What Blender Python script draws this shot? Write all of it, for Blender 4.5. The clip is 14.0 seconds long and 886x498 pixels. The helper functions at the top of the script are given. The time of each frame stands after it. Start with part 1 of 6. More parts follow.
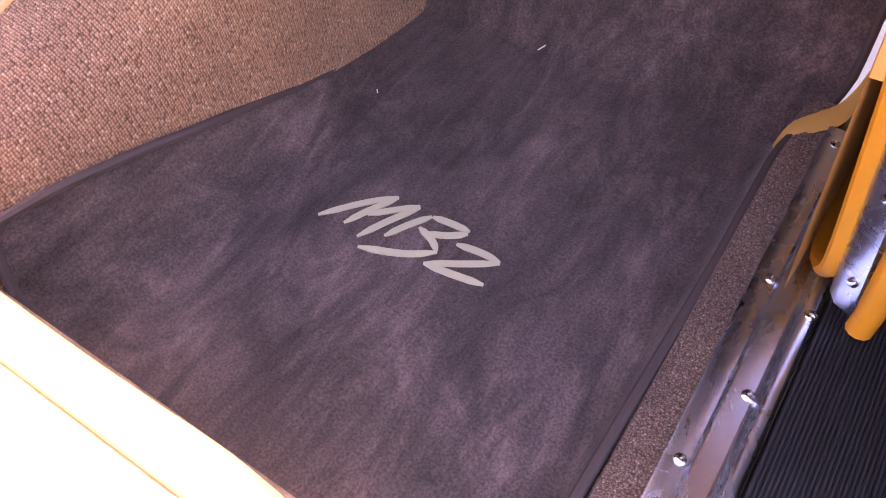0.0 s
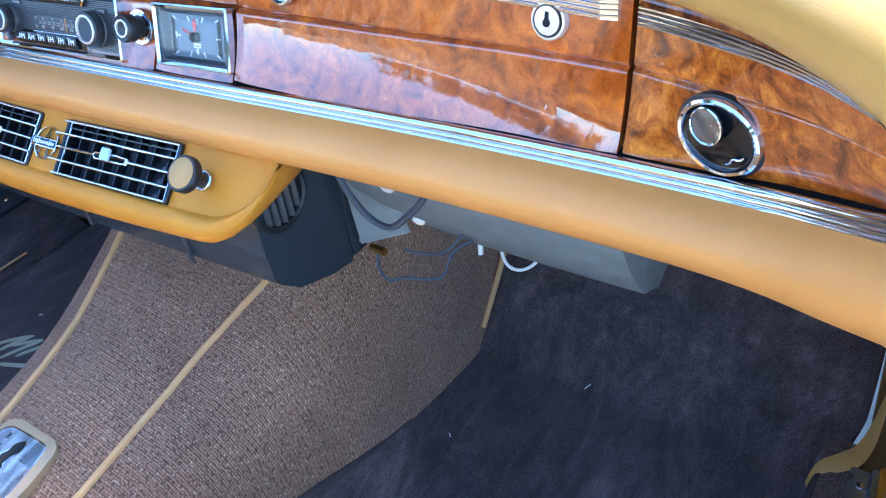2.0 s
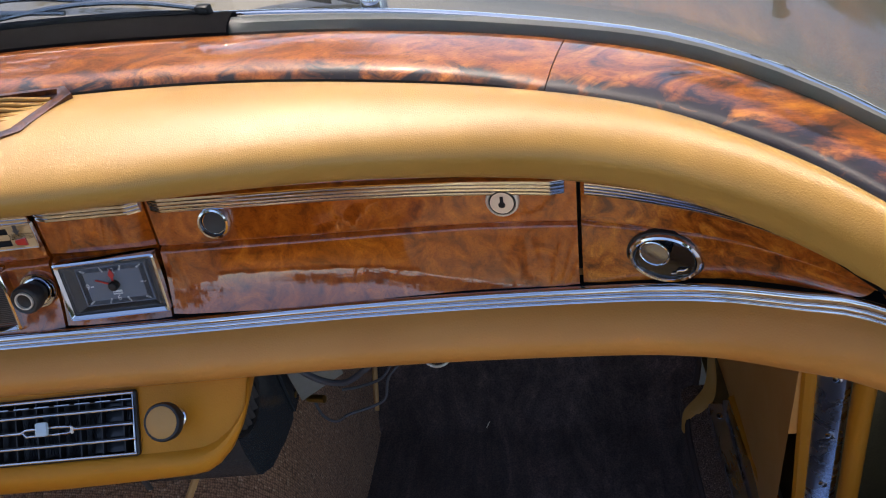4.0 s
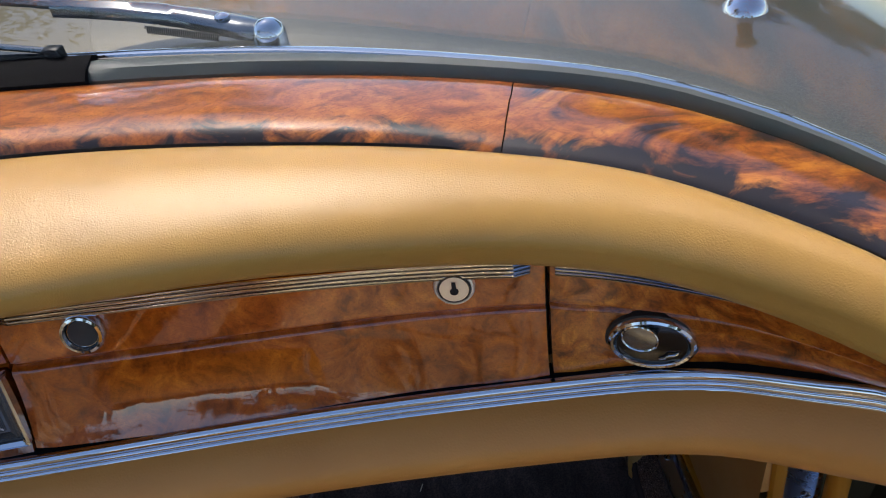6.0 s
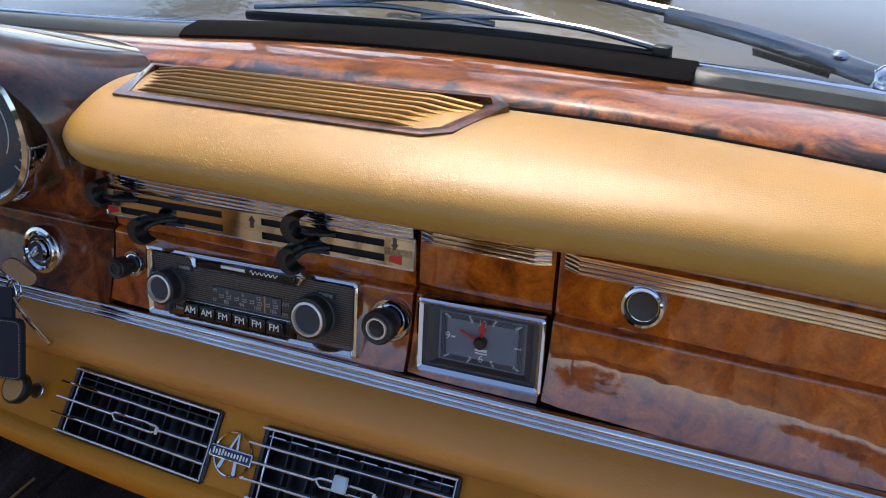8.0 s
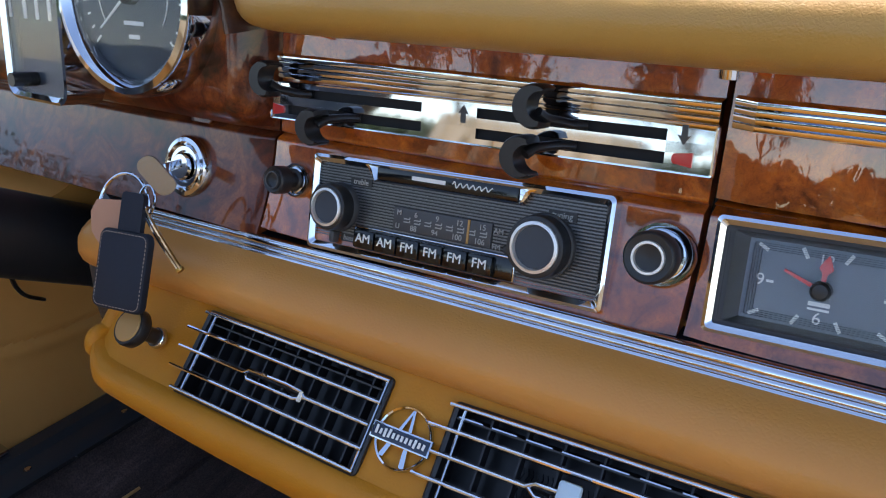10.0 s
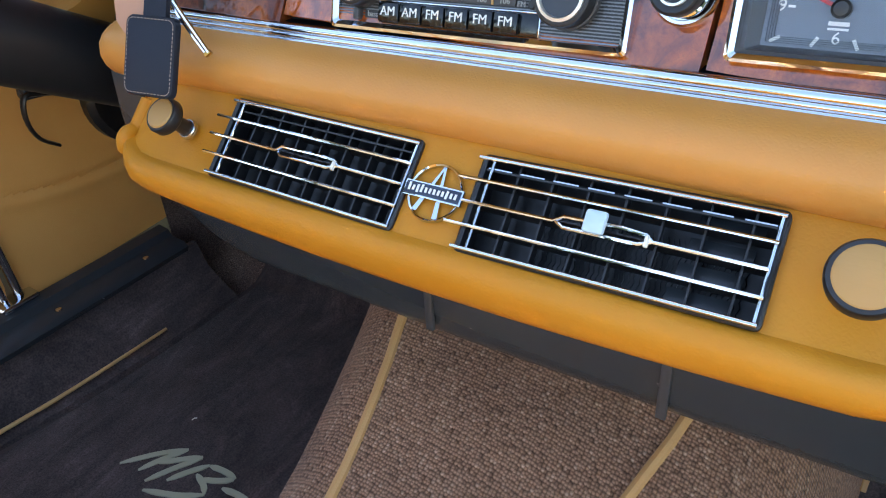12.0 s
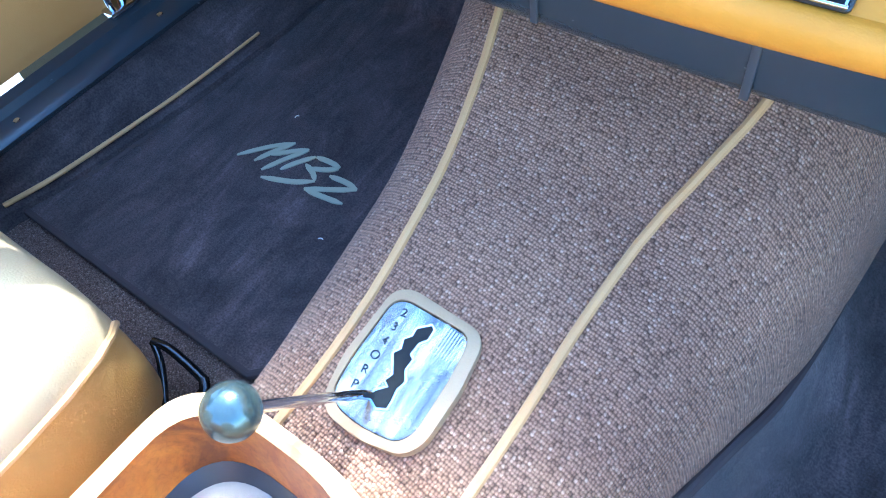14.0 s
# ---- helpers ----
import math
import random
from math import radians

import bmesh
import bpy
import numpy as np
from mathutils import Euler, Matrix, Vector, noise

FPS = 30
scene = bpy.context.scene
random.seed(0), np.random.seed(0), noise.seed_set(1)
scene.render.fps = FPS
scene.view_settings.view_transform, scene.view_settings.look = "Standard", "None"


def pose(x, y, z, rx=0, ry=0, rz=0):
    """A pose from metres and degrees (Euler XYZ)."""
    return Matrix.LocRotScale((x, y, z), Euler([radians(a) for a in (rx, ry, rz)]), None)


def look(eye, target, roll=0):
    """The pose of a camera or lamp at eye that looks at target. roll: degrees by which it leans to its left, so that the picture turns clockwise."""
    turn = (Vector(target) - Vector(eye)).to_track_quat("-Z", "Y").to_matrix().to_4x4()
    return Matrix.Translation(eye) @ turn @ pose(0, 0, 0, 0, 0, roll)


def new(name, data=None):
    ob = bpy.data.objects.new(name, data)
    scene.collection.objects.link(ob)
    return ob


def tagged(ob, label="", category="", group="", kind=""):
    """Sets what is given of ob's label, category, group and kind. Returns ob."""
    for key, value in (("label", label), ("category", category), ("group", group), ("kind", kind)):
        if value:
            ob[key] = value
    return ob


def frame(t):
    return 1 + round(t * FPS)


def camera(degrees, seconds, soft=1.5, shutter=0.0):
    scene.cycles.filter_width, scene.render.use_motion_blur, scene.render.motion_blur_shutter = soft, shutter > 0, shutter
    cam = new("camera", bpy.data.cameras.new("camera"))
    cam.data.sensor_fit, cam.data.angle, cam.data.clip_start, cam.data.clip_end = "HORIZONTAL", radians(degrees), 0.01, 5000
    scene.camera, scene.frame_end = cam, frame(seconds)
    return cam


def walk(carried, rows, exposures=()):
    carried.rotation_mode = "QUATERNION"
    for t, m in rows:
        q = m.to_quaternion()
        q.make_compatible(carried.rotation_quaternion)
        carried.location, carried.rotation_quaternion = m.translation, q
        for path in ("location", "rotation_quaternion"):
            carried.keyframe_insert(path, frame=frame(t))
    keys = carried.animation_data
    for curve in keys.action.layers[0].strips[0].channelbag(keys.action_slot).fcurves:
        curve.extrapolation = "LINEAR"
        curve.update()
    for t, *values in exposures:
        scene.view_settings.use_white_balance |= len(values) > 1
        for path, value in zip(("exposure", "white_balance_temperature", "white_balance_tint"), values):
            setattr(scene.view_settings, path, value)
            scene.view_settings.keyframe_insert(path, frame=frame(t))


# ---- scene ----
cam = camera(60.8, 14.0, 1.1)
PATH = [
    (0, (0.768, 0.066, 0.594), (0.011, 0.98, -1.016), -7.4),
    (0.5, (0.742, 0.071, 0.607), (-0.069, 1.138, -0.878), -6.1),
    (1, (0.721, 0.06, 0.642), (-0.14, 1.236, -0.728), -5.6),
    (1.5, (0.696, 0.047, 0.728), (-0.202, 1.282, -0.564), -6.0),
    (2, (0.688, 0.047, 0.813), (-0.23, 1.326, -0.42), -7.2),
    (2.5, (0.667, 0.025, 0.876), (-0.205, 1.344, -0.349), -8.7),
    (3, (0.617, 0.002, 0.929), (-0.094, 1.4, -0.311), -9.1),
    (3.5, (0.563, -0.005, 0.962), (0.067, 1.461, -0.305), -10.0),
    (4, (0.518, 0.009, 0.975), (0.281, 1.509, -0.327), -10.2),
    (4.2, (0.509, 0.02, 0.975), (0.378, 1.522, -0.339), -10.0),
    (6.3, (0.476, 0.132, 0.937), (0.51, 1.635, -0.383), -7.1),
    (6.5, (0.452, 0.129, 0.931), (0.383, 1.663, -0.351), -6.7),
    (7, (0.395, 0.116, 0.932), (0.094, 1.674, -0.285), -4.9),
    (7.5, (0.361, 0.098, 0.914), (-0.189, 1.656, -0.213), -4.0),
    (8, (0.321, 0.085, 0.899), (-0.416, 1.617, -0.154), -2.9),
    (8.2, (0.307, 0.085, 0.882), (-0.501, 1.616, -0.119), -2.6),
    (10.3, (0.198, 0.137, 0.724), (-0.856, 1.611, -0.121), -2.2),
    (10.5, (0.198, 0.132, 0.72), (-0.856, 1.596, -0.144), -2.3),
    (11, (0.204, 0.117, 0.704), (-0.841, 1.553, -0.216), -2.5),
    (11.5, (0.212, 0.101, 0.688), (-0.806, 1.501, -0.314), -3.1),
    (12, (0.214, 0.082, 0.68), (-0.766, 1.442, -0.41), -3.7),
    (12.5, (0.214, 0.058, 0.68), (-0.723, 1.353, -0.522), -4.6),
    (13, (0.215, 0.046, 0.682), (-0.68, 1.243, -0.648), -5.8),
    (13.5, (0.221, 0.036, 0.689), (-0.636, 1.076, -0.789), -7.5),
    (14, (0.224, 0.015, 0.715), (-0.615, 0.844, -0.9), -10.4),
]
walk(cam, [(t, look(eye, target, roll)) for t, eye, target, roll in PATH], [(0, 3.8, 9400, 62), (0.5, 4.6, 8200, 31), (1.0, 4.8, 7600, 16), (1.5, 4.0, 6200, 7), (2.0, 2.87, 5250, 7), (2.5, 2.25, 6200, 12), (3.0, 2.0, 7400, 18), (3.5, 1.26, 7500, 19), (4.0, 0.95, 7400, 19), (6.5, 0.55, 6800, 14), (7.5, 0.64, 6800, 16), (8.0, 0.78, 7000, 17), (10.5, 1.72, 7400, 14), (11.5, 2.30, 8100, 9), (12.0, 2.5, 7700, 10), (12.5, 2.75, 6800, 10), (13.0, 3.1, 5300, 3), (13.5, 3.3, 4750, -2), (14.0, 3.35, 4800, 0)])

# ---- light: clear sky, high sun ahead and to the driver side ----
SUN = Vector((-0.30, 0.62, 1.0)).normalized()
world = bpy.data.worlds.new("sky")
scene.world = world
world.use_nodes = True
wn = world.node_tree.nodes
sky = wn.new("ShaderNodeTexSky")
sky.sky_type = "NISHITA"
sky.sun_disc = False
sky.ozone_density = 2.5
sky.dust_density = 0.4
sky.sun_elevation = math.asin(SUN.z)
sky.sun_rotation = math.atan2(SUN.x, SUN.y)
wn["Background"].inputs["Strength"].default_value = 0.15
world.node_tree.links.new(sky.outputs["Color"], wn["Background"].inputs["Color"])
sun = new("sun", bpy.data.lights.new("sun", "SUN"))
sun.data.energy, sun.data.angle, sun.data.color = 1.2, radians(0.53), (1.0, 0.95, 0.87)
sun.matrix_world = look((0, 0, 0), -SUN)


# ---- materials ----
def material(name, base, rough=0.5, metal=0.0, coat=0.0, sheen=0.0, spec=0.5):
    m = bpy.data.materials.new(name)
    m.use_nodes = True
    p = m.node_tree.nodes["Principled BSDF"]
    p.inputs["Base Color"].default_value = (*base, 1)
    p.inputs["Roughness"].default_value = rough
    p.inputs["Metallic"].default_value = metal
    p.inputs["Coat Weight"].default_value = coat
    p.inputs["Coat Roughness"].default_value = 0.04
    p.inputs["Sheen Weight"].default_value = sheen
    p.inputs["Specular IOR Level"].default_value = spec
    return m


def node(m, kind, **values):
    n = m.node_tree.nodes.new(kind)
    for key, value in values.items():
        if key in n.inputs:
            n.inputs[key].default_value = value
    return n


def link(m, a, out, b, into):
    m.node_tree.links.new(a.outputs[out], b.inputs[into])


def coords(m, scale=(1, 1, 1), turn=(0, 0, 0)):
    tc, mp = node(m, "ShaderNodeTexCoord"), node(m, "ShaderNodeMapping", Scale=scale, Rotation=turn)
    link(m, tc, "Object", mp, "Vector")
    return mp


def noise_tex(m, scale, detail=4.0, rough=0.55, distort=0.0, stretch=(1, 1, 1), turn=(0, 0, 0)):
    n = node(m, "ShaderNodeTexNoise", Scale=scale, Detail=detail, Roughness=rough, Distortion=distort)
    link(m, coords(m, stretch, turn), "Vector", n, "Vector")
    return n


def ramp(m, src, out, stops):
    r = node(m, "ShaderNodeValToRGB")
    e = r.color_ramp.elements
    while len(e) < len(stops):
        e.new(0.5)
    for el, (pos, col) in zip(e, stops):
        el.position, el.color = pos, (*col, 1)
    link(m, src, out, r, "Fac")
    return r


def blend(m, fac, a, b, mode="MIX", amount=None):
    n = m.node_tree.nodes.new("ShaderNodeMix")
    n.data_type, n.blend_type = "RGBA", mode
    if amount is None:
        m.node_tree.links.new(fac, n.inputs["Factor"])
    else:
        n.inputs["Factor"].default_value = amount
    m.node_tree.links.new(a, n.inputs["A"])
    m.node_tree.links.new(b, n.inputs["B"])
    return n.outputs["Result"]


def paint(m, socket):
    m.node_tree.links.new(socket, m.node_tree.nodes["Principled BSDF"].inputs["Base Color"])


def bump(m, socket, strength, distance, under=None):
    b = node(m, "ShaderNodeBump", Strength=strength, Distance=distance)
    m.node_tree.links.new(socket, b.inputs["Height"])
    if under:
        link(m, under, "Normal", b, "Normal")
    link(m, b, "Normal", m.node_tree.nodes["Principled BSDF"], "Normal")
    return b


def rough_by(m, socket, lo, hi):
    r = node(m, "ShaderNodeMapRange")
    r.inputs["To Min"].default_value, r.inputs["To Max"].default_value = lo, hi
    m.node_tree.links.new(socket, r.inputs["Value"])
    link(m, r, "Result", m.node_tree.nodes["Principled BSDF"], "Roughness")


def leather(name, a, b, rough=0.42, grain=420.0, depth=0.0006, spec=0.4, crinkle=0.0):
    m = material(name, a, rough, spec=spec)
    big = noise_tex(m, 7.0, 5)
    paint(m, ramp(m, big, "Fac", [(0.3, a), (0.7, b)]).outputs["Color"])
    vor = node(m, "ShaderNodeTexVoronoi", Scale=grain)
    vor.feature = "DISTANCE_TO_EDGE"
    warp = noise_tex(m, 60, 3)
    at = coords(m)
    if crinkle:
        push = node(m, "ShaderNodeVectorMath")
        push.operation = "MULTIPLY_ADD"
        push.inputs[1].default_value = (crinkle, crinkle, crinkle)
        link(m, noise_tex(m, 130, 3), "Color", push, 0)
        link(m, at, "Vector", push, 2)
        link(m, push, "Vector", vor, "Vector")
    else:
        link(m, at, "Vector", vor, "Vector")
    first = bump(m, warp.outputs["Fac"], 0.10, 0.0012)
    bump(m, vor.outputs["Distance"], 0.35, depth, first)
    rough_by(m, noise_tex(m, 35, 4).outputs["Fac"], rough - 0.08, rough + 0.1)
    return m


def burl(name, dark, mid, light, scale=16.0, stretch=(1, 1, 1), low=0.33, high=0.68, warp=1.6, veins=0.6, ior=1.5, ripple=0.0, edge=None):
    """Lacquered burl: broad figure, fine veins, small eyes and a slightly rippled lacquer."""
    m = material(name, mid, 0.32, coat=1.0, spec=0.15)
    m.node_tree.nodes["Principled BSDF"].inputs["Coat IOR"].default_value = ior
    m.node_tree.nodes["Principled BSDF"].inputs["Coat Roughness"].default_value = 0.015
    big = noise_tex(m, scale, 7, 0.62, warp, stretch)
    fine = noise_tex(m, scale * 6, 6, 0.7, warp + 0.9, stretch)
    eye = node(m, "ShaderNodeTexVoronoi", Scale=scale * 2.2)
    link(m, coords(m, stretch), "Vector", eye, "Vector")
    c = ramp(m, big, "Fac", [(low, dark), (0.5 * (low + high), mid), (high, light)])
    f = ramp(m, fine, "Fac", [(0.30, (0.28, 0.20, 0.15)), (0.46, (0.8, 0.76, 0.7)), (0.65, (1.1, 1.08, 1.0))])
    k = ramp(m, eye, "Distance", [(0.03, (0.35, 0.25, 0.2)), (0.16, (1, 1, 1))])
    col = blend(m, None, c.outputs["Color"], f.outputs["Color"], "MULTIPLY", veins)
    col = blend(m, None, col, k.outputs["Color"], "MULTIPLY", 0.45)
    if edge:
        # near-black mixed in towards one edge of the piece, broken up by noise
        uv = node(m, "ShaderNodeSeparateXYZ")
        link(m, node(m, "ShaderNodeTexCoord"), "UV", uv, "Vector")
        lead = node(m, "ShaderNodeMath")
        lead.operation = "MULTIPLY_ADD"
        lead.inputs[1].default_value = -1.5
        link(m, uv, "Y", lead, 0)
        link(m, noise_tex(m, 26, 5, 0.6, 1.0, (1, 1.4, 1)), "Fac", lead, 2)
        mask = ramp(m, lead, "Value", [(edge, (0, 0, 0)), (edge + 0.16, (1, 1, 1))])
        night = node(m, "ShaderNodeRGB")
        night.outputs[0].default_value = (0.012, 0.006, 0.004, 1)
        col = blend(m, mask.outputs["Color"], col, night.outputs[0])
    paint(m, col)
    p = m.node_tree.nodes["Principled BSDF"]
    b = node(m, "ShaderNodeBump", Strength=0.07, Distance=0.0025)
    link(m, noise_tex(m, 24, 3), "Fac", b, "Height")
    if ripple:
        w = node(m, "ShaderNodeBump", Strength=ripple, Distance=0.004)
        link(m, noise_tex(m, 34, 2, 0.4, 0.8, (1, 1, 0.35)), "Fac", w, "Height")
        link(m, b, "Normal", w, "Normal")
        b = w
    link(m, b, "Normal", p, "Coat Normal")
    return m


def tweed(name, dark, mid, light, scale=300.0, stretch=(1, 1, 1), turn=(0, 0, 0), loose=0.55, loop_gap_shade=0.5, uv=False):
    """Loop or cut pile: one cell a loop, with rows, gap shade put into the colour, single pale fibres and worn patches.
    """
    m = material(name, mid, 0.95, sheen=0.12, spec=0.1)
    vor = node(m, "ShaderNodeTexVoronoi", Scale=scale, Randomness=loose)
    at = coords(m, stretch, turn)
    if uv:
        vor.voronoi_dimensions = "2D"
        link(m, next(n for n in m.node_tree.nodes if n.type == "TEX_COORD"), "UV", at, "Vector")
    link(m, at, "Vector", vor, "Vector")
    sep = node(m, "ShaderNodeSeparateColor")
    link(m, vor, "Color", sep, "Color")
    c = ramp(m, sep, "Red", [(0.0, dark), (0.22, mid), (0.86, mid), (1.0, light)])
    # shade between the loops, multiplied into the colour
    pit = ramp(m, vor, "Distance", [(0.22, (1.08, 1.06, 1.04)), (0.62, (loop_gap_shade, loop_gap_shade * 0.95, loop_gap_shade * 0.92))])
    fibre = ramp(m, noise_tex(m, scale * 4, 2), "Fac", [(0.3, (0.7, 0.68, 0.66)), (0.7, (1.2, 1.2, 1.2))])
    wear = ramp(m, noise_tex(m, 8, 5), "Fac", [(0.3, (0.80, 0.76, 0.76)), (0.7, (1.15, 1.12, 1.08))])
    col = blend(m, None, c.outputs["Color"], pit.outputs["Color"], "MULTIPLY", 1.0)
    col = blend(m, None, col, fibre.outputs["Color"], "MULTIPLY", 0.7)
    height = node(m, "ShaderNodeMath")
    height.operation = "SUBTRACT"
    height.inputs[0].default_value = 1.0
    link(m, vor, "Distance", height, 1)
    if uv:
        rib = node(m, "ShaderNodeTexWave", Scale=scale / 6.2832 * 1.0, Distortion=0.6, Detail=1.0)
        rib.bands_direction = "Y"
        link(m, at, "Vector", rib, "Vector")
        # shade between the rib rows, likewise put into the colour
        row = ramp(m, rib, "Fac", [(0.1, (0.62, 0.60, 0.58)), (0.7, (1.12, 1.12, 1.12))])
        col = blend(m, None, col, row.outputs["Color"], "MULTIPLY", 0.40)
    paint(m, blend(m, None, col, wear.outputs["Color"], "MULTIPLY", 0.9))
    bump(m, height.outputs[0], 0.9, 0.0018)
    return m


TAN = leather("tan_leather", (0.49, 0.180, 0.012), (0.56, 0.222, 0.020), 0.45, 420.0, 0.0006, 0.24)
TAN_ROLL = leather("tan_roll_leather", (0.55, 0.220, 0.046), (0.61, 0.264, 0.062), 0.40, 420.0, 0.0005, 0.4)
TAN_SIDE = leather("tan_side_leather", (0.64, 0.285, 0.072), (0.70, 0.34, 0.10), 0.5, 420.0, 0.0006, 0.3)
TAN_PAD = leather("tan_pad_leather", (0.40, 0.208, 0.042), (0.455, 0.248, 0.058), 0.35, 640.0, 0.0006, 0.5, 0.003)
SEAT = leather("seat_leather", (0.40, 0.285, 0.150), (0.46, 0.335, 0.185), 0.4, 300.0, 0.0009)
SEAT_SIDE = leather("seat_side_leather", (0.46, 0.245, 0.060), (0.52, 0.290, 0.080), 0.45, 300.0, 0.0009)
PIPING = leather("tan_piping", (0.58, 0.310, 0.115), (0.64, 0.370, 0.150), 0.5)
BORDER = leather("cream_tan_border", (0.37, 0.245, 0.125), (0.42, 0.285, 0.155), 0.5)
WOOD = burl("burl_walnut_panel", (0.17, 0.029, 0.0024), (0.40, 0.077, 0.005), (0.61, 0.152, 0.012), 46.0, warp=1.0, veins=0.62, ior=1.88, ripple=0.08)
WOOD_TRAY = burl("amber_lacquered_walnut", (0.16, 0.032, 0.001), (0.36, 0.092, 0.003), (0.50, 0.155, 0.005), 20.0, warp=0.8, veins=0.5, ior=1.22)
WOOD_FRAME = burl("walnut_frame", (0.03, 0.008, 0.004), (0.10, 0.024, 0.007), (0.20, 0.058, 0.014), 60.0)
WOOD_END = burl("burl_walnut_end_panel", (0.10, 0.020, 0.003), (0.38, 0.090, 0.008), (0.66, 0.22, 0.026), 44.0, veins=0.8, ior=1.6, ripple=0.05)
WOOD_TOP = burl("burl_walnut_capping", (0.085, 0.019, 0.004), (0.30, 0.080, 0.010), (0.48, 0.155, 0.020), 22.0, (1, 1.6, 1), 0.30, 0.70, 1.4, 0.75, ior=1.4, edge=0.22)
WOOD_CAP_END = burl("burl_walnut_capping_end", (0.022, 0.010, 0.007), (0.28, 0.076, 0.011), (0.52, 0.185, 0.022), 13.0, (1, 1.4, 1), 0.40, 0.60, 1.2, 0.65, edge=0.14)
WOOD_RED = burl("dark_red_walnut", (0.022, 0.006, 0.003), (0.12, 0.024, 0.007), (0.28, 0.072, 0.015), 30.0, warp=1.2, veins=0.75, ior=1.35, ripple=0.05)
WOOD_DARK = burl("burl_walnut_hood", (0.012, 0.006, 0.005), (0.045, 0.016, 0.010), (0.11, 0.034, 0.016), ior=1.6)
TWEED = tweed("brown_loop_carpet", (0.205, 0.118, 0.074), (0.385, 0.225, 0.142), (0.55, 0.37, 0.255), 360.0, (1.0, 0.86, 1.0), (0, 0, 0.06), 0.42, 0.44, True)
PILE = tweed("brown_pile_carpet", (0.11, 0.07, 0.055), (0.22, 0.15, 0.12), (0.40, 0.30, 0.25), 560.0, loose=1.0, loop_gap_shade=0.45)
CHROME = material("chrome", (0.60, 0.635, 0.69), 0.06, 1.0)
rough_by(CHROME, noise_tex(CHROME, 70, 5).outputs["Fac"], 0.02, 0.08)
ALUMINIUM = material("scuffed_aluminium", (0.55, 0.62, 0.73), 0.25, 1.0)
rough_by(ALUMINIUM, noise_tex(ALUMINIUM, 34, 7, 0.7, 0.6, (1, 0.4, 1)).outputs["Fac"], 0.12, 0.44)
bump(ALUMINIUM, noise_tex(ALUMINIUM, 25, 4).outputs["Fac"], 0.12, 0.003)
BLACK = material("black_plastic", (0.012, 0.012, 0.013), 0.38)
rough_by(BLACK, noise_tex(BLACK, 120, 4).outputs["Fac"], 0.28, 0.5)
BLACK_SHEET = material("black_painted_sheet", (0.032, 0.038, 0.043), 0.2)
rough_by(BLACK_SHEET, noise_tex(BLACK_SHEET, 60, 4).outputs["Fac"], 0.20, 0.30)
bump(BLACK_SHEET, noise_tex(BLACK_SHEET, 300, 2).outputs["Fac"], 0.05, 0.001)
VOID = material("black_recess", (0.004, 0.004, 0.005), 0.8)
BOARD = material("grey_fibreboard", (0.17, 0.175, 0.16), 0.75)
paint(BOARD, ramp(BOARD, noise_tex(BOARD, 40, 6), "Fac", [(0.3, (0.15, 0.155, 0.14)), (0.7, (0.21, 0.215, 0.2))]).outputs["Color"])
RUBBER = material("grey_rubber", (0.040, 0.052, 0.049), 0.55)
rough_by(RUBBER, noise_tex(RUBBER, 60, 5).outputs["Fac"], 0.32, 0.55)
BLACK_RUBBER = material("black_rubber", (0.012, 0.013, 0.015), 0.5)
WHITE = material("white_print", (0.75, 0.75, 0.72), 0.6)
PRINT = material("dim_grey_print", (0.34, 0.34, 0.32), 0.6)
RED = material("red_enamel", (0.55, 0.02, 0.02), 0.3, coat=0.6)
DIAL = material("blue_grey_dial", (0.15, 0.175, 0.21), 0.45)
RIBS = material("satin_grey_ribs", (0.16, 0.16, 0.165), 0.3, 0.7)
GREY = material("grey_plastic", (0.05, 0.05, 0.052), 0.45)
STEEL = material("polished_grey_metal", (0.24, 0.26, 0.28), 0.2, 0.9)
KNOB = material("dull_grey_green_metal", (0.095, 0.12, 0.112), 0.16, 0.75)
rough_by(KNOB, noise_tex(KNOB, 90, 5).outputs["Fac"], 0.14, 0.32)
LOCK = material("satin_lock_metal", (0.78, 0.76, 0.72), 0.34, 0.7)
KEY_STEEL = material("worn_dark_key_metal", (0.26, 0.25, 0.235), 0.26, 0.85)
SLAT = material("bronze_brown_slats", (0.30, 0.155, 0.04), 0.3, 0.7)
DARK_DIAL = material("dark_gauge_dial", (0.030, 0.038, 0.050), 0.5)
MATT_BLACK = material("plain_matt_black", (0.004, 0.004, 0.005), 0.9, spec=0.06)
BRASS = material("brass_slats", (0.50, 0.30, 0.08), 0.32, 1.0)
GATE = material("gate_metal_painted_streaks", (0.19, 0.178, 0.17), 0.12, 1.0)
# light and dark reflection streaks painted into the metal's colour
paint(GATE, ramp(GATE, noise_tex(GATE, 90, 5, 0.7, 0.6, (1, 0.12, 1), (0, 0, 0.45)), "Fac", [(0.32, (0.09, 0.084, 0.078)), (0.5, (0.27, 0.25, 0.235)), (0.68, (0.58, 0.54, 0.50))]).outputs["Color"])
rough_by(GATE, noise_tex(GATE, 60, 4).outputs["Fac"], 0.12, 0.36)
bump(GATE, noise_tex(GATE, 420, 3, 0.6, 0, (1, 0.03, 1), (0, 0, 0.35)).outputs["Fac"], 0.25, 0.0006)
COPPER = material("copper_key", (0.50, 0.24, 0.14), 0.4, 0.25)
FOB = material("black_fob_leather", (0.014, 0.017, 0.026), 0.6, spec=0.25)
bump(FOB, noise_tex(FOB, 900, 3).outputs["Fac"], 0.3, 0.0004)
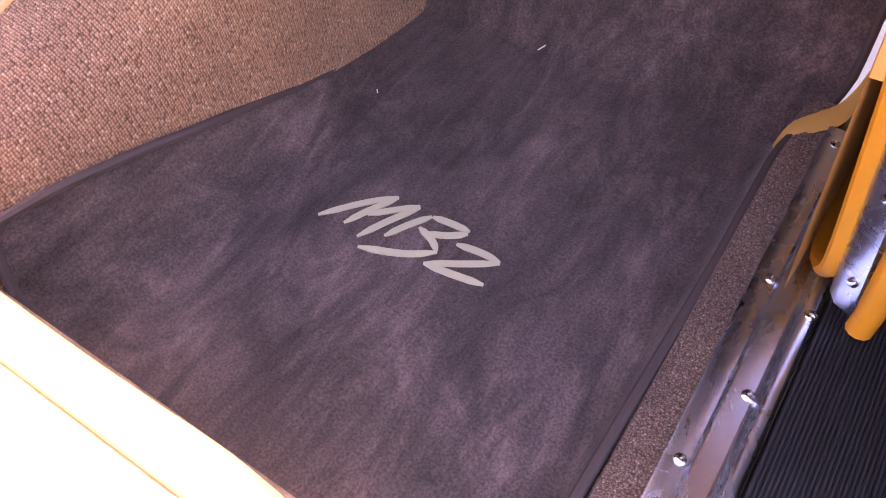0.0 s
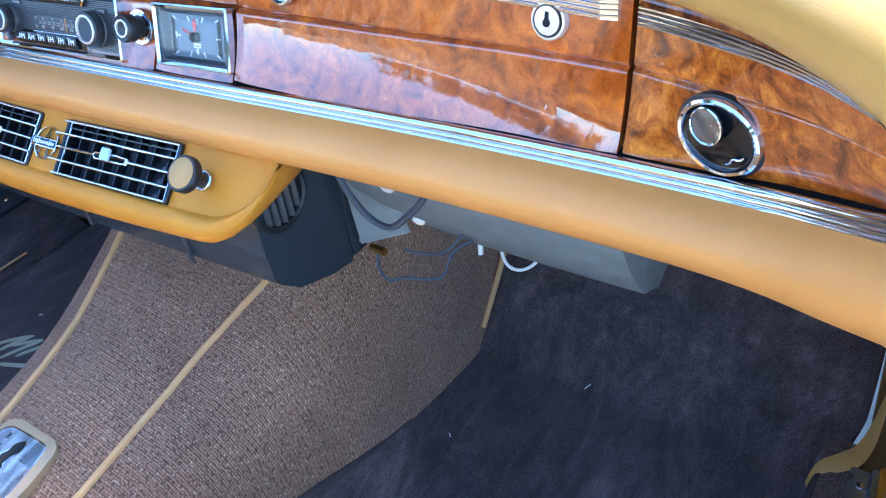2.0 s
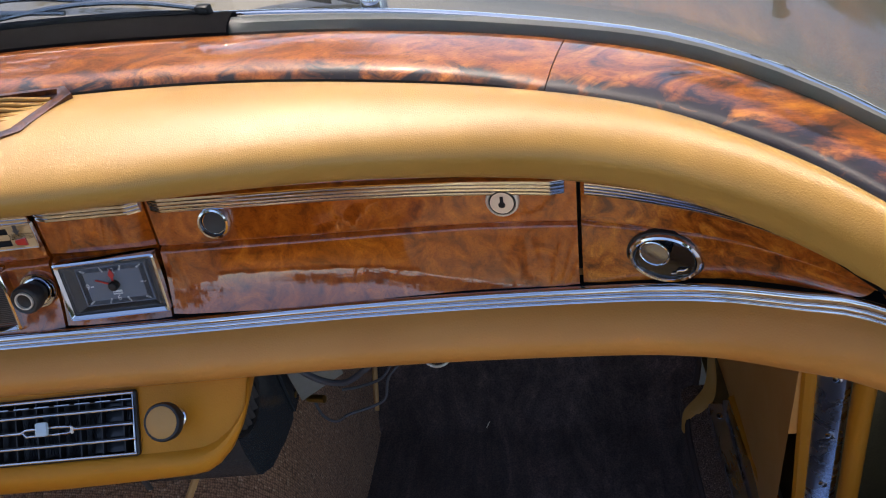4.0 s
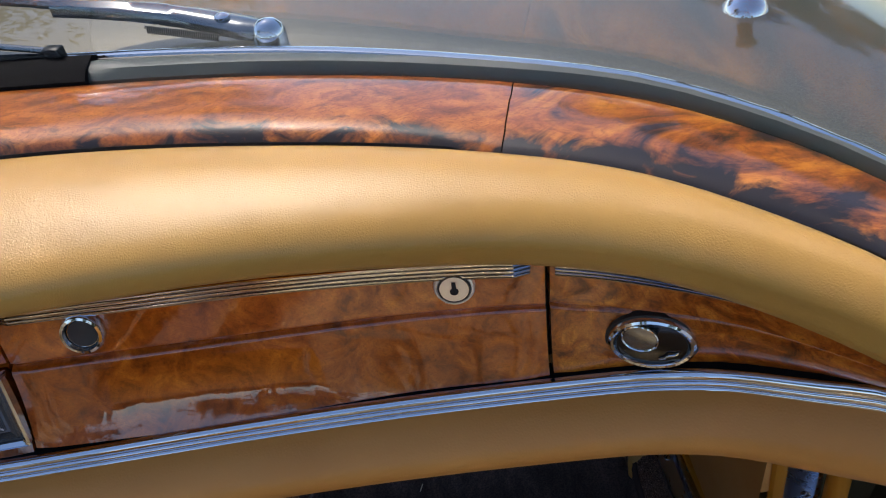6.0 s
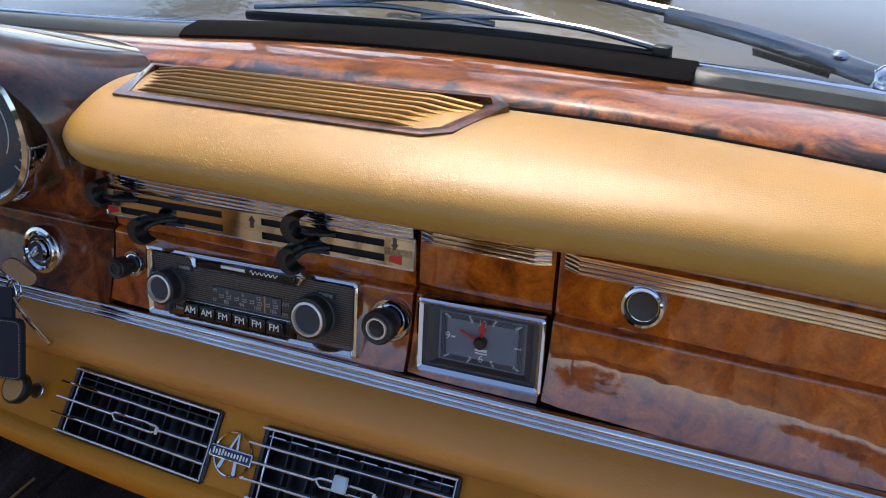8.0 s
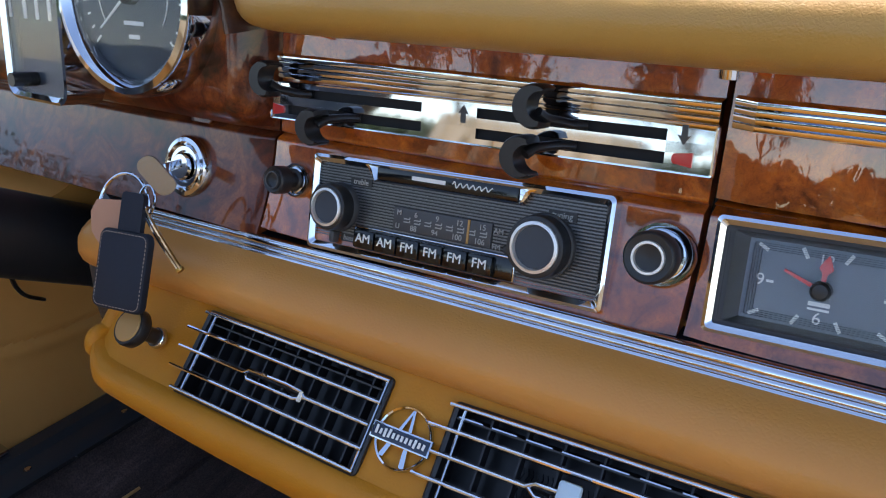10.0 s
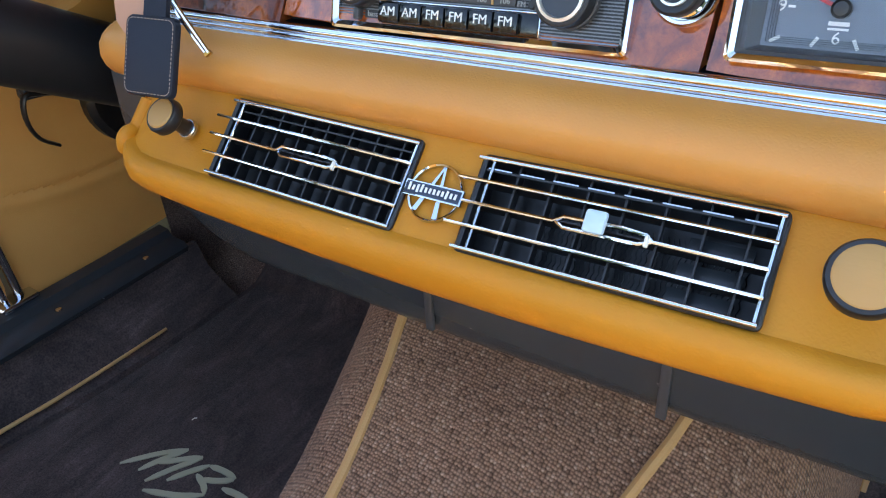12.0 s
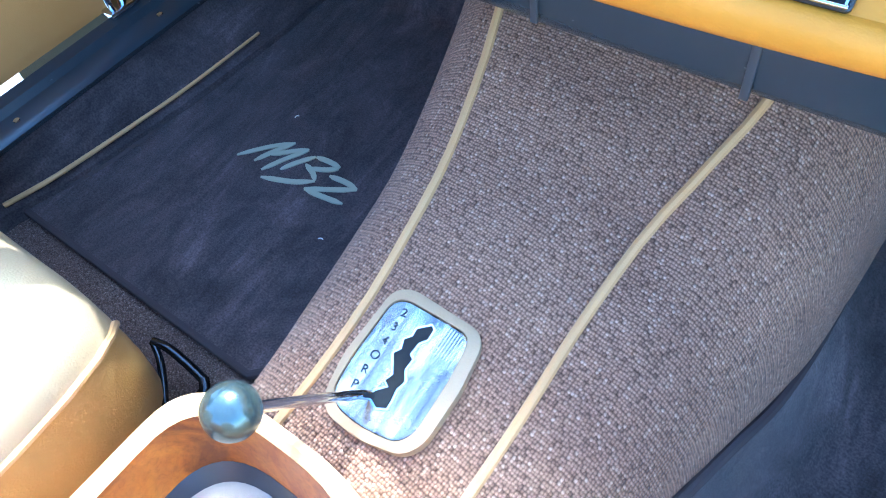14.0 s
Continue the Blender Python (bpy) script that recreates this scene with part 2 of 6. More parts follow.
GLOSS = material("glossy_black_enamel", (0.004, 0.005, 0.006), 0.12)
PALE_BLUE = material("pale_blue_plastic", (0.48, 0.62, 0.70), 0.35)
PLASTIC_TAN = material("tan_insert", (0.42, 0.225, 0.068), 0.5)
bump(PLASTIC_TAN, noise_tex(PLASTIC_TAN, 160, 3, 0.5, 0, (1, 4, 1)).outputs["Fac"], 0.1, 0.001)
BEIGE = leather("beige_lining", (0.30, 0.22, 0.165), (0.35, 0.26, 0.195), 0.6)
IVORY = material("ivory_plastic", (0.75, 0.72, 0.62), 0.4)
NAVY = material("dark_blue_enamel", (0.020, 0.032, 0.060), 0.25)
BLUE = material("blue_connector", (0.10, 0.28, 0.50), 0.4)
WIRE = material("grey_wire", (0.055, 0.062, 0.075), 0.5)
CLEAR = material("clear_plastic", (0.6, 0.62, 0.65), 0.25)
CLEAR.node_tree.nodes["Principled BSDF"].inputs["Alpha"].default_value = 0.3
PAINT = material("brown_metallic_paint", (0.05, 0.03, 0.02), 0.36, 0.5, coat=1.0)
PAINT.node_tree.nodes["Principled BSDF"].inputs["Coat IOR"].default_value = 1.7
PAINT.node_tree.nodes["Principled BSDF"].inputs["Coat Roughness"].default_value = 0.012
paint(PAINT, ramp(PAINT, noise_tex(PAINT, 900, 2), "Fac", [(0.3, (0.125, 0.105, 0.055)), (0.7, (0.20, 0.168, 0.090))]).outputs["Color"])
GLASS = material("glass", (0.96, 0.98, 0.97), 0.0)
GLASS.node_tree.nodes["Principled BSDF"].inputs["Transmission Weight"].default_value = 1.0
GLASS.node_tree.nodes["Principled BSDF"].inputs["IOR"].default_value = 1.2
LENS = material("gauge_lens", (0.9, 0.92, 0.95), 0.02)
LENS.node_tree.nodes["Principled BSDF"].inputs["Transmission Weight"].default_value = 1.0
LENS.node_tree.nodes["Principled BSDF"].inputs["IOR"].default_value = 1.2
LETTER = material("cream_embroidery", (0.40, 0.39, 0.265), 0.8, sheen=0.2)
bump(LETTER, noise_tex(LETTER, 900, 2).outputs["Fac"], 0.5, 0.001)
CONCRETE = material("pale_concrete", (0.52, 0.49, 0.43), 0.85)
paint(CONCRETE, ramp(CONCRETE, noise_tex(CONCRETE, 3, 8, 0.65), "Fac", [(0.3, (0.44, 0.41, 0.36)), (0.7, (0.60, 0.57, 0.50))]).outputs["Color"])
bump(CONCRETE, noise_tex(CONCRETE, 60, 5).outputs["Fac"], 0.2, 0.004)
BARK = material("bark", (0.12, 0.08, 0.05), 0.9)
LEAF = material("leaves", (0.06, 0.085, 0.03), 0.6)

VELVET = material("dark_velour", (0.03, 0.022, 0.025), 0.9, sheen=0.42, spec=0.15)
nap = noise_tex(VELVET, 7, 5, 0.6, 0.6)
brush = noise_tex(VELVET, 11, 4, 0.65, 2.6, (1, 0.42, 1), (0, 0, 0.55))
streak = noise_tex(VELVET, 55, 3, 0.6, 1.2, (1, 0.16, 1), (0, 0, 0.62))
half = node(VELVET, "ShaderNodeMath")
half.operation = "MULTIPLY_ADD"
half.inputs[1].default_value = 0.32
link(VELVET, nap, "Fac", half, 0)
most = node(VELVET, "ShaderNodeMath")
most.operation = "MULTIPLY_ADD"
most.inputs[1].default_value = 0.46
link(VELVET, brush, "Fac", most, 0)
last = node(VELVET, "ShaderNodeMath")
last.operation = "MULTIPLY"
last.inputs[1].default_value = 0.22
link(VELVET, streak, "Fac", last, 0)
link(VELVET, last, "Value", most, 2)
link(VELVET, most, "Value", half, 2)
napc = ramp(VELVET, half, "Value", [(0.36, (0.036, 0.028, 0.027)), (0.48, (0.066, 0.051, 0.048)), (0.55, (0.090, 0.067, 0.063)), (0.63, (0.142, 0.106, 0.099))])
fuzz = ramp(VELVET, noise_tex(VELVET, 420, 3), "Fac", [(0.32, (0.42, 0.40, 0.42)), (0.68, (1.55, 1.5, 1.45))])
paint(VELVET, blend(VELVET, None, napc.outputs["Color"], fuzz.outputs["Color"], "MULTIPLY", 0.65))
bump(VELVET, noise_tex(VELVET, 900, 2).outputs["Fac"], 0.5, 0.001)
VELVET.node_tree.nodes["Principled BSDF"].inputs["Sheen Roughness"].default_value = 0.4
BINDING = material("dark_edge_binding", (0.070, 0.053, 0.050), 0.9, spec=0.15)
bump(BINDING, noise_tex(BINDING, 700, 3).outputs["Fac"], 0.5, 0.001)


# ---- building tools ----
def spline(table, x):
    """y at x through the rows (x, y) of a table, smoothly; held level past its ends."""
    xs, ys = [r[0] for r in table], [r[1] for r in table]
    if x <= xs[0]:
        return ys[0]
    if x >= xs[-1]:
        return ys[-1]
    i = max(k for k in range(len(xs) - 1) if xs[k] <= x)
    slope = [(ys[min(k + 1, len(xs) - 1)] - ys[max(k - 1, 0)]) / (xs[min(k + 1, len(xs) - 1)] - xs[max(k - 1, 0)]) for k in (i, i + 1)]
    h = xs[i + 1] - xs[i]
    u = (x - xs[i]) / h
    return (2 * u**3 - 3 * u**2 + 1) * ys[i] + (u**3 - 2 * u**2 + u) * h * slope[0] + (3 * u**2 - 2 * u**3) * ys[i + 1] + (u**3 - u**2) * h * slope[1]


def through_points(pts, n):
    """n points along a smooth curve through pts, closely even in length."""
    pts = [Vector(p) for p in pts]
    dense = []
    for i in range(len(pts) - 1):
        p0, p1, p2, p3 = pts[max(i - 1, 0)], pts[i], pts[i + 1], pts[min(i + 2, len(pts) - 1)]
        for k in range(12):
            u = k / 12
            dense.append(0.5 * (2 * p1 + (p2 - p0) * u + (2 * p0 - 5 * p1 + 4 * p2 - p3) * u * u + (3 * p1 - p0 - 3 * p2 + p3) * u**3))
    dense.append(pts[-1])
    at = [0.0]
    for a, b in zip(dense, dense[1:]):
        at.append(at[-1] + (b - a).length)
    out, j = [], 0
    for k in range(n):
        s = at[-1] * k / (n - 1)
        while j < len(at) - 2 and at[j + 1] < s:
            j += 1
        span = at[j + 1] - at[j]
        out.append(dense[j].lerp(dense[j + 1], (s - at[j]) / span if span else 0))
    return out


def loft(rows, ring=False, caps=False, bm=None):
    bm = bm or bmesh.new()
    made = [[bm.verts.new(p) for p in row] for row in rows]
    n = len(rows[0])
    for a, b in zip(made, made[1:]):
        for k in range(n if ring else n - 1):
            bm.faces.new((a[k], a[(k + 1) % n], b[(k + 1) % n], b[k]))
    if caps:
        bm.faces.new(made[0])
        bm.faces.new(list(reversed(made[-1])))
    return bm


def tube(pts, r, segs=10, n=None, flat=1.0, bm=None):
    """A round rod along pts; r may be a number or one for each end."""
    pts = through_points(pts, n) if n else [Vector(p) for p in pts]
    r0, r1 = r if isinstance(r, tuple) else (r, r)
    rows, side = [], None
    for i, p in enumerate(pts):
        way = (pts[min(i + 1, len(pts) - 1)] - pts[max(i - 1, 0)]).normalized()
        side = side or (Vector((0, 0, 1)) if abs(way.z) < 0.9 else Vector((0, 1, 0)))
        side = (side - way * side.dot(way)).normalized()
        other = way.cross(side)
        rad = r0 + (r1 - r0) * i / (len(pts) - 1)
        rows.append([p + rad * (math.cos(a) * other + flat * math.sin(a) * side) for a in (2 * math.pi * k / segs for k in range(segs))])
    return loft(rows, True, True, bm)


def box(sx, sy, sz, bevel=0.0, m=None, segs=2, bm=None):
    one = bmesh.new()
    bmesh.ops.create_cube(one, size=1, matrix=Matrix.Diagonal((sx, sy, sz, 1)))
    if bevel:
        bmesh.ops.bevel(one, geom=one.edges[:], offset=bevel, segments=segs, affect="EDGES", profile=0.5)
    if m is not None:
        bmesh.ops.transform(one, matrix=m, verts=one.verts)
    if bm is None:
        return one
    tmp = bpy.data.meshes.new("tmp")
    one.to_mesh(tmp)
    bm.from_mesh(tmp)
    bpy.data.meshes.remove(tmp)
    one.free()
    return bm


def lathe(profile, m=Matrix(), segs=32, sx=1.0, sy=1.0, hollow=False):
    """Rows of (radius, height) turned about the local z axis."""
    rows = [[m @ Vector((r * sx * math.cos(a), r * sy * math.sin(a), h)) for a in (2 * math.pi * k / segs for k in range(segs))] for r, h in profile]
    return loft(rows + rows[:1], True) if hollow else loft(rows, True, True)


def plate(outline, thick, m=Matrix(), bm=None):
    """A flat piece with that outline (x, y), its back at local z = 0."""
    return loft([[m @ Vector((x, y, z)) for x, y in outline] for z in (0, thick)], True, True, bm)


def rounded(w, h, r, n=5):
    out = []
    for cx, cy, a0 in ((w / 2 - r, h / 2 - r, 0), (-w / 2 + r, h / 2 - r, 90), (-w / 2 + r, -h / 2 + r, 180), (w / 2 - r, -h / 2 + r, 270)):
        out += [(cx + r * math.cos(radians(a0 + 90 * k / n)), cy + r * math.sin(radians(a0 + 90 * k / n))) for k in range(n + 1)]
    return out


def rim(outer, inner, heights, m=Matrix()):
    """A frame between two outlines of like count; heights: back, front outer, front inner, floor."""
    rows = [[(p, heights[0]) for p in outer], [(p, heights[1]) for p in outer]]
    mid = [((a[0] * 0.6 + b[0] * 0.4), (a[1] * 0.6 + b[1] * 0.4)) for a, b in zip(outer, inner)]
    rows += [[(p, heights[1] + 0.0008) for p in mid], [(p, heights[2]) for p in inner], [(p, heights[3]) for p in inner]]
    return loft([[m @ Vector((*p, h)) for p, h in row] for row in rows], True)


def lay(origin, up, normal):
    """The pose of a flat thing: x to its right, y its up, z out of its face."""
    n = Vector(normal).normalized()
    u = (Vector(up) - n * Vector(up).dot(n)).normalized()
    r = u.cross(n)
    return Matrix(((r.x, u.x, n.x, origin[0]), (r.y, u.y, n.y, origin[1]), (r.z, u.z, n.z, origin[2]), (0, 0, 0, 1)))


def mesh_object(name, bm, mat, angle=38):
    bmesh.ops.recalc_face_normals(bm, faces=bm.faces)
    me = bpy.data.meshes.new(name)
    bm.to_mesh(me)
    bm.free()
    me.materials.append(mat)
    me.polygons.foreach_set("use_smooth", [True] * len(me.polygons))
    me.set_sharp_from_angle(angle=radians(angle))
    return new(name, me)


def thing(name, at, label, category, group="", kind=""):
    ob = new(name)
    ob.empty_display_size = 0.05
    ob.location = at
    return tagged(ob, label, category, group, kind)


def part(name, bm, mat, parent, label="", angle=38):
    ob = mesh_object(name, bm, mat, angle)
    ob.parent = parent
    ob.matrix_parent_inverse = Matrix.Translation(-parent.location)
    if label:
        ob["label"] = label
    return ob


def single(name, bm, mat, label, category, group="", kind="", angle=38):
    return tagged(mesh_object(name, bm, mat, angle), label, category, group, kind)


def words(text, size, m, mat, parent, name="lettering", align="CENTER"):
    cu = bpy.data.curves.new("tmp", "FONT")
    cu.body, cu.size, cu.align_x, cu.align_y, cu.extrude = text, size, align, "CENTER", 0.0002
    tmp = new("tmp", cu)
    bpy.context.view_layer.update()
    me = bpy.data.meshes.new_from_object(tmp.evaluated_get(bpy.context.evaluated_depsgraph_get()))
    bpy.data.objects.remove(tmp)
    bm = bmesh.new()
    bm.from_mesh(me)
    bpy.data.meshes.remove(me)
    bmesh.ops.transform(bm, matrix=m, verts=bm.verts)
    return part(name, bm, mat, parent)


def carve(ob, cutters):
    """Cut closed meshes out of a part."""
    made = []
    for bm in cutters:
        bmesh.ops.recalc_face_normals(bm, faces=bm.faces)
        me = bpy.data.meshes.new("tmp")
        bm.to_mesh(me)
        bm.free()
        tool = new("tmp", me)
        mod = ob.modifiers.new("cut", "BOOLEAN")
        mod.operation, mod.solver, mod.object = "DIFFERENCE", "EXACT", tool
        made.append(tool)
    bpy.context.view_layer.update()
    me = bpy.data.meshes.new_from_object(ob.evaluated_get(bpy.context.evaluated_depsgraph_get()))
    ob.modifiers.clear()
    ob.data = me
    me.set_sharp_from_angle(angle=radians(38))
    for tool in made:
        bpy.data.objects.remove(tool)


def T(x, y, z=0.0, turn=0.0):
    return pose(x, y, z, 0, 0, turn)


# ---- ground and car floor ----
bm = bmesh.new()
bmesh.ops.create_grid(bm, x_segments=40, y_segments=40, size=400)
for v in bm.verts:
    v.co.z = -0.42
single("ground", bm, CONCRETE, "pale sunlit concrete yard around the car", "ground", kind="structure")

# floor pan, rising as the toe board ahead of y = 0.72
TOE = [(-1.2, -0.012), (-0.3, -0.012), (0.3, -0.012), (0.66, -0.012), (0.72, 0.0), (0.78, 0.06), (0.86, 0.20), (0.93, 0.34), (0.97, 0.50), (0.98, 0.66)]


def floor_line(y0, y1, n, lift=0.0):
    pts = [p for p in through_points([(0, y, z) for y, z in TOE], 160) if y0 <= p.y <= y1]
    return [pts[round(k * (len(pts) - 1) / (n - 1))] + Vector((0, 0, lift)) for k in range(n)]


rows = []
for p in floor_line(-1.2, 1.0, 60):
    rows.append([(x, p.y, p.z) for x in np.linspace(-0.74, 0.74, 13)])
for p in reversed(floor_line(-1.2, 1.0, 60)):
    rows.append([(x, p.y + 0.02, p.z - 0.03) for x in np.linspace(-0.74, 0.74, 13)])
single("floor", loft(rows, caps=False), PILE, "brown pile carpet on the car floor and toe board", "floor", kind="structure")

# transmission tunnel: base left, base right, piping left, piping right, height, by y
TUN_L = [(-0.9, -0.14), (0.1, -0.15), (0.2, -0.163), (0.25, -0.168), (0.34, -0.178), (0.48, -0.205), (0.62, -0.24), (0.95, -0.30)]
TUN_R = [(-0.9, 0.165), (0.1, 0.198), (0.2, 0.214), (0.3, 0.232), (0.42, 0.248), (0.55, 0.253), (0.95, 0.258)]
PIP_L = [(-0.9, -0.06), (0.1, -0.064), (0.203, -0.069), (0.274, -0.078), (0.338, -0.087), (0.43, -0.106), (0.495, -0.126), (0.65, -0.165), (0.95, -0.22)]
PIP_R = [(-0.9, 0.09), (0.1, 0.090), (0.202, 0.090), (0.277, 0.089), (0.347, 0.093), (0.386, 0.100), (0.428, 0.111), (0.498, 0.127), (0.65, 0.15), (0.95, 0.17)]
TUN_Z = [(-0.9, 0.165), (-0.1, 0.172), (0.1, 0.180), (0.2, 0.190), (0.277, 0.203), (0.347, 0.220), (0.428, 0.253), (0.498, 0.281), (0.65, 0.36), (0.95, 0.50)]


def tunnel_section(y, n=40):
    a, b, l, r, z = (spline(t, y) for t in (TUN_L, TUN_R, PIP_L, PIP_R, TUN_Z))
    return through_points([(a - 0.012, y, -0.02), (a, y, 0.02), (a + 0.10 * (l - a), y, 0.45 * z), (a + 0.30 * (l - a), y, 0.82 * z), (a + 0.62 * (l - a), y, 0.955 * z), (l, y, z), (0.5 * (l + r), y, z + 0.006), (r, y, z - 0.006), (r + 0.45 * (b - r), y, 0.925 * z), (r + 0.80 * (b - r), y, 0.72 * z), (b - 0.006, y, 0.34 * z), (b, y, 0.02), (b + 0.012, y, -0.02)], n)


def tunnel_top(x, y):
    sec = tunnel_section(y, 80)
    near = min(sec[15:65], key=lambda p: abs(p.x - x))
    return near.z


tunnel = thing("transmission_tunnel", (0.04, 0.2, 0), "tall centre tunnel covered in brown loop carpet with tan piping", "tunnel", kind="structure")
sections = [tunnel_section(y) for y in np.linspace(-0.9, 0.96, 75)]
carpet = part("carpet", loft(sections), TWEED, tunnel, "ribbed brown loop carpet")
along = carpet.data.uv_layers.new(name="cloth")
for loop in carpet.data.loops:
    row, k = divmod(loop.vertex_index, 40)
    sec = sections[row]
    girth = (sec[1] - sec[0]).length
    along.data[loop.index].uv = ((k - 20) * girth, sec[0].y + 0.5 * (spline(TUN_Z, sec[0].y) - 0.19))
for tab in (PIP_L, PIP_R):
    part("piping", tube([(spline(tab, y), y, tunnel_top(spline(tab, y), y) + 0.0005) for y in np.linspace(-0.5, 0.9, 50)], 0.0045, 8), PIPING, tunnel, "sewn tan leather piping")
part("piping", tube([(0.256, 0.725, 0.03), (0.259, 0.78, 0.10), (0.262, 0.83, 0.18), (0.265, 0.87, 0.26), (0.268, 0.90, 0.33)], 0.0045, 8, 20), PIPING, tunnel, "sewn tan leather piping")


# ---- floor mats ----
def mat_left(y):
    return spline([(0, 0.180), (0.10, 0.190), (0.21, 0.205), (0.30, 0.224), (0.37, 0.239), (0.5, 0.247), (0.7, 0.247), (0.80, 0.250), (0.9, 0.255)], y)


def edge_lift(x, y):
    """How far the passenger mat climbs towards the tunnel."""
    u = max(0.0, 1 - (x - mat_left(y)) / 0.075) if x > 0 else 0.0
    w = max(0.0, 1 - (mat_right(y) - x) / 0.022) if x > 0 and y < 0.70 else 0.0
    return 0.024 * w * w + u * u * spline([(0.0, 0.125), (0.10, 0.125), (0.21, 0.116), (0.37, 0.083), (0.5, 0.040), (0.65, 0.006), (0.7, 0.0)], y)


LOGO = [[(0.354, 0.374), (0.385, 0.409), (0.413, 0.435)], [(0.413, 0.434), (0.396, 0.404), (0.384, 0.379)], [(0.398, 0.400), (0.42, 0.420), (0.439, 0.436)], [(0.44, 0.435), (0.421, 0.403), (0.406, 0.372)],
        [(0.429, 0.387), (0.442, 0.410), (0.457, 0.431)], [(0.458, 0.431), (0.479, 0.434), (0.500, 0.434)], [(0.500, 0.431), (0.483, 0.419), (0.463, 0.410)], [(0.454, 0.413), (0.472, 0.407), (0.485, 0.398)], [(0.486, 0.397), (0.46, 0.379), (0.415, 0.362)],
        [(0.497, 0.415), (0.522, 0.418), (0.545, 0.417)], [(0.546, 0.416), (0.514, 0.397), (0.482, 0.379)], [(0.483, 0.379), (0.514, 0.382), (0.545, 0.387)]]


def nap_wave(x, y, side):
    return 0.0018 * noise.noise((x * 9, y * 9, side)) + 0.001 * noise.noise((x * 40, y * 40, 3 * side))


def floor_mat(side, left, right, y0, y1, shift, label):
    """left(y), right(y): the edges; the mat runs from the seat up the toe board."""
    mat = thing("floor_mat", (shift[0] + 0.45, 0.4, 0), label, "floor mat", "floor mats")
    line = floor_line(y0, y1, 70, 0.012)
    nx, top = 60, []
    rnd = random.Random(3 + side)
    for p in line:
        a, b = left(p.y), right(p.y)
        r = 0.035
        pull = r - math.sqrt(max(0.0, r * r - max(0.0, r - (p.y - y0)) ** 2))
        a, b = a + pull, b - pull
        row = []
        for k in range(nx):
            x = a + (b - a) * k / (nx - 1)
            wave = nap_wave(x, p.y, side)
            row.append(Vector((x, p.y, p.z + edge_lift(x, p.y) + wave)))
        top.append(row)
    rows = [[q + Vector((0, 0, -0.009)) for q in row] for row in top]
    bm = loft(top)
    loft(rows, bm=bm)
    part("velour", bm, VELVET, mat, "dark brown velour with brushed nap")
    border = top[0] + [r[-1] for r in top[1:]] + list(reversed(top[-1]))[1:] + [r[0] for r in reversed(top[1:-1])]
    border.append(border[0])
    part("binding", tube([p + Vector((0, 0, -0.0035)) for p in border], 0.0052, 8), BINDING, mat, "stitched dark edge binding")
    for num, stroke in enumerate(LOGO if side == 0 else [[(0.448 + 0.94 * (x - 0.45), 0.403 + 0.94 * (y - 0.40)) for x, y in row] for row in LOGO]):
        pts = through_points([(x + shift[0], y + shift[1], nap_wave(x + shift[0], y + shift[1], side) + 0.0008 + 0.00005 * num) for x, y in stroke], 15)
        sides = []
        for i, p in enumerate(pts):
            d0 = (pts[max(i, 1)] - pts[max(i, 1) - 1]).normalized()
            d1 = (pts[min(i + 1, len(pts) - 1)] - pts[min(i + 1, len(pts) - 1) - 1]).normalized()
            n0, n1 = Vector((-d0.y, d0.x, 0)), Vector((-d1.y, d1.x, 0))
            n = n0 + n1 if (n0 + n1).length > 0.5 else n0 + n1 + d0 * 0.6
            n.normalize()
            grow = min(1.5, 1 / max(0.4, n.dot(n0)))
            taper = min(1.0, 0.35 + 0.25 * min(i, len(pts) - 1 - i))
            sides.append((p - n * 0.0036 * grow * taper, p + n * 0.0036 * grow * taper))
        bm = loft([[a - Vector((0, 0, 0.003)), a + Vector((0, 0, 0.0004)), b + Vector((0, 0, 0.0004)), b - Vector((0, 0, 0.003))] for a, b in sides], True, True)
        part("embroidered_stroke", bm, LETTER, mat, "cream embroidered slanted stroke")
    return mat


def mat_right(y):
    return spline([(0, 0.711), (0.26, 0.713), (0.5, 0.719), (0.66, 0.720), (0.70, 0.728), (0.745, 0.745), (0.77, 0.752), (0.9, 0.74)], y)


floor_mat(0, mat_left, mat_right, 0.132, 0.872, (0, 0), "dark velour passenger floor mat with cream embroidered mark")
floor_mat(1, lambda y: spline([(0, -0.68), (0.13, -0.69), (0.19, -0.636), (0.35, -0.612), (0.55, -0.60), (0.9, -0.60)], y), lambda y: spline([(0, -0.20), (0.14, -0.21), (0.17, -0.20), (0.23, -0.18), (0.30, -0.178), (0.43, -0.20), (0.65, -0.25), (0.9, -0.30)], y), 0.13, 0.885, (-0.833, -0.022), "dark velour driver floor mat with cream embroidered mark")

# ---- passenger sill ----
sill = thing("door_sill", (0.76, 0.3, 0), "passenger door sill with carpet strip and scuffed aluminium tread plate", "door sill", kind="structure")
ys = np.linspace(-0.9, 0.74, 30)
part("carpet_strip", loft([[(x, y, z) for x, z in ((0.716, -0.02), (0.717, 0.010), (0.722, 0.024), (0.735, 0.031), (0.758, 0.033), (0.764, 0.02), (0.764, -0.02))] for y in ys], True, True), PILE, sill, "short brown pile carpet strip")
prof = [(0.757, 0.030), (0.757, 0.0385), (0.760, 0.0394), (0.7755, 0.0383), (0.777, 0.0400), (0.7775, 0.0450), (0.7790, 0.0464), (0.7960, 0.0466), (0.7985, 0.0490), (0.8000, 0.0545), (0.8030, 0.0590), (0.8070, 0.0600), (0.8110, 0.0585), (0.8130, 0.0540), (0.8160, 0.030)]
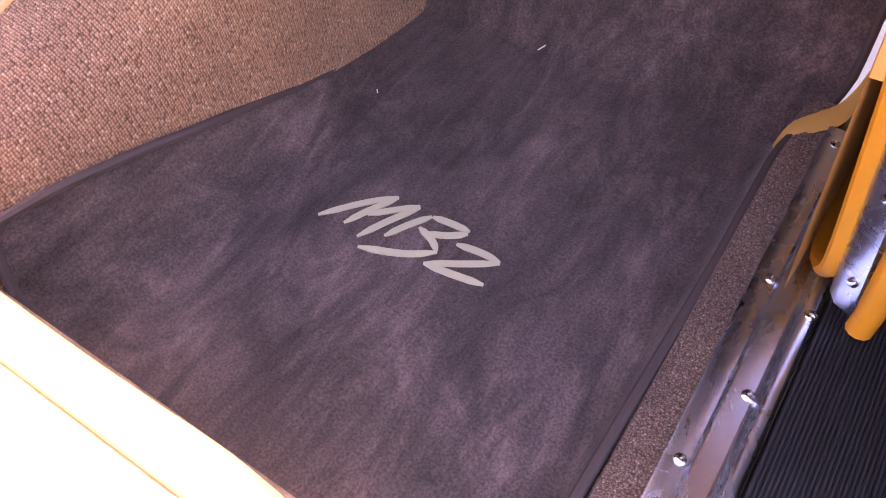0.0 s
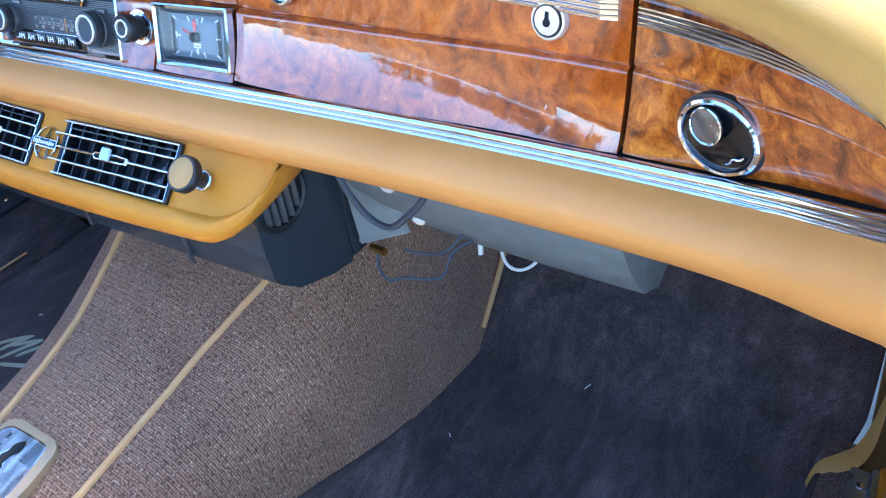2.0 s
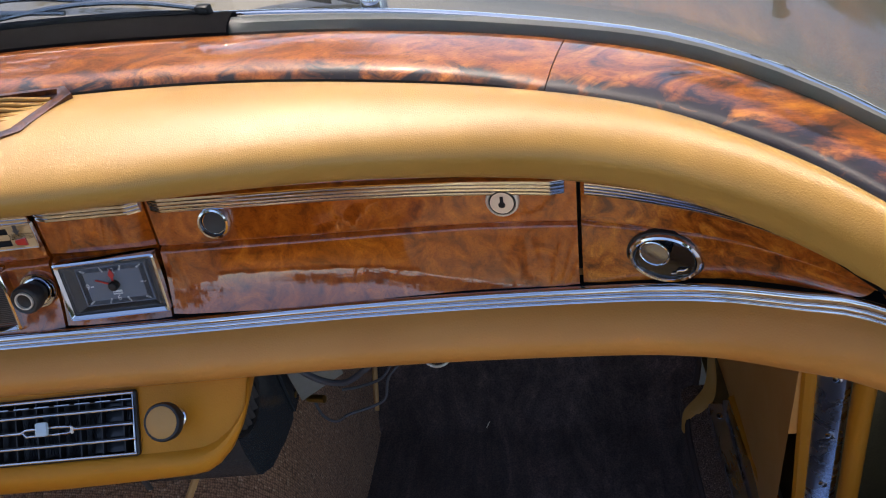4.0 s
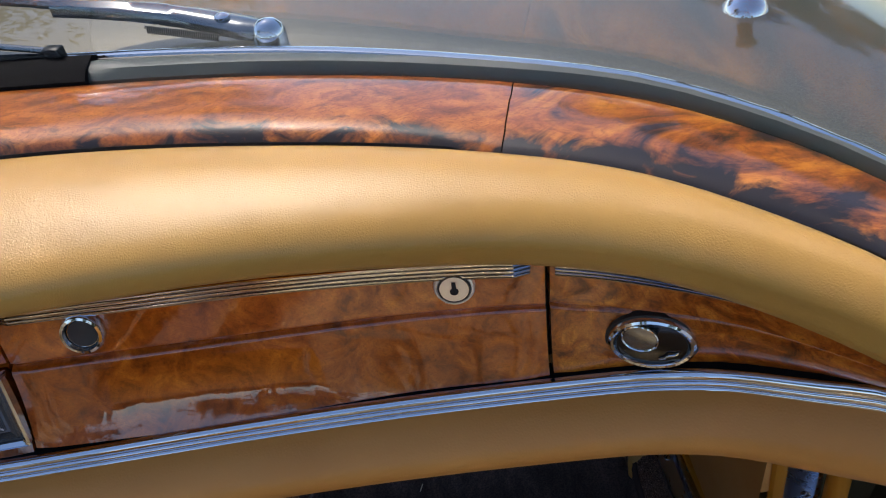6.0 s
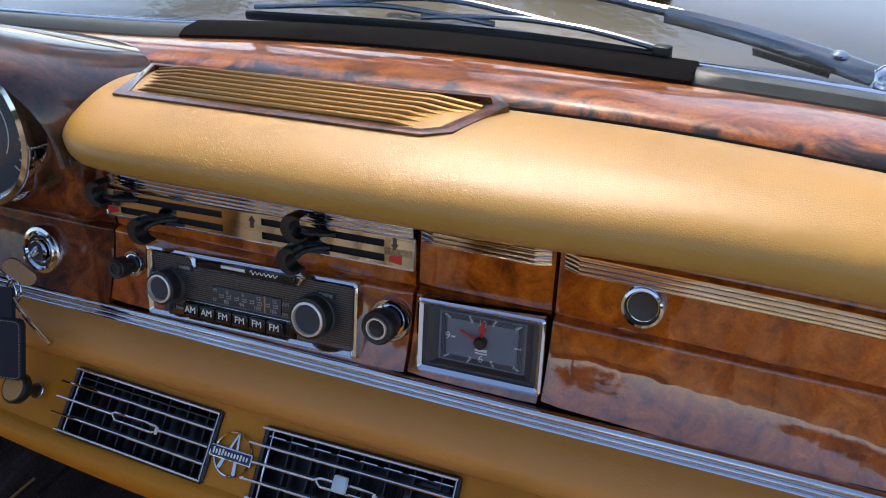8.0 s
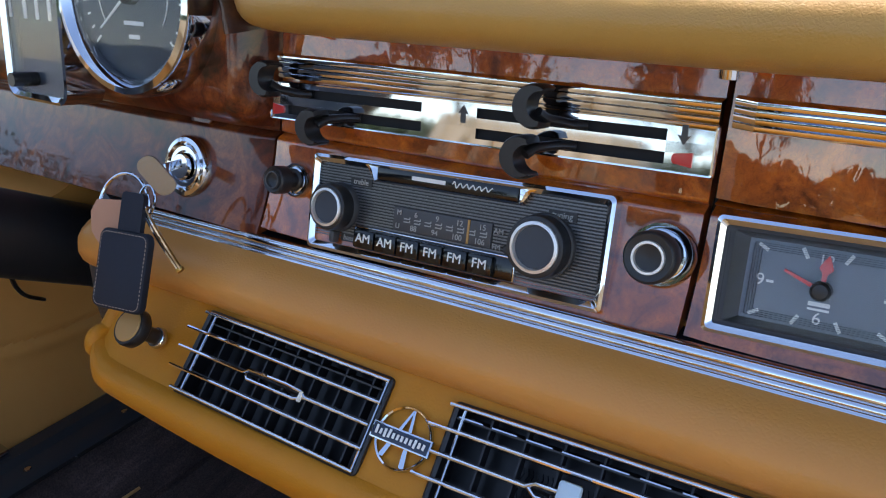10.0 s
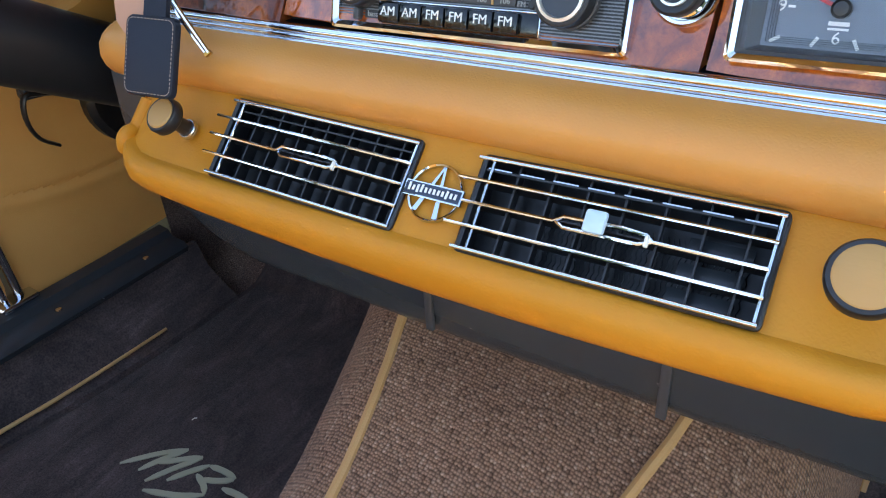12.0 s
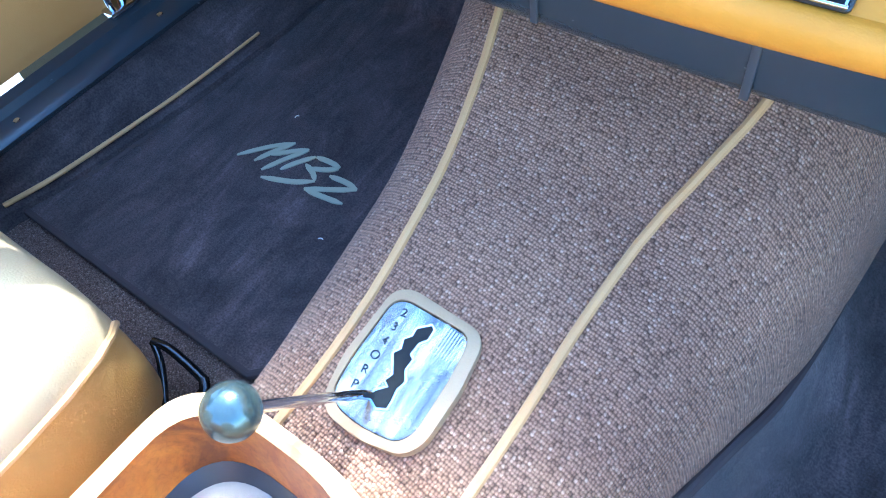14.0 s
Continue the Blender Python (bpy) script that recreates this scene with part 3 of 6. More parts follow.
part("tread_plate", loft([[(x + 0.003 * max(0, 0.5 - y) - 0.004, y, z + 0.0006 * noise.noise((x * 60, y * 14, 2))) for x, z in prof] for y in np.linspace(-0.9, 0.70, 60)], True, True), ALUMINIUM, sill, "scuffed bright aluminium tread plate")
for x, y, z in ((0.767, 0.498, 0.0390), (0.765, 0.678, 0.0390), (0.766, 0.31, 0.0390), (0.767, 0.12, 0.0390), (0.767, -0.1, 0.0390), (0.789, 0.38, 0.0468), (0.805, 0.463, 0.0600)):
    part("screw", lathe([(0.0052, 0), (0.005, 0.0012), (0.003, 0.0026), (0.001, 0.0027), (0.0008, 0.0015)], T(x, y, z - 0.0005), 14), CHROME, sill)
ribs = []
for k in range(30):
    x = 0.8135 + 0.0034 * k
    z = 0.057 - 0.10 * max(0, x - 0.86) ** 1.0
    ribs += [(x, z), (x + 0.0012, z + 0.0015), (x + 0.0022, z + 0.0015), (x + 0.0034, z)]
ribs += [(0.9155, 0.02), (0.8135, 0.02)]
part("ribbed_cover", loft([[(x, y, z) for x, z in ribs] for y in np.linspace(-0.9, 0.50, 10)], True, True), BLACK_RUBBER, sill, "black ribbed rubber sill cover", 20)
part("outer_sill", loft([[(x, y, z) for x, z in ((0.764, -0.3), (0.764, 0.03), (0.916, 0.03), (0.93, 0.0), (0.93, -0.3))] for y in (-0.9, 0.95)], True, True), PAINT, sill, "brown painted outer sill")
rows = []
for k, (p, wd) in enumerate(zip(through_points([(0.714, 0.671, 0.014), (0.722, 0.690, 0.026), (0.742, 0.702, 0.037), (0.757, 0.716, 0.043), (0.766, 0.742, 0.056), (0.769, 0.775, 0.09), (0.769, 0.80, 0.2)], 40), np.linspace(0, 1, 40))):
    half_w = 0.0035 + 0.0085 * math.sin(math.pi * min(1.0, wd * 1.7)) ** 0.8
    rows.append([p + Vector((-0.35, 0.75, 0.25)).normalized() * half_w * c + Vector((0.15, -0.4, 0.9)).normalized() * h for c, h in ((-1, -0.0015), (-1, 0.001), (-0.4, 0.0028), (0.3, 0.002), (1, 0.0006), (1, -0.0015))])
part("piping", loft(rows, True, True), SEAT_SIDE, sill, "loose tan leather piping flap")

# ---- passenger footwell side and windscreen pillar foot ----
pillar = thing("windscreen_pillar", (0.81, 0.5, 0.03), "tan trimmed pillar foot with aluminium seal rail", "pillar", kind="structure")
bm = bmesh.new()
rows = []
for z in np.linspace(0.03, 0.54, 24):
    row = []
    for y in np.linspace(0.485, 0.98, 22):
        seam = 0.0022 * math.exp(-((y - 0.56 - 0.22 * (max(0.0, z - 0.05) / 0.45) ** 0.8) / 0.004) ** 2)
        row.append((0.776 + 0.010 * math.sin(math.pi * (y - 0.485) / 0.5) + seam - 0.06 * (z - 0.1) * (0.98 - y) / 0.5, y, z))
    rows.append(row)
part("kick_panel", loft(rows), TAN_SIDE, pillar, "tan leather kick panel with a curved seam")
part("outer_panel", box(0.10, 0.52, 0.95, 0.01, T(0.862, 0.765, 0.15)), PAINT, pillar, "brown painted body side")
part("panel_return", loft([[(0.7765 - 0.0594 * (z - 0.1), 0.4865, z), (0.811 - 0.11 * (z - 0.1), 0.4865, z), (0.811 - 0.11 * (z - 0.1), 0.4905, z), (0.7765 - 0.0594 * (z - 0.1), 0.4905, z)] for z in np.linspace(0.27, 0.54, 12)], True, True), TAN_SIDE, pillar, "tan leather turned edge")
part("leather_edge", tube([(0.789, 0.70, 0.05), (0.790, 0.60, 0.058), (0.793, 0.52, 0.068), (0.802, 0.492, 0.085), (0.800, 0.487, 0.13), (0.786, 0.487, 0.25), (0.772, 0.487, 0.37), (0.755, 0.487, 0.54)], 0.009, 10, 40, 0.7), TAN, pillar, "tan leather welt")
part("seal_rail", loft([[(x - 0.11 * (z - 0.1), y, z) for x, y in ((0.806, 0.482), (0.812, 0.472), (0.826, 0.466), (0.832, 0.468), (0.832, 0.486), (0.81, 0.49))] for z in np.linspace(0.075, 0.60, 12)], True, True), ALUMINIUM, pillar, "bright aluminium seal rail")
for z in (0.11, 0.2, 0.29, 0.38):
    part("screw", lathe([(0.0045, 0), (0.0042, 0.0012), (0.002, 0.002)], lay((0.819 - 0.11 * (z - 0.1), 0.4685, z), (0, 0, 1), (-0.3, -1, 0)), 12), CHROME, pillar)
part("door_seal", tube([(0.836, 0.448, 0.088), (0.837, 0.450, 0.10), (0.829, 0.456, 0.2), (0.812, 0.458, 0.35), (0.786, 0.46, 0.60)], 0.010, 12, 24), TAN, pillar, "tan rubber door seal with a rounded end")
part("hinge_plate", box(0.012, 0.05, 0.05, 0.003, T(0.872, 0.5, 0.33)), BLACK_SHEET, pillar, "black painted door hinge")
part("check_strap", box(0.16, 0.012, 0.022, 0.002, pose(0.93, 0.48, 0.37, 0, 0, -12)), ALUMINIUM, pillar, "grey steel door check strap")

# ---- driver side: sill, kick panel, door ----
dsill = thing("door_sill", (-0.68, 0.3, 0), "driver door sill with carpet strip and dark tread plate", "door sill", kind="structure")
DPIPE = [(-0.9, -0.66), (0.10, -0.665), (0.19, -0.640), (0.30, -0.622), (0.40, -0.610), (0.54, -0.602), (0.7, -0.60)]
part("carpet_strip", loft([[(spline(DPIPE, y) + 0.010, y, -0.02), (spline(DPIPE, y) + 0.004, y, 0.008), (spline(DPIPE, y) - 0.008, y, 0.014), (min(spline(DPIPE, y) - 0.02, -0.648), y, 0.045), (-0.664, y, 0.084), (-0.672, y, 0.084), (-0.672, y, -0.02)] for y in np.linspace(-0.9, 0.66, 24)], True, True), VELVET, dsill, "dark brown pile carpet strip")
part("tread_plate", loft([[(x, y, z) for x, z in ((-0.66, 0.08), (-0.655, 0.090), (-0.662, 0.096), (-0.69, 0.098), (-0.695, 0.108), (-0.715, 0.11), (-0.73, 0.09))] for y in np.linspace(-0.9, 0.64, 20)], True, True), BLACK_SHEET, dsill, "dark lacquered tread plate")
for y in (0.44, 0.58, 0.2):
    part("screw", lathe([(0.005, 0), (0.0045, 0.0015), (0.002, 0.0025)], T(-0.675, y, 0.097), 12), CHROME, dsill)
part("piping", tube([(-0.666, 0.12, 0.016), (-0.644, 0.19, 0.019), (-0.627, 0.30, 0.020), (-0.616, 0.40, 0.020), (-0.609, 0.54, 0.021)], (0.0036, 0.0022), 8, 24), PIPING, dsill, "tan leather piping")
kick = thing("kick_panel", (-0.73, 0.55, 0.1), "tan leather driver side kick panel with stitched seam", "kick panel", kind="structure")
rows = []
for z in np.linspace(0.10, 0.62, 150):
    row = []
    for y in np.linspace(0.425, 0.72, 24):
        zz = z + 0.05 * (y - 0.44)
        off = zz - (0.25 - 0.29 * (y - 0.448) + 0.9 * (y - 0.448) ** 2)
        fold = 0.0045 * math.exp(-(off / 0.004) ** 2) - 0.004 * math.exp(-((off + 0.011) / 0.010) ** 2)
        row.append((-0.722 - fold - 0.01 * (z - 0.1), y, zz))
    rows.append(row + [(-0.75, 0.72, z), (-0.75, 0.425, z)])
part("panel", loft(rows, True, True), TAN_SIDE, kick, "tan leather side panel")
part("footwell_corner", loft([[(-0.722, y, z) for y in (0.66, 0.80, 0.97)] for z in np.linspace(0.0, 0.6, 8)]), PILE, kick, "dark carpeted footwell corner")
part("speaker_hub", lathe([(0.075, 0), (0.075, 0.012), (0.066, 0.018), (0.05, 0.012), (0.01, 0.012)], lay((-0.712, 0.655, 0.325), (0, 0, 1), (1, 0, 0)), 36), BLACK, kick, "black round cover")
part("release_lever", tube([(-0.69, 0.575, 0.365), (-0.685, 0.545, 0.362), (-0.68, 0.515, 0.37), (-0.678, 0.498, 0.372), (-0.68, 0.492, 0.345), (-0.688, 0.503, 0.315), (-0.70, 0.53, 0.292)], (0.006, 0.003), 8, 26, 0.7), BLACK, kick, "curved black release lever")
part("lever_bracket", box(0.02, 0.085, 0.018, 0.004, pose(-0.695, 0.545, 0.368, -6)), BLACK_SHEET, kick, "black bracket with bright pivots")
for y in (0.51, 0.535, 0.56):
    part("pivot", lathe([(0.005, 0), (0.005, 0.003), (0.002, 0.005)], lay((-0.685, y, 0.37), (0, 0, 1), (1, 0, 0)), 12), CHROME, kick)
door = thing("door", (-0.74, -0.2, 0.1), "closed tan leather driver door with chrome front trim", "door", kind="structure")
part("panel", loft([[(x, y, z) for x, z in ((-0.725, 0.115), (-0.715, 0.14), (-0.712, 0.3), (-0.70, 0.46), (-0.71, 0.55), (-0.76, 0.57), (-0.80, 0.54), (-0.80, 0.115))] for y in np.linspace(-0.9, 0.405, 20)], True, True), TAN_SIDE, door, "tan leather door panel")
for y, r in ((0.418, 0.006), (0.398, 0.0045)):
    part("chrome_trim", tube([(-0.715, y, 0.118), (-0.712, y - 0.004, 0.2), (-0.712, y - 0.012, 0.32), (-0.705, y - 0.02, 0.5)], r, 10, 16), CHROME, door, "bright chrome trim")
part("trim_foot", box(0.03, 0.05, 0.012, 0.003, T(-0.715, 0.412, 0.115)), CHROME, door, "chrome trim foot")

# ---- dashboard: plan curves, by x ----
LOW = [(-0.7, 0.425), (-0.3, 0.436), (0.0, 0.440), (0.2, 0.443), (0.45, 0.445), (0.55, 0.435), (0.61, 0.428), (0.65, 0.414), (0.69, 0.382), (0.715, 0.355), (0.75, 0.31)]
LOW_Z = [(0.50, 0.556), (0.58, 0.5565), (0.61, 0.560), (0.65, 0.573), (0.69, 0.594), (0.72, 0.611)]
HIGH = [(-0.7, 0.463), (-0.3, 0.470), (0.2, 0.476), (0.3, 0.473), (0.4, 0.468), (0.5, 0.457), (0.55, 0.447), (0.6, 0.425), (0.65, 0.392), (0.69, 0.35), (0.715, 0.318)]
LIP = [(-0.17, 0.440), (-0.12, 0.416), (0.0, 0.414), (0.17, 0.418), (0.3, 0.427), (0.4, 0.428), (0.52, 0.414), (0.578, 0.397), (0.615, 0.377), (0.655, 0.346), (0.685, 0.312), (0.72, 0.26)]
INNER = [(-0.6, 0.540), (-0.1, 0.548), (0.145, 0.553), (0.284, 0.545), (0.425, 0.517), (0.533, 0.482), (0.607, 0.442), (0.669, 0.379), (0.70, 0.33), (0.74, 0.255)]
OUTER = [(-0.6, 0.60), (-0.25, 0.617), (-0.1, 0.642), (0.07, 0.65), (0.262, 0.632), (0.417, 0.603), (0.554, 0.554), (0.631, 0.512), (0.69, 0.45), (0.724, 0.394), (0.765, 0.31)]
# the chrome ledge below the wooden face: its back edge in plan and its height
LEDGE = [(-0.7, 0.424), (-0.2, 0.4316), (0.0, 0.433), (0.2, 0.4343), (0.35, 0.4352), (0.45, 0.433), (0.55, 0.4262), (0.61, 0.4187), (0.65, 0.4038), (0.69, 0.3735), (0.715, 0.350), (0.75, 0.310)]
LEDGE_Z = [(-0.7, 0.528), (-0.2, 0.5365), (0.0, 0.5418), (0.2, 0.5467), (0.35, 0.5513), (0.45, 0.5551), (0.55, 0.5608), (0.61, 0.5658), (0.65, 0.5753), (0.69, 0.5940), (0.715, 0.6095), (0.75, 0.6225)]
# share of the face's height at which the step between its two bands runs
GROOVE = [(-0.15, 0.42), (0.1, 0.43), (0.23, 0.462), (0.37, 0.478), (0.43, 0.497), (0.52, 0.54), (0.56, 0.56), (0.7, 0.60)]
# how far the foot of the lower band flares out
FLARE = [(-0.7, 0.0), (0.18, 0.0), (0.24, 0.002), (0.35, 0.0055), (0.5, 0.007), (0.555, 0.0065), (0.61, 0.003), (0.66, 0.0), (0.75, 0.0)]
Z0, Z1 = 0.556, 0.660


def face(x, z, out=0.0):
    """A point of the wooden face, and the pose of what sits on it there."""
    zl = spline(LOW_Z, x)
    z = z if z < Z0 else zl + (z - Z0) * (Z1 - zl) / (Z1 - Z0)
    z = z + zl - Z0 if z < Z0 else z
    u = (z - zl) / (Z1 - zl)
    a, b = spline(LOW, x), spline(HIGH, x)
    g = spline(GROOVE, x)
    step = min(1.0, max(0.0, (u - g + 0.008) / 0.014))
    lean = (1.75 * u - 1.1 * u * u) * (1 - step) + (1 - 0.60 * (1 - u)) * step
    groove = 0.0032 * math.exp(-((u - g) / 0.012) ** 2)
    flare = spline(FLARE, x) * max(0.0, 1 - u / g) ** 2
    return Vector((x, a + (b - a) * lean + groove - flare - out, z))


def on_face(x, z, out=0.0):
    p, e = face(x, z), 0.012
    right = Vector((2 * e, spline(LOW, x + e) * (1 - (z - Z0) / (Z1 - Z0)) + spline(HIGH, x + e) * (z - Z0) / (Z1 - Z0) - spline(LOW, x - e) * (1 - (z - Z0) / (Z1 - Z0)) - spline(HIGH, x - e) * (z - Z0) / (Z1 - Z0), 0)).normalized()
    up = Vector((0, spline(HIGH, x) - spline(LOW, x), Z1 - Z0)).normalized()
    n = right.cross(up)
    return lay(p + n * out, up, n)


dash = thing("dashboard", (0.0, 0.44, 0.5), "padded tan leather dashboard with burl walnut face and chrome mouldings", "dashboard")


def panel(name, x0, x1, z0=Z0, z1=Z1 + 0.007, out=0.0, parent=dash, label="", mat=WOOD):
    nx, nz = max(4, int((x1 - x0) / 0.012)), 150
    zs = np.linspace(z0, z1, nz)
    rows = []
    for k in range(nx + 1):
        x = x0 + (x1 - x0) * k / nx
        row = [face(x, z, out) for z in zs]
        row[0] += Vector((0, 0.0012, 0))
        row[-1] += Vector((0, 0.0012, 0))
        if k in (0, nx):
            row = [p + Vector((0, 0.0012, 0)) for p in row]
        rows.append(row + [p + Vector((0, 0.012, 0)) for p in reversed(row)])
    return part(name, loft(rows, True, True), mat, parent, label)


part("backing", loft([[face(x, z) + Vector((0, 0.014, 0)) for z in np.linspace(Z0 - 0.02, Z1 + 0.02, 8)] for x in np.linspace(-0.66, 0.715, 60)]), VOID, dash, "dark dashboard shell")
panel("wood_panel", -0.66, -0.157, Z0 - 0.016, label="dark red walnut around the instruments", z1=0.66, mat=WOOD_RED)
panel("wood_panel", -0.155, 0.1155, Z0 - 0.0115, label="burl walnut radio panel")
panel("wood_panel", 0.1185, 0.2125, 0.6055, Z1 + 0.007, label="burl walnut panel above the clock")
clock_panel = panel("wood_panel", 0.1185, 0.2125, Z0 - 0.0085, 0.6035, label="burl walnut clock panel")
panel("wood_panel", 0.5545, 0.714, Z0 - 0.002, label="bright burl walnut end panel", mat=WOOD_END)


def moulding(name, x0, x1, zc, height, ridges, out, parent, taper=False, ends=0.0, slope=0.0):
    rows, n = [], max(6, int((x1 - x0) / 0.01))
    for k in range(n + 1):
        x = x0 + (x1 - x0) * k / n
        h = height * (1 - 0.45 * max(0, (k / n - 0.35) / 0.65)) if taper else height
        e = 1.0
        if ends:
            e = min(1.0, (min(x - x0, x1 - x) + 0.002) / ends) ** 0.5
        row = []
        steps = ridges * 8
        for i in range(steps + 1):
            u = i / steps
            ridge = 0.0 if i % 8 == 0 else 0.92 + 0.08 * abs(math.sin(math.pi * u * ridges))
            bulge = math.sin(math.pi * u) ** 0.5 if 0 < u < 1 else 0
            z = zc + slope * k / n + (u - 0.5) * h
            row.append(face(x, z, (out * (0.05 * bulge + 0.95) * e * (0.72 + 0.28 * ridge) + 0.12 * (u - 0.5) * h) if 0 < i < steps else 0.0))
        zk = zc + slope * k / n
        rows.append(row + [face(x, zk + 0.5 * h) + Vector((0, 0.004, 0)), face(x, zk - 0.5 * h) + Vector((0, 0.004, 0))])
    return part(name, loft(rows, True, True), CHROME, parent, "ribbed bright chrome moulding", 14)


rows = []
for x in np.linspace(-0.30, 0.735, 120):
    y, z = spline(LEDGE, x), spline(LEDGE_Z, x)
    rows.append([(x, y + dy, z + dz) for dy, dz in ((0.004, -0.001), (0.0036, 0.0008), (0.0024, 0.0023), (0.0008, 0.0031), (-0.0010, 0.0034), (-0.0026, 0.0031), (-0.0039, 0.0022), (-0.0047, 0.0008), (-0.0050, -0.0006), (-0.0048, -0.0012), (-0.0056, -0.0012), (-0.0065, -0.0017), (-0.0071, -0.0026), (-0.0073, -0.0036), (-0.0071, -0.0041), (-0.0078, -0.0041), (-0.0087, -0.0046), (-0.0092, -0.0055), (-0.0090, -0.0064), (-0.0082, -0.0070), (0.004, -0.0072))])
part("lower_moulding", loft(rows, True, True), CHROME, dash, "stepped bright chrome moulding", 36)
# shade in the gap above the ledge, drawn as a matt black strip
part("shadow_gap", loft([[(x, spline(LEDGE, x) + 0.0026, spline(LEDGE_Z, x) + 0.0022), (x, spline(LOW, x) + 0.016, spline(LEDGE_Z, x) + 0.0022), (x, spline(LOW, x) + 0.016, spline(LEDGE_Z, x) - 0.004), (x, spline(LEDGE, x) + 0.004, spline(LEDGE_Z, x) - 0.004)] for x in np.linspace(-0.30, 0.728, 90)], True, True), MATT_BLACK, dash, "matt black strip standing in for the shaded gap")
moulding("upper_moulding", 0.1205, 0.2105, 0.6445, 0.0138, 4, 0.006, dash, ends=0.012)
moulding("upper_moulding", 0.5565, 0.705, 0.6475, 0.0120, 4, 0.005, dash, True, slope=0.004)

# lower padded roll
ROLL = [(0.015, 0.010), (-0.004, 0.001), (-0.022, -0.002), (-0.036, -0.008), (-0.0435, -0.018), (-0.0415, -0.031), (-0.030, -0.042), (-0.008, -0.049), (0.02, -0.051), (0.05, -0.05), (0.055, -0.03), (0.045, 0.0)]


def roll_section(x, swell=1.0):
    y, z = spline(LEDGE, x) + 0.006, spline(LEDGE_Z, x) - 0.0045
    return through_points([(x, y + dy * swell + (1 - swell) * 0.02, z + dz * swell - (1 - swell) * 0.028) for dy, dz in ROLL], 30)


xs = list(np.linspace(-0.312, 0.735, 82))
part("lower_roll", loft([roll_section(-0.334, 0.25), roll_section(-0.331, 0.6), roll_section(-0.324, 0.88)] + [roll_section(x) for x in xs] + [roll_section(0.742, 0.9), roll_section(0.747, 0.6)], True, True), TAN_ROLL, dash, "tan leather padded lower roll")
part("lower_roll", loft([roll_section(x, 0.8) for x in np.linspace(-0.70, -0.40, 20)], True, True), TAN_ROLL, dash, "tan leather padded lower roll, driver side")


# top pad
def pad_section(x, swell=1.0):
    b, l = spline(INNER, x), spline(LIP, x)
    d = b - l
    h = spline(HIGH, x)
    l += 0.005
    pts = [(b + 0.010, 0.694), (b, 0.703), (b - 0.16 * d, 0.7095), (b - 0.38 * d, 0.7125), (b - 0.62 * d, 0.7105), (b - 0.80 * d, 0.7055), (b - 0.91 * d, 0.6995), (b - 0.965 * d, 0.6925), (l - 0.001, 0.6845), (l + 0.012 * d, 0.6775), (l + 0.075 * d, 0.6715), (min(l + 0.2 * d, h - 0.004), 0.6680), (max(h + 0.012, l + 0.3 * d), 0.667), (b + 0.01, 0.667)]
    c = Vector((x, 0.5 * (b + l), 0.684))
    return [c + (p - c) * swell for p in through_points([(x, y, z) for y, z in pts], 72)]


part("top_pad", loft([pad_section(-0.173, 0.3), pad_section(-0.1705, 0.62), pad_section(-0.164, 0.85), pad_section(-0.154, 0.97)] + [pad_section(x) for x in np.linspace(-0.142, 0.715, 70)], True, True), TAN_PAD, dash, "tan leather padded dashboard top")
# sloped shell under the capping, closing the dashboard to the firewall
part("under_shell", loft([[(x, spline(INNER, x) - 0.02, 0.662), (x, spline(OUTER, x) + 0.03, 0.66), (x, 0.97, 0.62)] for x in np.linspace(-0.70, 0.715, 40)]), VOID, dash, "dark dashboard shell")


# walnut capping
def cap_section(x):
    a, b = spline(INNER, x), spline(OUTER, x)
    z = 0.705
    pts = [(a + 0.004, z - 0.012), (a - 0.001, z - 0.006), (a + 0.002, z + 0.001), (a + 0.010, z + 0.0045), (a + 0.3 * (b - a), z + 0.0065), (a + 0.65 * (b - a), z + 0.005), (b - 0.002, z + 0.001), (b + 0.004, z - 0.008), (0.5 * (a + b), z - 0.02)]
    w = 0.26 * math.exp(-((x - 0.552) / 0.07) ** 2)
    return [Vector((p.x + w * (p.y - 0.545) + 0.0012 * w * 4 * noise.noise((p.y * 70, 1, 2)), p.y, p.z)) for p in through_points([(x, y, zz) for y, zz in pts], 26)]


cap = [cap_section(x) for x in np.linspace(-0.60, 0.5516, 80)]
cap2 = [cap_section(x) for x in np.linspace(0.5525, 0.755, 30)]
for rows, wood, label in ((cap, WOOD_TOP, "lacquered burl walnut capping, near-black towards its inner edge"), (cap2, WOOD_CAP_END, "lacquered burl walnut capping end, split at the joint")):
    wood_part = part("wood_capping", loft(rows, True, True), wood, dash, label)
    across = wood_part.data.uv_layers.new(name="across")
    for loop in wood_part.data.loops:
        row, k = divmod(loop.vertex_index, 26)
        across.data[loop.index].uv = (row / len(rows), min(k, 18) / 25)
# the dark line of shade under the capping, modelled as a black bead
part("pad_gap_shade", tube([(x, spline(INNER, x) - 0.0015, 0.7035) for x in np.linspace(-0.14, 0.735, 80)], 0.0024, 8), MATT_BLACK, dash, "matt black bead drawn as the shade between pad and capping")
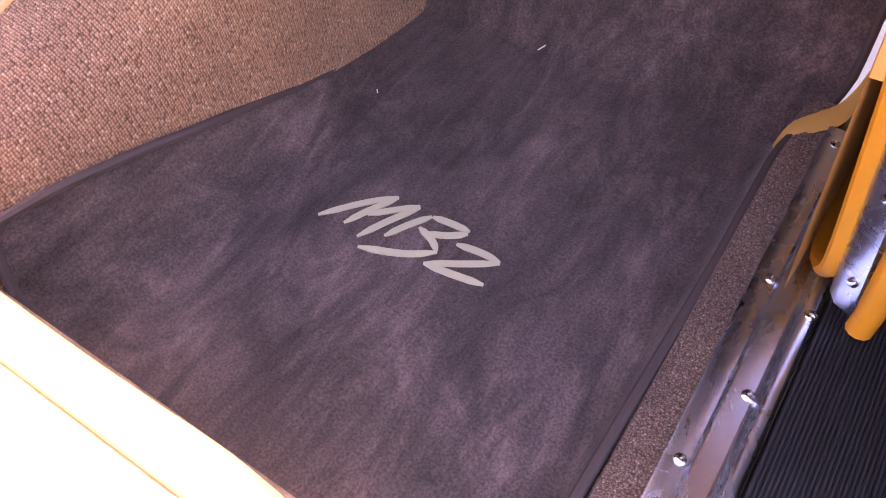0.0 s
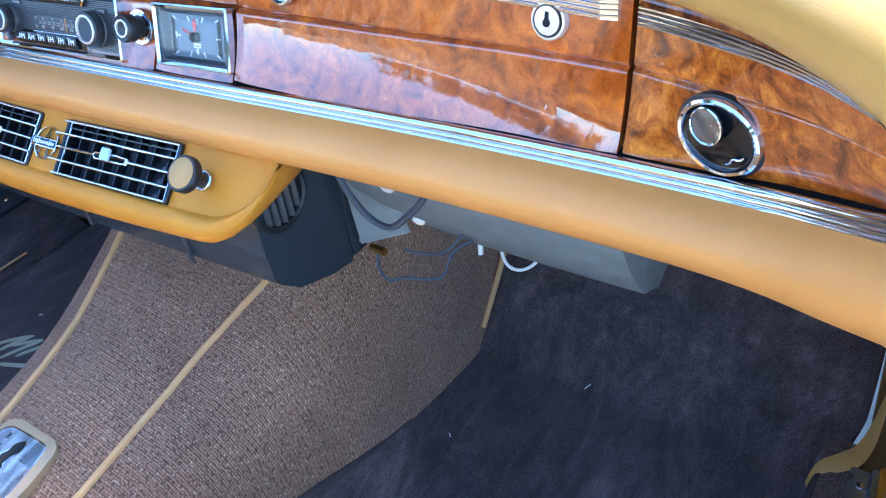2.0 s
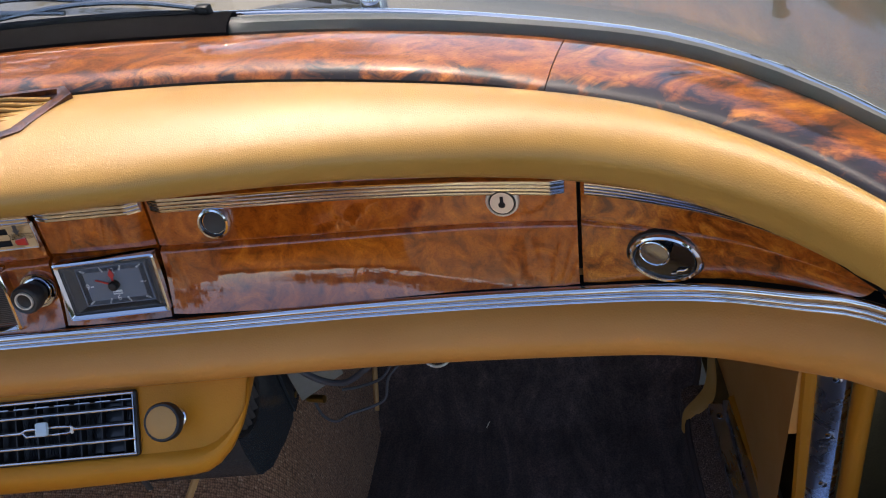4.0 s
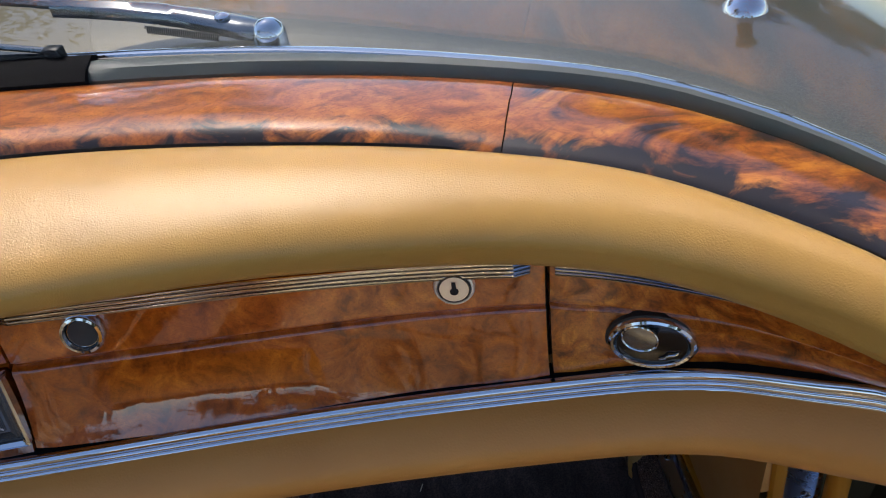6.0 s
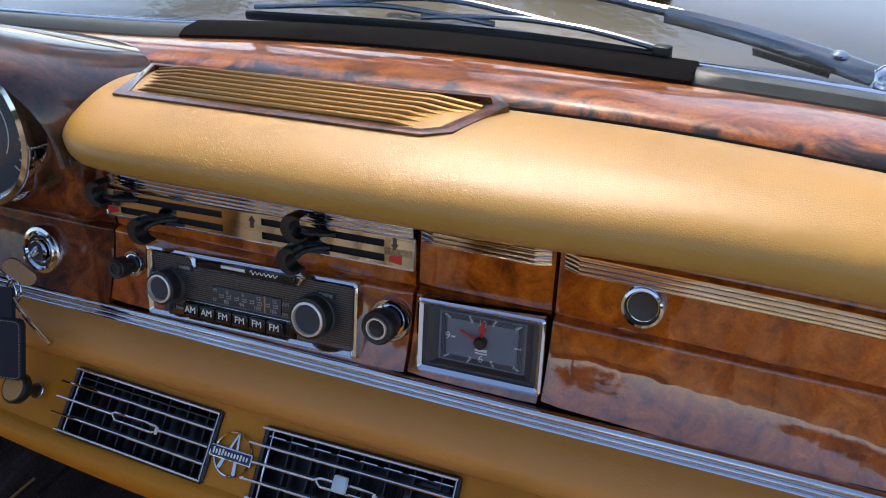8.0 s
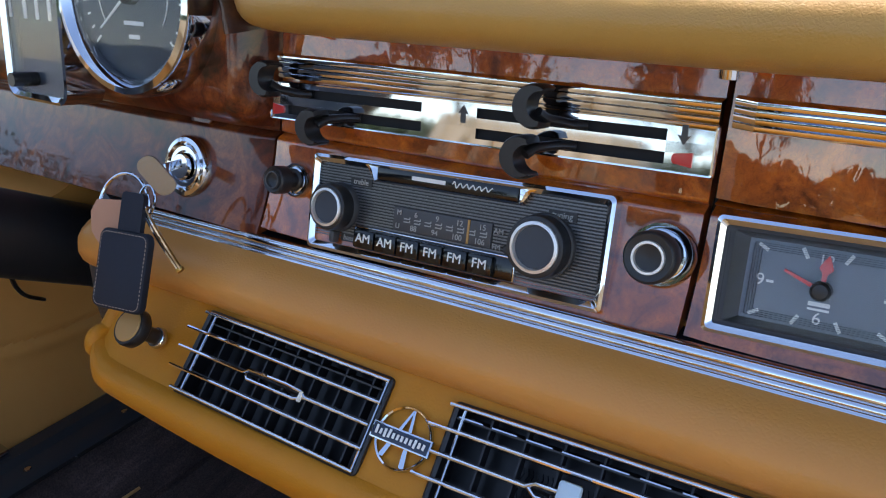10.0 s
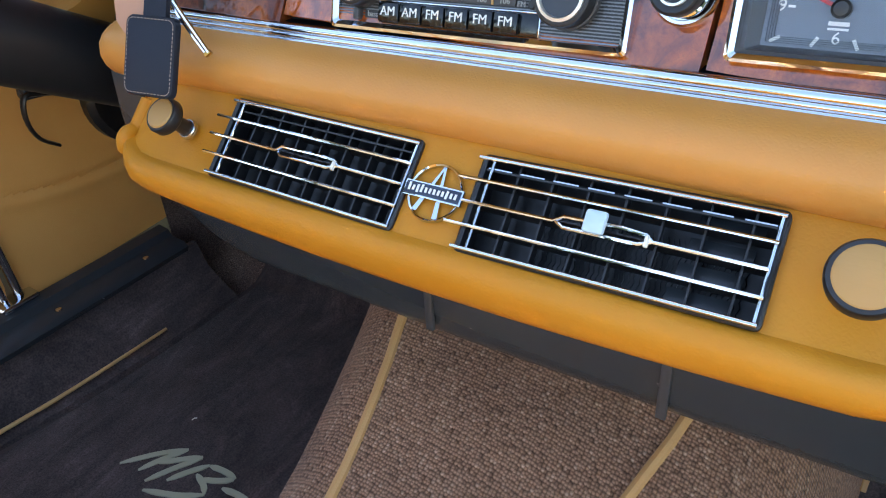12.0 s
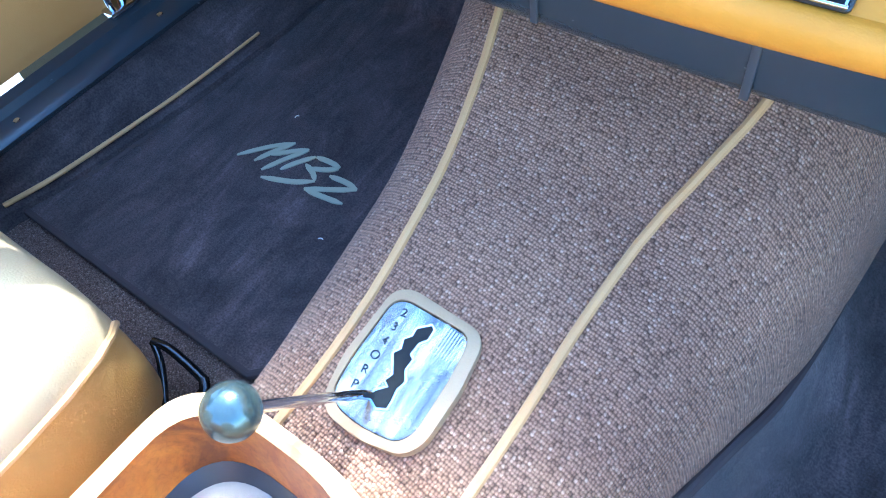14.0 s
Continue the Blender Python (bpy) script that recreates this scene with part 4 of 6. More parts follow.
# demister grille in the pad
grille = thing("speaker_grille", (0, 0.53, 0.71), "walnut framed speaker grille with brass coloured slats", "grille")
OUT4 = [(-0.130, 0.471), (0.122, 0.474), (0.140, 0.484), (0.158, 0.537), (0.146, 0.551), (-0.152, 0.537)]
IN4 = [(-0.121, 0.4795), (0.118, 0.4825), (0.129, 0.4895), (0.147, 0.5355), (0.141, 0.5470), (-0.146, 0.5335)]
m = T(0, 0, 0.7035)
part("frame", rim(OUT4, IN4, (-0.006, 0.0095, 0.0095, 0.001), m), WOOD_FRAME, grille, "dark walnut frame")
part("mesh_bed", plate([(x, y) for x, y in IN4], 0.001, T(0, 0, 0.7075)), WOOD_DARK, grille, "dark walnut bed under the slats")
for k in range(7):
    y = 0.4855 + 0.0082 * k
    part("slat", tube([(-0.122 - 0.020 * k / 6, y, 0.7095), (-0.108, y, 0.7135), (0.096 + 0.010 * k / 6, y + 0.001, 0.7135), (0.121 + 0.018 * k / 6, y + 0.002, 0.7090)], 0.0021, 8), SLAT, grille)

# ---- glovebox ----
glove = thing("glovebox_door", (0.384, 0.44, 0.556), "closed burl walnut glovebox door with chrome knob and lock", "glovebox")
panel("door_panel", 0.2155, 0.5515, Z0 - 0.0045, Z1 + 0.006, 0.0015, glove, "burl walnut door panel")
moulding("upper_moulding", 0.219, 0.543, 0.6445, 0.0135, 4, 0.007, glove, ends=0.012, slope=0.0022)
m = on_face(0.270, 0.6250, 0.0015)
part("knob", lathe([(0.0125, 0), (0.0135, 0.002), (0.0135, 0.0055), (0.0125, 0.0072), (0.0108, 0.0075), (0.0102, 0.0055), (0.0095, 0.0040), (0.0005, 0.0032)], m, 36), CHROME, glove, "round chrome pull knob")
part("knob_centre", lathe([(0.0092, 0.0040), (0.0088, 0.0048), (0.0005, 0.0042)], m, 30), BLACK_SHEET, glove, "dark grey dished knob centre")
m = on_face(0.4985, 0.6330, 0.0015)
lock = part("lock", lathe([(0.0125, 0), (0.0125, 0.003), (0.0118, 0.0045), (0.0105, 0.0048), (0.0098, 0.004), (0.0095, 0.0055), (0.0005, 0.0058)], m, 36), LOCK, glove, "round bright lock")
part("lock_ring", lathe([(0.0100, 0.0042), (0.0096, 0.0056), (0.0088, 0.0056), (0.0086, 0.0042)], m, 36, hollow=True), BLACK, lock, "dark groove round the lock barrel")
part("keyhole", plate([(0.0026 * math.cos(a), -0.0012 + 0.0026 * math.sin(a)) for a in np.linspace(2.1, 7.3, 14)] + [(0.0012, 0.0055), (-0.0012, 0.0055)], 0.0004, m @ T(0, 0, 0.0058)), VOID, lock)

# ---- clock ----
clock = thing("dashboard_clock", (0.168, 0.44, 0.56), "rectangular dashboard clock with blue-grey dial and red hands", "clock")
m = on_face(0.1695, 0.582, 0.0) @ T(0, -0.0040, 0, 2.3)
carve(clock_panel, [box(0.084, 0.0475, 0.03, 0, m)])
part("bezel", rim(rounded(0.089, 0.0525, 0.0025), rounded(0.0810, 0.0445, 0.0015), (-0.004, 0.0090, 0.0080, 0.005), m), CHROME, clock, "square chrome bezel")
part("inner_bevel", rim(rounded(0.0812, 0.0447, 0.0015), rounded(0.062, 0.0355, 0.0005), (0.004, 0.0055, 0.0014, 0.0005), m), GREY, clock, "dark sloped surround")
part("dial", box(0.064, 0.0375, 0.001, 0, m @ T(0, 0, 0.0008)), DIAL, clock, "blue-grey dial")
for k in range(12):
    a = radians(30 * k)
    if k in (0, 3, 6, 9):
        continue
    s = min(0.027 / max(abs(math.sin(a)), 0.01), 0.0145 / max(abs(math.cos(a)), 0.01))
    part("hour_mark", box(0.0015, 0.0048, 0.0003, 0, m @ T(s * math.sin(a), s * math.cos(a), 0.0015, -30 * k)), WHITE, clock)
for k in range(4):
    part("dial_line", rim(rounded(0.058 - 0.0022 * k, 0.0325 - 0.0018 * k, 0.0008), rounded(0.0576 - 0.0022 * k, 0.0321 - 0.0018 * k, 0.0008), (0.0012, 0.0014, 0.0014, 0.0012), m), GREY, clock)
words("9", 0.0075, m @ T(-0.0245, 0, 0.0015), WHITE, clock, "numeral")
words("6", 0.0075, m @ T(0, -0.0125, 0.0015), WHITE, clock, "numeral")
words("12", 0.0065, m @ T(0.0, 0.0125, 0.0015), WHITE, clock, "numeral")
part("hour_mark", box(0.005, 0.0011, 0.0003, 0, m @ T(0.0255, 0, 0.0015)), WHITE, clock)
part("hour_mark", box(0.003, 0.0011, 0.0003, 0, m @ T(-0.0205, 0, 0.0015)), WHITE, clock)
part("maker_mark", box(0.0085, 0.0018, 0.0003, 0, m @ T(0, -0.0062, 0.0015)), WHITE, clock)
part("maker_mark", box(0.0085, 0.0010, 0.0003, 0, m @ T(0, -0.0085, 0.0015)), WHITE, clock)
part("hour_hand", plate([(-0.001, 0), (0.001, 0), (0.0006, 0.0165), (-0.0006, 0.0165)], 0.0005, m @ T(0, 0, 0.0025, 68)), RED, clock, "red hour hand")
part("minute_hand", plate([(-0.001, 0), (0.001, 0), (0.001, 0.007), (0.0028, 0.0095), (0.0018, 0.012), (0, 0.0155), (-0.0018, 0.012), (-0.0028, 0.0095), (-0.001, 0.007)], 0.0005, m @ T(0, 0, 0.0035, -4)), RED, clock, "red minute hand")
part("hub", lathe([(0.0042, 0.001), (0.0042, 0.006), (0.003, 0.0075), (0.0005, 0.0078)], m, 24), BLACK, clock, "black setting knob")
lens = part("lens", box(0.0775, 0.0395, 0.0008, 0, m @ T(0, 0, 0.0068)), LENS, clock, "clear lens")
lens.visible_shadow = False

# ---- radio ----
radio = thing("car_radio", (-0.017, 0.43, 0.548), "chrome framed car radio with black ribbed face and two knobs", "radio")
m = on_face(-0.0165, 0.5725, 0.0) @ T(-0.0007, -0.0013, 0, 2.1)
part("bezel", rim(rounded(0.191, 0.0570, 0.003), rounded(0.182, 0.0480, 0.002), (-0.014, 0.0075, 0.006, 0.002), m), CHROME, radio, "bright chrome surround")
part("faceplate", box(0.183, 0.0490, 0.002, 0, m @ T(0, 0, 0.0022)), BLACK, radio, "black face")
bm = bmesh.new()
for k in range(28):
    box(0.1815, 0.00075, 0.0012, 0, m @ T(0, -0.0230 + 0.00170 * k, 0.0034), bm=bm)
part("face_ribs", bm, RIBS, radio, "fine horizontal ribs")
part("name_strip", box(0.0905, 0.0078, 0.003, 0.0006, m @ T(-0.0015, 0.0222, 0.0058)), GLOSS, radio, "black name strip")
strip = [(-0.058, 0.0285), (0.057, 0.0285), (0.0555, 0.0262), (0.0505, 0.0240), (0.0475, 0.0195), (0.0460, 0.0172), (-0.0490, 0.0172), (-0.0505, 0.0195), (-0.0535, 0.0240), (-0.058, 0.0262)]
hole = [(-0.047, 0.0262), (0.044, 0.0262), (0.0441, 0.0258), (0.0442, 0.0240), (0.0442, 0.0200), (0.0438, 0.0184), (-0.0468, 0.0184), (-0.0472, 0.0200), (-0.0472, 0.0240), (-0.0471, 0.0258)]
part("strip_border", rim(strip, hole, (0.003, 0.0072, 0.0068, 0.004), m), CHROME, radio, "chrome surround dipping round the name strip")
part("maker_mark", box(0.0220, 0.0022, 0.0004, 0, m @ T(-0.0115, 0.0222, 0.0074)), WHITE, radio)
part("maker_mark", tube([m @ Vector((0.004 + 0.0013 * k, 0.0222 + 0.0013 * math.sin(k * 2.1) * (1.5 if k < 3 else 1), 0.0074)) for k in range(20)], 0.00035, 5, 80), WHITE, radio)
part("tuning_window", box(0.064, 0.0135, 0.002, 0.0004, m @ T(-0.002, -0.0018, 0.0042)), GREY, radio, "dark tuning scale")
for k, (a, b) in enumerate((("6", "88"), ("9", "94"), ("12", "100"), ("15", "106"))):
    words(a, 0.0044, m @ T(-0.0185 + 0.0143 * k, 0.0018, 0.0055), PRINT, radio, "numeral")
    words(b, 0.0044, m @ T(-0.0195 + 0.0143 * k, -0.0060, 0.0055), PRINT, radio, "numeral")
words("M", 0.0042, m @ T(-0.0300, 0.0018, 0.0055), PRINT, radio)
words("U", 0.0042, m @ T(-0.0305, -0.0060, 0.0055), PRINT, radio)
words("AM", 0.0042, m @ T(0.0340, 0.0012, 0.0050), PRINT, radio)
words("FM", 0.0042, m @ T(0.0335, -0.0070, 0.0050), PRINT, radio)
for row in (-0.0012, -0.0030):
    for k in range(8):
        part("scale_line", box(0.0040, 0.0006, 0.0003, 0, m @ T(-0.0245 + 0.0071 * k, row, 0.0054)), PRINT, radio)
        part("scale_tick", box(0.0005, 0.0013, 0.0003, 0, m @ T(-0.0225 + 0.0071 * k, row + 0.0005, 0.0054)), PRINT, radio)
part("pointer", box(0.0013, 0.0130, 0.0006, 0, m @ T(0.0160, -0.0018, 0.0056)), PLASTIC_TAN, radio, "pale tuning pointer")
part("band_switch", lathe([(0.0026, 0.003), (0.0026, 0.0062), (0.0018, 0.0070), (0.0005, 0.0070)], m @ T(0.0405, -0.0068, 0), 18), BLACK, radio, "small round band switch")
part("button_well", box(0.1035, 0.0125, 0.003, 0.0005, m @ T(-0.0065, -0.0172, 0.0048)), GLOSS, radio, "glossy black button well")
for k in range(6):
    mk = m @ T(-0.0505 + 0.0156 * k, -0.0172, 0.0080)
    key = part("preset_button", box(0.0148, 0.0108, 0.0044, 0.0010, mk), GLOSS, radio, "black push button")
    words("AM" if k < 2 else "FM", 0.0074, mk @ T(0.0, 0.0005, 0.0024), WHITE, key)
for x in (-0.0592, 0.0462):
    part("button_trim", box(0.0009, 0.0118, 0.004, 0.0003, m @ T(x, -0.0172, 0.0050)), CHROME, radio)
part("button_trim", box(0.1060, 0.0010, 0.004, 0.0003, m @ T(-0.0065, -0.0107, 0.0046)), CHROME, radio)
for x, r in ((-0.0745, 0.0138), (0.0605, 0.0160)):
    mk = m @ T(x, -0.0015, 0.003)
    part("collar", lathe([(r * 1.05, 0), (r * 1.05, 0.004), (r * 0.95, 0.006)], mk, 32), GREY, radio)
    k = part("knob", lathe([(r * 0.8, 0.003), (r, 0.005), (r, 0.0120), (r * 0.96, 0.0135), (r * 0.88, 0.0140), (r * 0.6, 0.0128), (0.0005, 0.0128)], mk, 40), BLACK, radio, "round black knob")
    part("ring", lathe([(r * 0.82, 0.0128), (r * 0.81, 0.0148), (r * 0.71, 0.0152), (r * 0.67, 0.0130), (r * 0.7, 0.0128)], mk, 40, hollow=True), LOCK, k, "bright chrome ring")
    part("knob_centre", lathe([(r * 0.67, 0.0126), (r * 0.66, 0.0134), (0.0005, 0.0131)], mk, 32), DARK_DIAL, k, "satin blue-grey knob centre")
for x, y, text in ((-0.0600, 0.0150, "treble"), (-0.0655, -0.0190, "bass"), (0.0680, 0.0150, "tuning")):
    part("text_plate", box(0.0042 + 0.0019 * len(text), 0.0048, 0.0006, 0, m @ T(x, y, 0.0042)), BLACK, radio)
    words(text, 0.0046, m @ T(x, y, 0.0047), PRINT, radio)
part("bass_lever", box(0.004, 0.007, 0.006, 0.001, m @ T(-0.0755, -0.0195, 0.006)), GREY, radio)

# ---- heater controls ----
heater = thing("heater_control", (-0.016, 0.455, 0.612), "chrome heater control plate with four black sliding levers", "heater control")
moulding("upper_moulding", -0.1535, 0.1155, 0.6425, 0.0140, 4, 0.0045, heater)
m = on_face(-0.0175, 0.6240, 0.0035) @ pose(0, 0, 0, 7, 0, 1.3)
bm = bmesh.new()
for x0, x1, y0, y1 in ((-0.1420, 0.1330, 0.0078, 0.0108), (-0.1420, 0.1330, -0.0028, 0.0025), (-0.1420, 0.1330, -0.0115, -0.0083), (-0.1420, -0.1270, -0.0083, 0.0078), (-0.0260, 0.0095, -0.0083, 0.0078), (0.1110, 0.1330, -0.0083, 0.0078)):
    box(x1 - x0, y1 - y0, 0.0046, 0, m @ T(0.5 * (x0 + x1), 0.5 * (y0 + y1), -0.0018), bm=bm)
part("plate", bm, CHROME, heater, "bright chrome plate with four slots")
part("plate_edge", rim(rounded(0.2770, 0.0240, 0.0012, 2), rounded(0.2740, 0.0215, 0.0006, 2), (-0.004, 0.0002, 0.0009, 0.0004), m @ T(-0.0045, -0.0004, 0)), CHROME, heater, "rounded chrome edge")
part("slot_bed", box(0.262, 0.0175, 0.0012, 0, m @ T(-0.006, 0, -0.0030)), VOID, heater, "dark recess behind the slots")
for x, y, flip in ((-0.1345, -0.0060, 1), (0.1190, -0.0052, -1)):
    part("red_mark", plate([(-0.0050 * flip, -0.0034), (0.0036 * flip, -0.0022), (0.0044 * flip, -0.0008), (0.0044 * flip, 0.0008), (0.0036 * flip, 0.0022), (-0.0050 * flip, 0.0034)], 0.0010, m @ T(x, y, 0.0004)), RED, heater, "red heat mark")
for x, y, d in ((0.0012, 0.0035, 1), (0.1190, 0.0062, -1)):
    part("arrow_mark", plate([(-0.0014, -0.0042 * d), (0.0014, -0.0042 * d), (0.0014, 0.0010 * d), (0.0030, 0.0006 * d), (0, 0.0050 * d), (-0.0030, 0.0006 * d), (-0.0014, 0.0010 * d)], 0.0006, m @ T(x, y, 0.0004)), GREY, heater, "engraved arrow")
arc = [(0.0042 + 0.0112 * math.cos(a), 0.009 + 0.0108 * math.sin(a)) for a in np.linspace(1.0, 5.1, 18)] + [(0.0092 + 0.0078 * math.cos(a), 0.0095 + 0.0078 * math.sin(a)) for a in np.linspace(4.75, 1.5, 16)]
for x, y, d in ((-0.128, 0.0052, 1), (-0.090, -0.0055, -1), (0.0515, 0.0052, 1), (0.0465, -0.0055, -1)):
    pts = [m @ Vector(q) for q in ((x + 0.020, y, -0.001), (x + 0.014, y, 0.0025), (x + 0.008, y + 0.001 * d, 0.0065), (x + 0.004, y + 0.002 * d, 0.0110), (x + 0.001, y + 0.005 * d, 0.0160))]
    lever = part("lever", tube(pts, (0.0026, 0.0034), 10, 16, 0.8), BLACK, heater, "black sliding lever")
    up_by = -0.001 if d > 0 else 0.0030
    hook = loft([[m @ Vector((x - 0.003 + px * k, y + up_by + (0.009 + (py - 0.009) * k) * d, h)) for px, py in arc] for h, k in ((0.0105, 0.90), (0.0118, 1.0), (0.0215, 1.0), (0.0235, 0.90))], True, True)
    part("finger_hook", hook, BLACK, lever, "crescent finger hook")
part("screw", lathe([(0.0045, 0), (0.0045, 0.004), (0.002, 0.006)], lay((0.122, 0.450, 0.664), (0, 1, 0), (0, 0, 1)), 14), CHROME, heater)

# ---- knobs, ignition and keys on the wooden face ----
for x, z, r, name, label in ((0.1010, 0.5790, 0.0122, "pull_switch", "black pull switch with chrome collar beside the clock"), (-0.1310, 0.5765, 0.0085, "pull_switch", "small black pull switch with chrome collar beside the radio")):
    m = on_face(x, z)
    sw = thing(name, m.translation, label, "switch", "pull switches")
    part("collar", lathe([(r * 1.32, 0), (r * 1.32, 0.0025), (r * 1.22, 0.0042), (r * 1.10, 0.0042), (r * 1.06, 0.0030), (r * 1.0, 0.0030), (r * 0.96, 0.0045), (r * 0.84, 0.0048), (r * 0.7, 0.0035)], m, 36), CHROME, sw, "stepped chrome collar")
    part("stem", lathe([(r * 0.80, 0.003), (r * 0.80, 0.0050), (r * 0.62, 0.0060), (r * 0.58, 0.0090), (r * 0.66, 0.0125), (r * 0.8, 0.0140)], m, 24), BLACK, sw, "black waisted stem")
    kn = part("knob", lathe([(r * 0.7, 0.0110), (r, 0.0135), (r, 0.0210), (r * 0.95, 0.0225), (r * 0.88, 0.0230), (r * 0.6, 0.0222), (0.0005, 0.0214)], m, 36), BLACK, sw, "round black knob")
    part("ring", lathe([(r * 0.64, 0.0220), (r * 0.62, 0.0238), (r * 0.53, 0.0238), (r * 0.50, 0.0218)], m, 30, hollow=True), LOCK if r > 0.01 else GREY, kn)
m = on_face(-0.2330, 0.5700) @ Matrix.Diagonal((1.12, 1.12, 1, 1))
ign = thing("ignition_lock", m.translation, "round chrome ignition lock in the walnut panel", "ignition lock")
part("bezel", lathe([(0.0195, -0.001), (0.0195, 0.003), (0.018, 0.0055), (0.0155, 0.006), (0.0135, 0.004), (0.0125, 0.0055), (0.010, 0.0055), (0.0095, 0.003), (0.0005, 0.003)], m, 40), CHROME, ign, "stepped chrome bezel")
part("barrel", lathe([(0.0085, 0.002), (0.0085, 0.008), (0.0075, 0.009), (0.0005, 0.009)], m, 28), CHROME, ign)
mk = on_face(-0.230, 0.602)
part("blank_cap", lathe([(0.0105, -0.001), (0.0105, 0.0010), (0.0095, 0.0016), (0.0085, 0.0008), (0.0005, 0.0010)], mk, 28), WOOD_RED, ign, "flat round blanking cap")
keys = thing("key_ring", (-0.222, 0.40, 0.48), "car keys and dark leather fob hanging from the ignition lock", "keys")
F = (0.22, -0.88, 0.42)
U = (-0.05, 0.35, 0.93)
part("key_head", plate(rounded(0.0135, 0.027, 0.006), 0.0026, lay((-0.2010, 0.397, 0.584), (-0.42, -0.28, 0.80), (0.62, -0.66, 0.1))), KEY_STEEL, keys, "worn dark key head in the lock")
part("key_blade", box(0.022, 0.006, 0.002, 0.0004, lay((-0.224, 0.425, 0.578), (0, 0.2, 1), (1, 0.5, 0))), CHROME, keys)
m = lay((-0.2260, 0.386, 0.5640), U, F)
part("split_ring", tube([m @ Vector((0.0195 * math.cos(a), 0.0195 * math.sin(a), 0.001 * math.sin(2 * a))) for a in np.linspace(0, 2 * math.pi, 40)], 0.0011, 8), CHROME, keys, "steel split ring")
part("small_ring", tube([m @ Vector((0.019 + 0.006 * math.cos(a), 0.004 + 0.010 * math.sin(a), 0.002)) for a in np.linspace(0, 2 * math.pi, 30)], 0.0009, 8), CHROME, keys, "small steel ring")
m = lay((-0.206, 0.3655, 0.5300), U, F)
fob = part("leather_fob", loft([[m @ Vector((x * s, y * s, h)) for x, y in rounded(0.0385, 0.050, 0.005)] for s, h in ((0.96, 0.0), (1.0, 0.0012), (1.0, 0.0042), (0.97, 0.0056), (0.93, 0.0060))], True, True), FOB, keys, "dark blue-black stitched leather fob")
part("fob_strap", plate(rounded(0.017, 0.030, 0.003), 0.004, m @ T(0.001, 0.034, 0)), FOB, fob)
bm = bmesh.new()
edge = rounded(0.0345, 0.046, 0.004, 6)
for k, (a, b) in enumerate(zip(edge, edge[1:] + edge[:1])):
    n = max(1, round(math.hypot(b[0] - a[0], b[1] - a[1]) / 0.0026))
    for j in range(n):
        p = Vector((a[0] + (b[0] - a[0]) * (j + 0.2) / n, a[1] + (b[1] - a[1]) * (j + 0.2) / n, 0.0061))
        q = Vector((a[0] + (b[0] - a[0]) * (j + 0.8) / n, a[1] + (b[1] - a[1]) * (j + 0.8) / n, 0.0061))
        tube([m @ p, m @ q], 0.0003, 5, bm=bm)
part("fob_stitching", bm, BEIGE, fob, "pale stitching")
part("spare_key_head", plate([(-0.016, 0.004), (-0.012, 0.012), (0.012, 0.014), (0.016, 0.004), (0.010, -0.012), (-0.004, -0.016), (-0.013, -0.008)], 0.0025, lay((-0.2310, 0.3775, 0.5540), U, F) @ Matrix.Diagonal((0.95, 1.05, 1, 1))), COPPER, keys, "copper coloured spare key head")
for s in (-1, 1):
    part("spare_key_blade", tube([(-0.2037 + 0.0012 * s, 0.3835, 0.5685), (-0.190 + 0.0016 * s, 0.3815, 0.552 + 0.0012 * s), (-0.1718 + 0.0012 * s, 0.380, 0.5331 + 0.0008 * s)], 0.0012, 6, 10), CHROME, keys, "slim steel key blade")
part("key_tip", box(0.005, 0.003, 0.003, 0.0006, lay((-0.1718, 0.380, 0.5331), (0.6, 0, -0.7), F)), BRASS, keys)
part("key_collar", box(0.009, 0.006, 0.004, 0.001, lay((-0.2035, 0.383, 0.5665), (0.6, 0, -0.7), F)), CHROME, keys)

# ---- instruments ----
cluster = thing("instrument_cluster", (-0.36, 0.44, 0.6), "instrument cluster with chrome ringed round gauge under a walnut hood", "instruments")
def hood_ring(y, xr, h, zb=0.682):
    """Twin hump over the two round gauges, alike about x = -0.435."""
    cx, hw = xr - 0.145, 0.145
    right = []
    for k in range(29):
        a = 0.8 * math.pi * k / 28
        right.append((cx + hw * math.cos(a), y + 0.026 * max(0.0, math.cos(a)) ** 4, zb + h * math.sin(a) ** 0.9))
    dip = (-0.435, y, zb + 0.56 * h)
    left = [(-0.87 - x, yy, z) for x, yy, z in reversed(right)]
    return [(xr, right[0][1], 0.668)] + right + [dip] + left + [(left[-1][0], left[-1][1], 0.668)]


HOOD = [(0.440, -0.174, 0.080), (0.415, -0.164, 0.091), (0.403, -0.157, 0.097), (0.399, -0.151, 0.101), (0.405, -0.148, 0.102), (0.430, -0.146, 0.095), (0.470, -0.147, 0.078), (0.510, -0.150, 0.061), (0.545, -0.154, 0.047), (0.580, -0.160, 0.034), (0.605, -0.168, 0.020)]
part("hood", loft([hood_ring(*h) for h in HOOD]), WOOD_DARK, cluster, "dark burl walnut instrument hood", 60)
cols, zs = [], (0.618, 0.606, 0.600)
arch = hood_ring(0.44, -0.178, 0.078)[1:-1]
for dx, dy in ((0.026, 0.045), (0.022, 0.024), (0.014, 0.008), (0.006, 0.001)):
    cols.append([(arch[0][0] + dx, 0.439 + dy + 0.16 * (z - 0.62), z) for z in np.linspace(0.690, 0.618, 8)] + [(arch[0][0] + dx, 0.449 + dy, 0.606), (arch[0][0] + dx, 0.470, 0.600)])
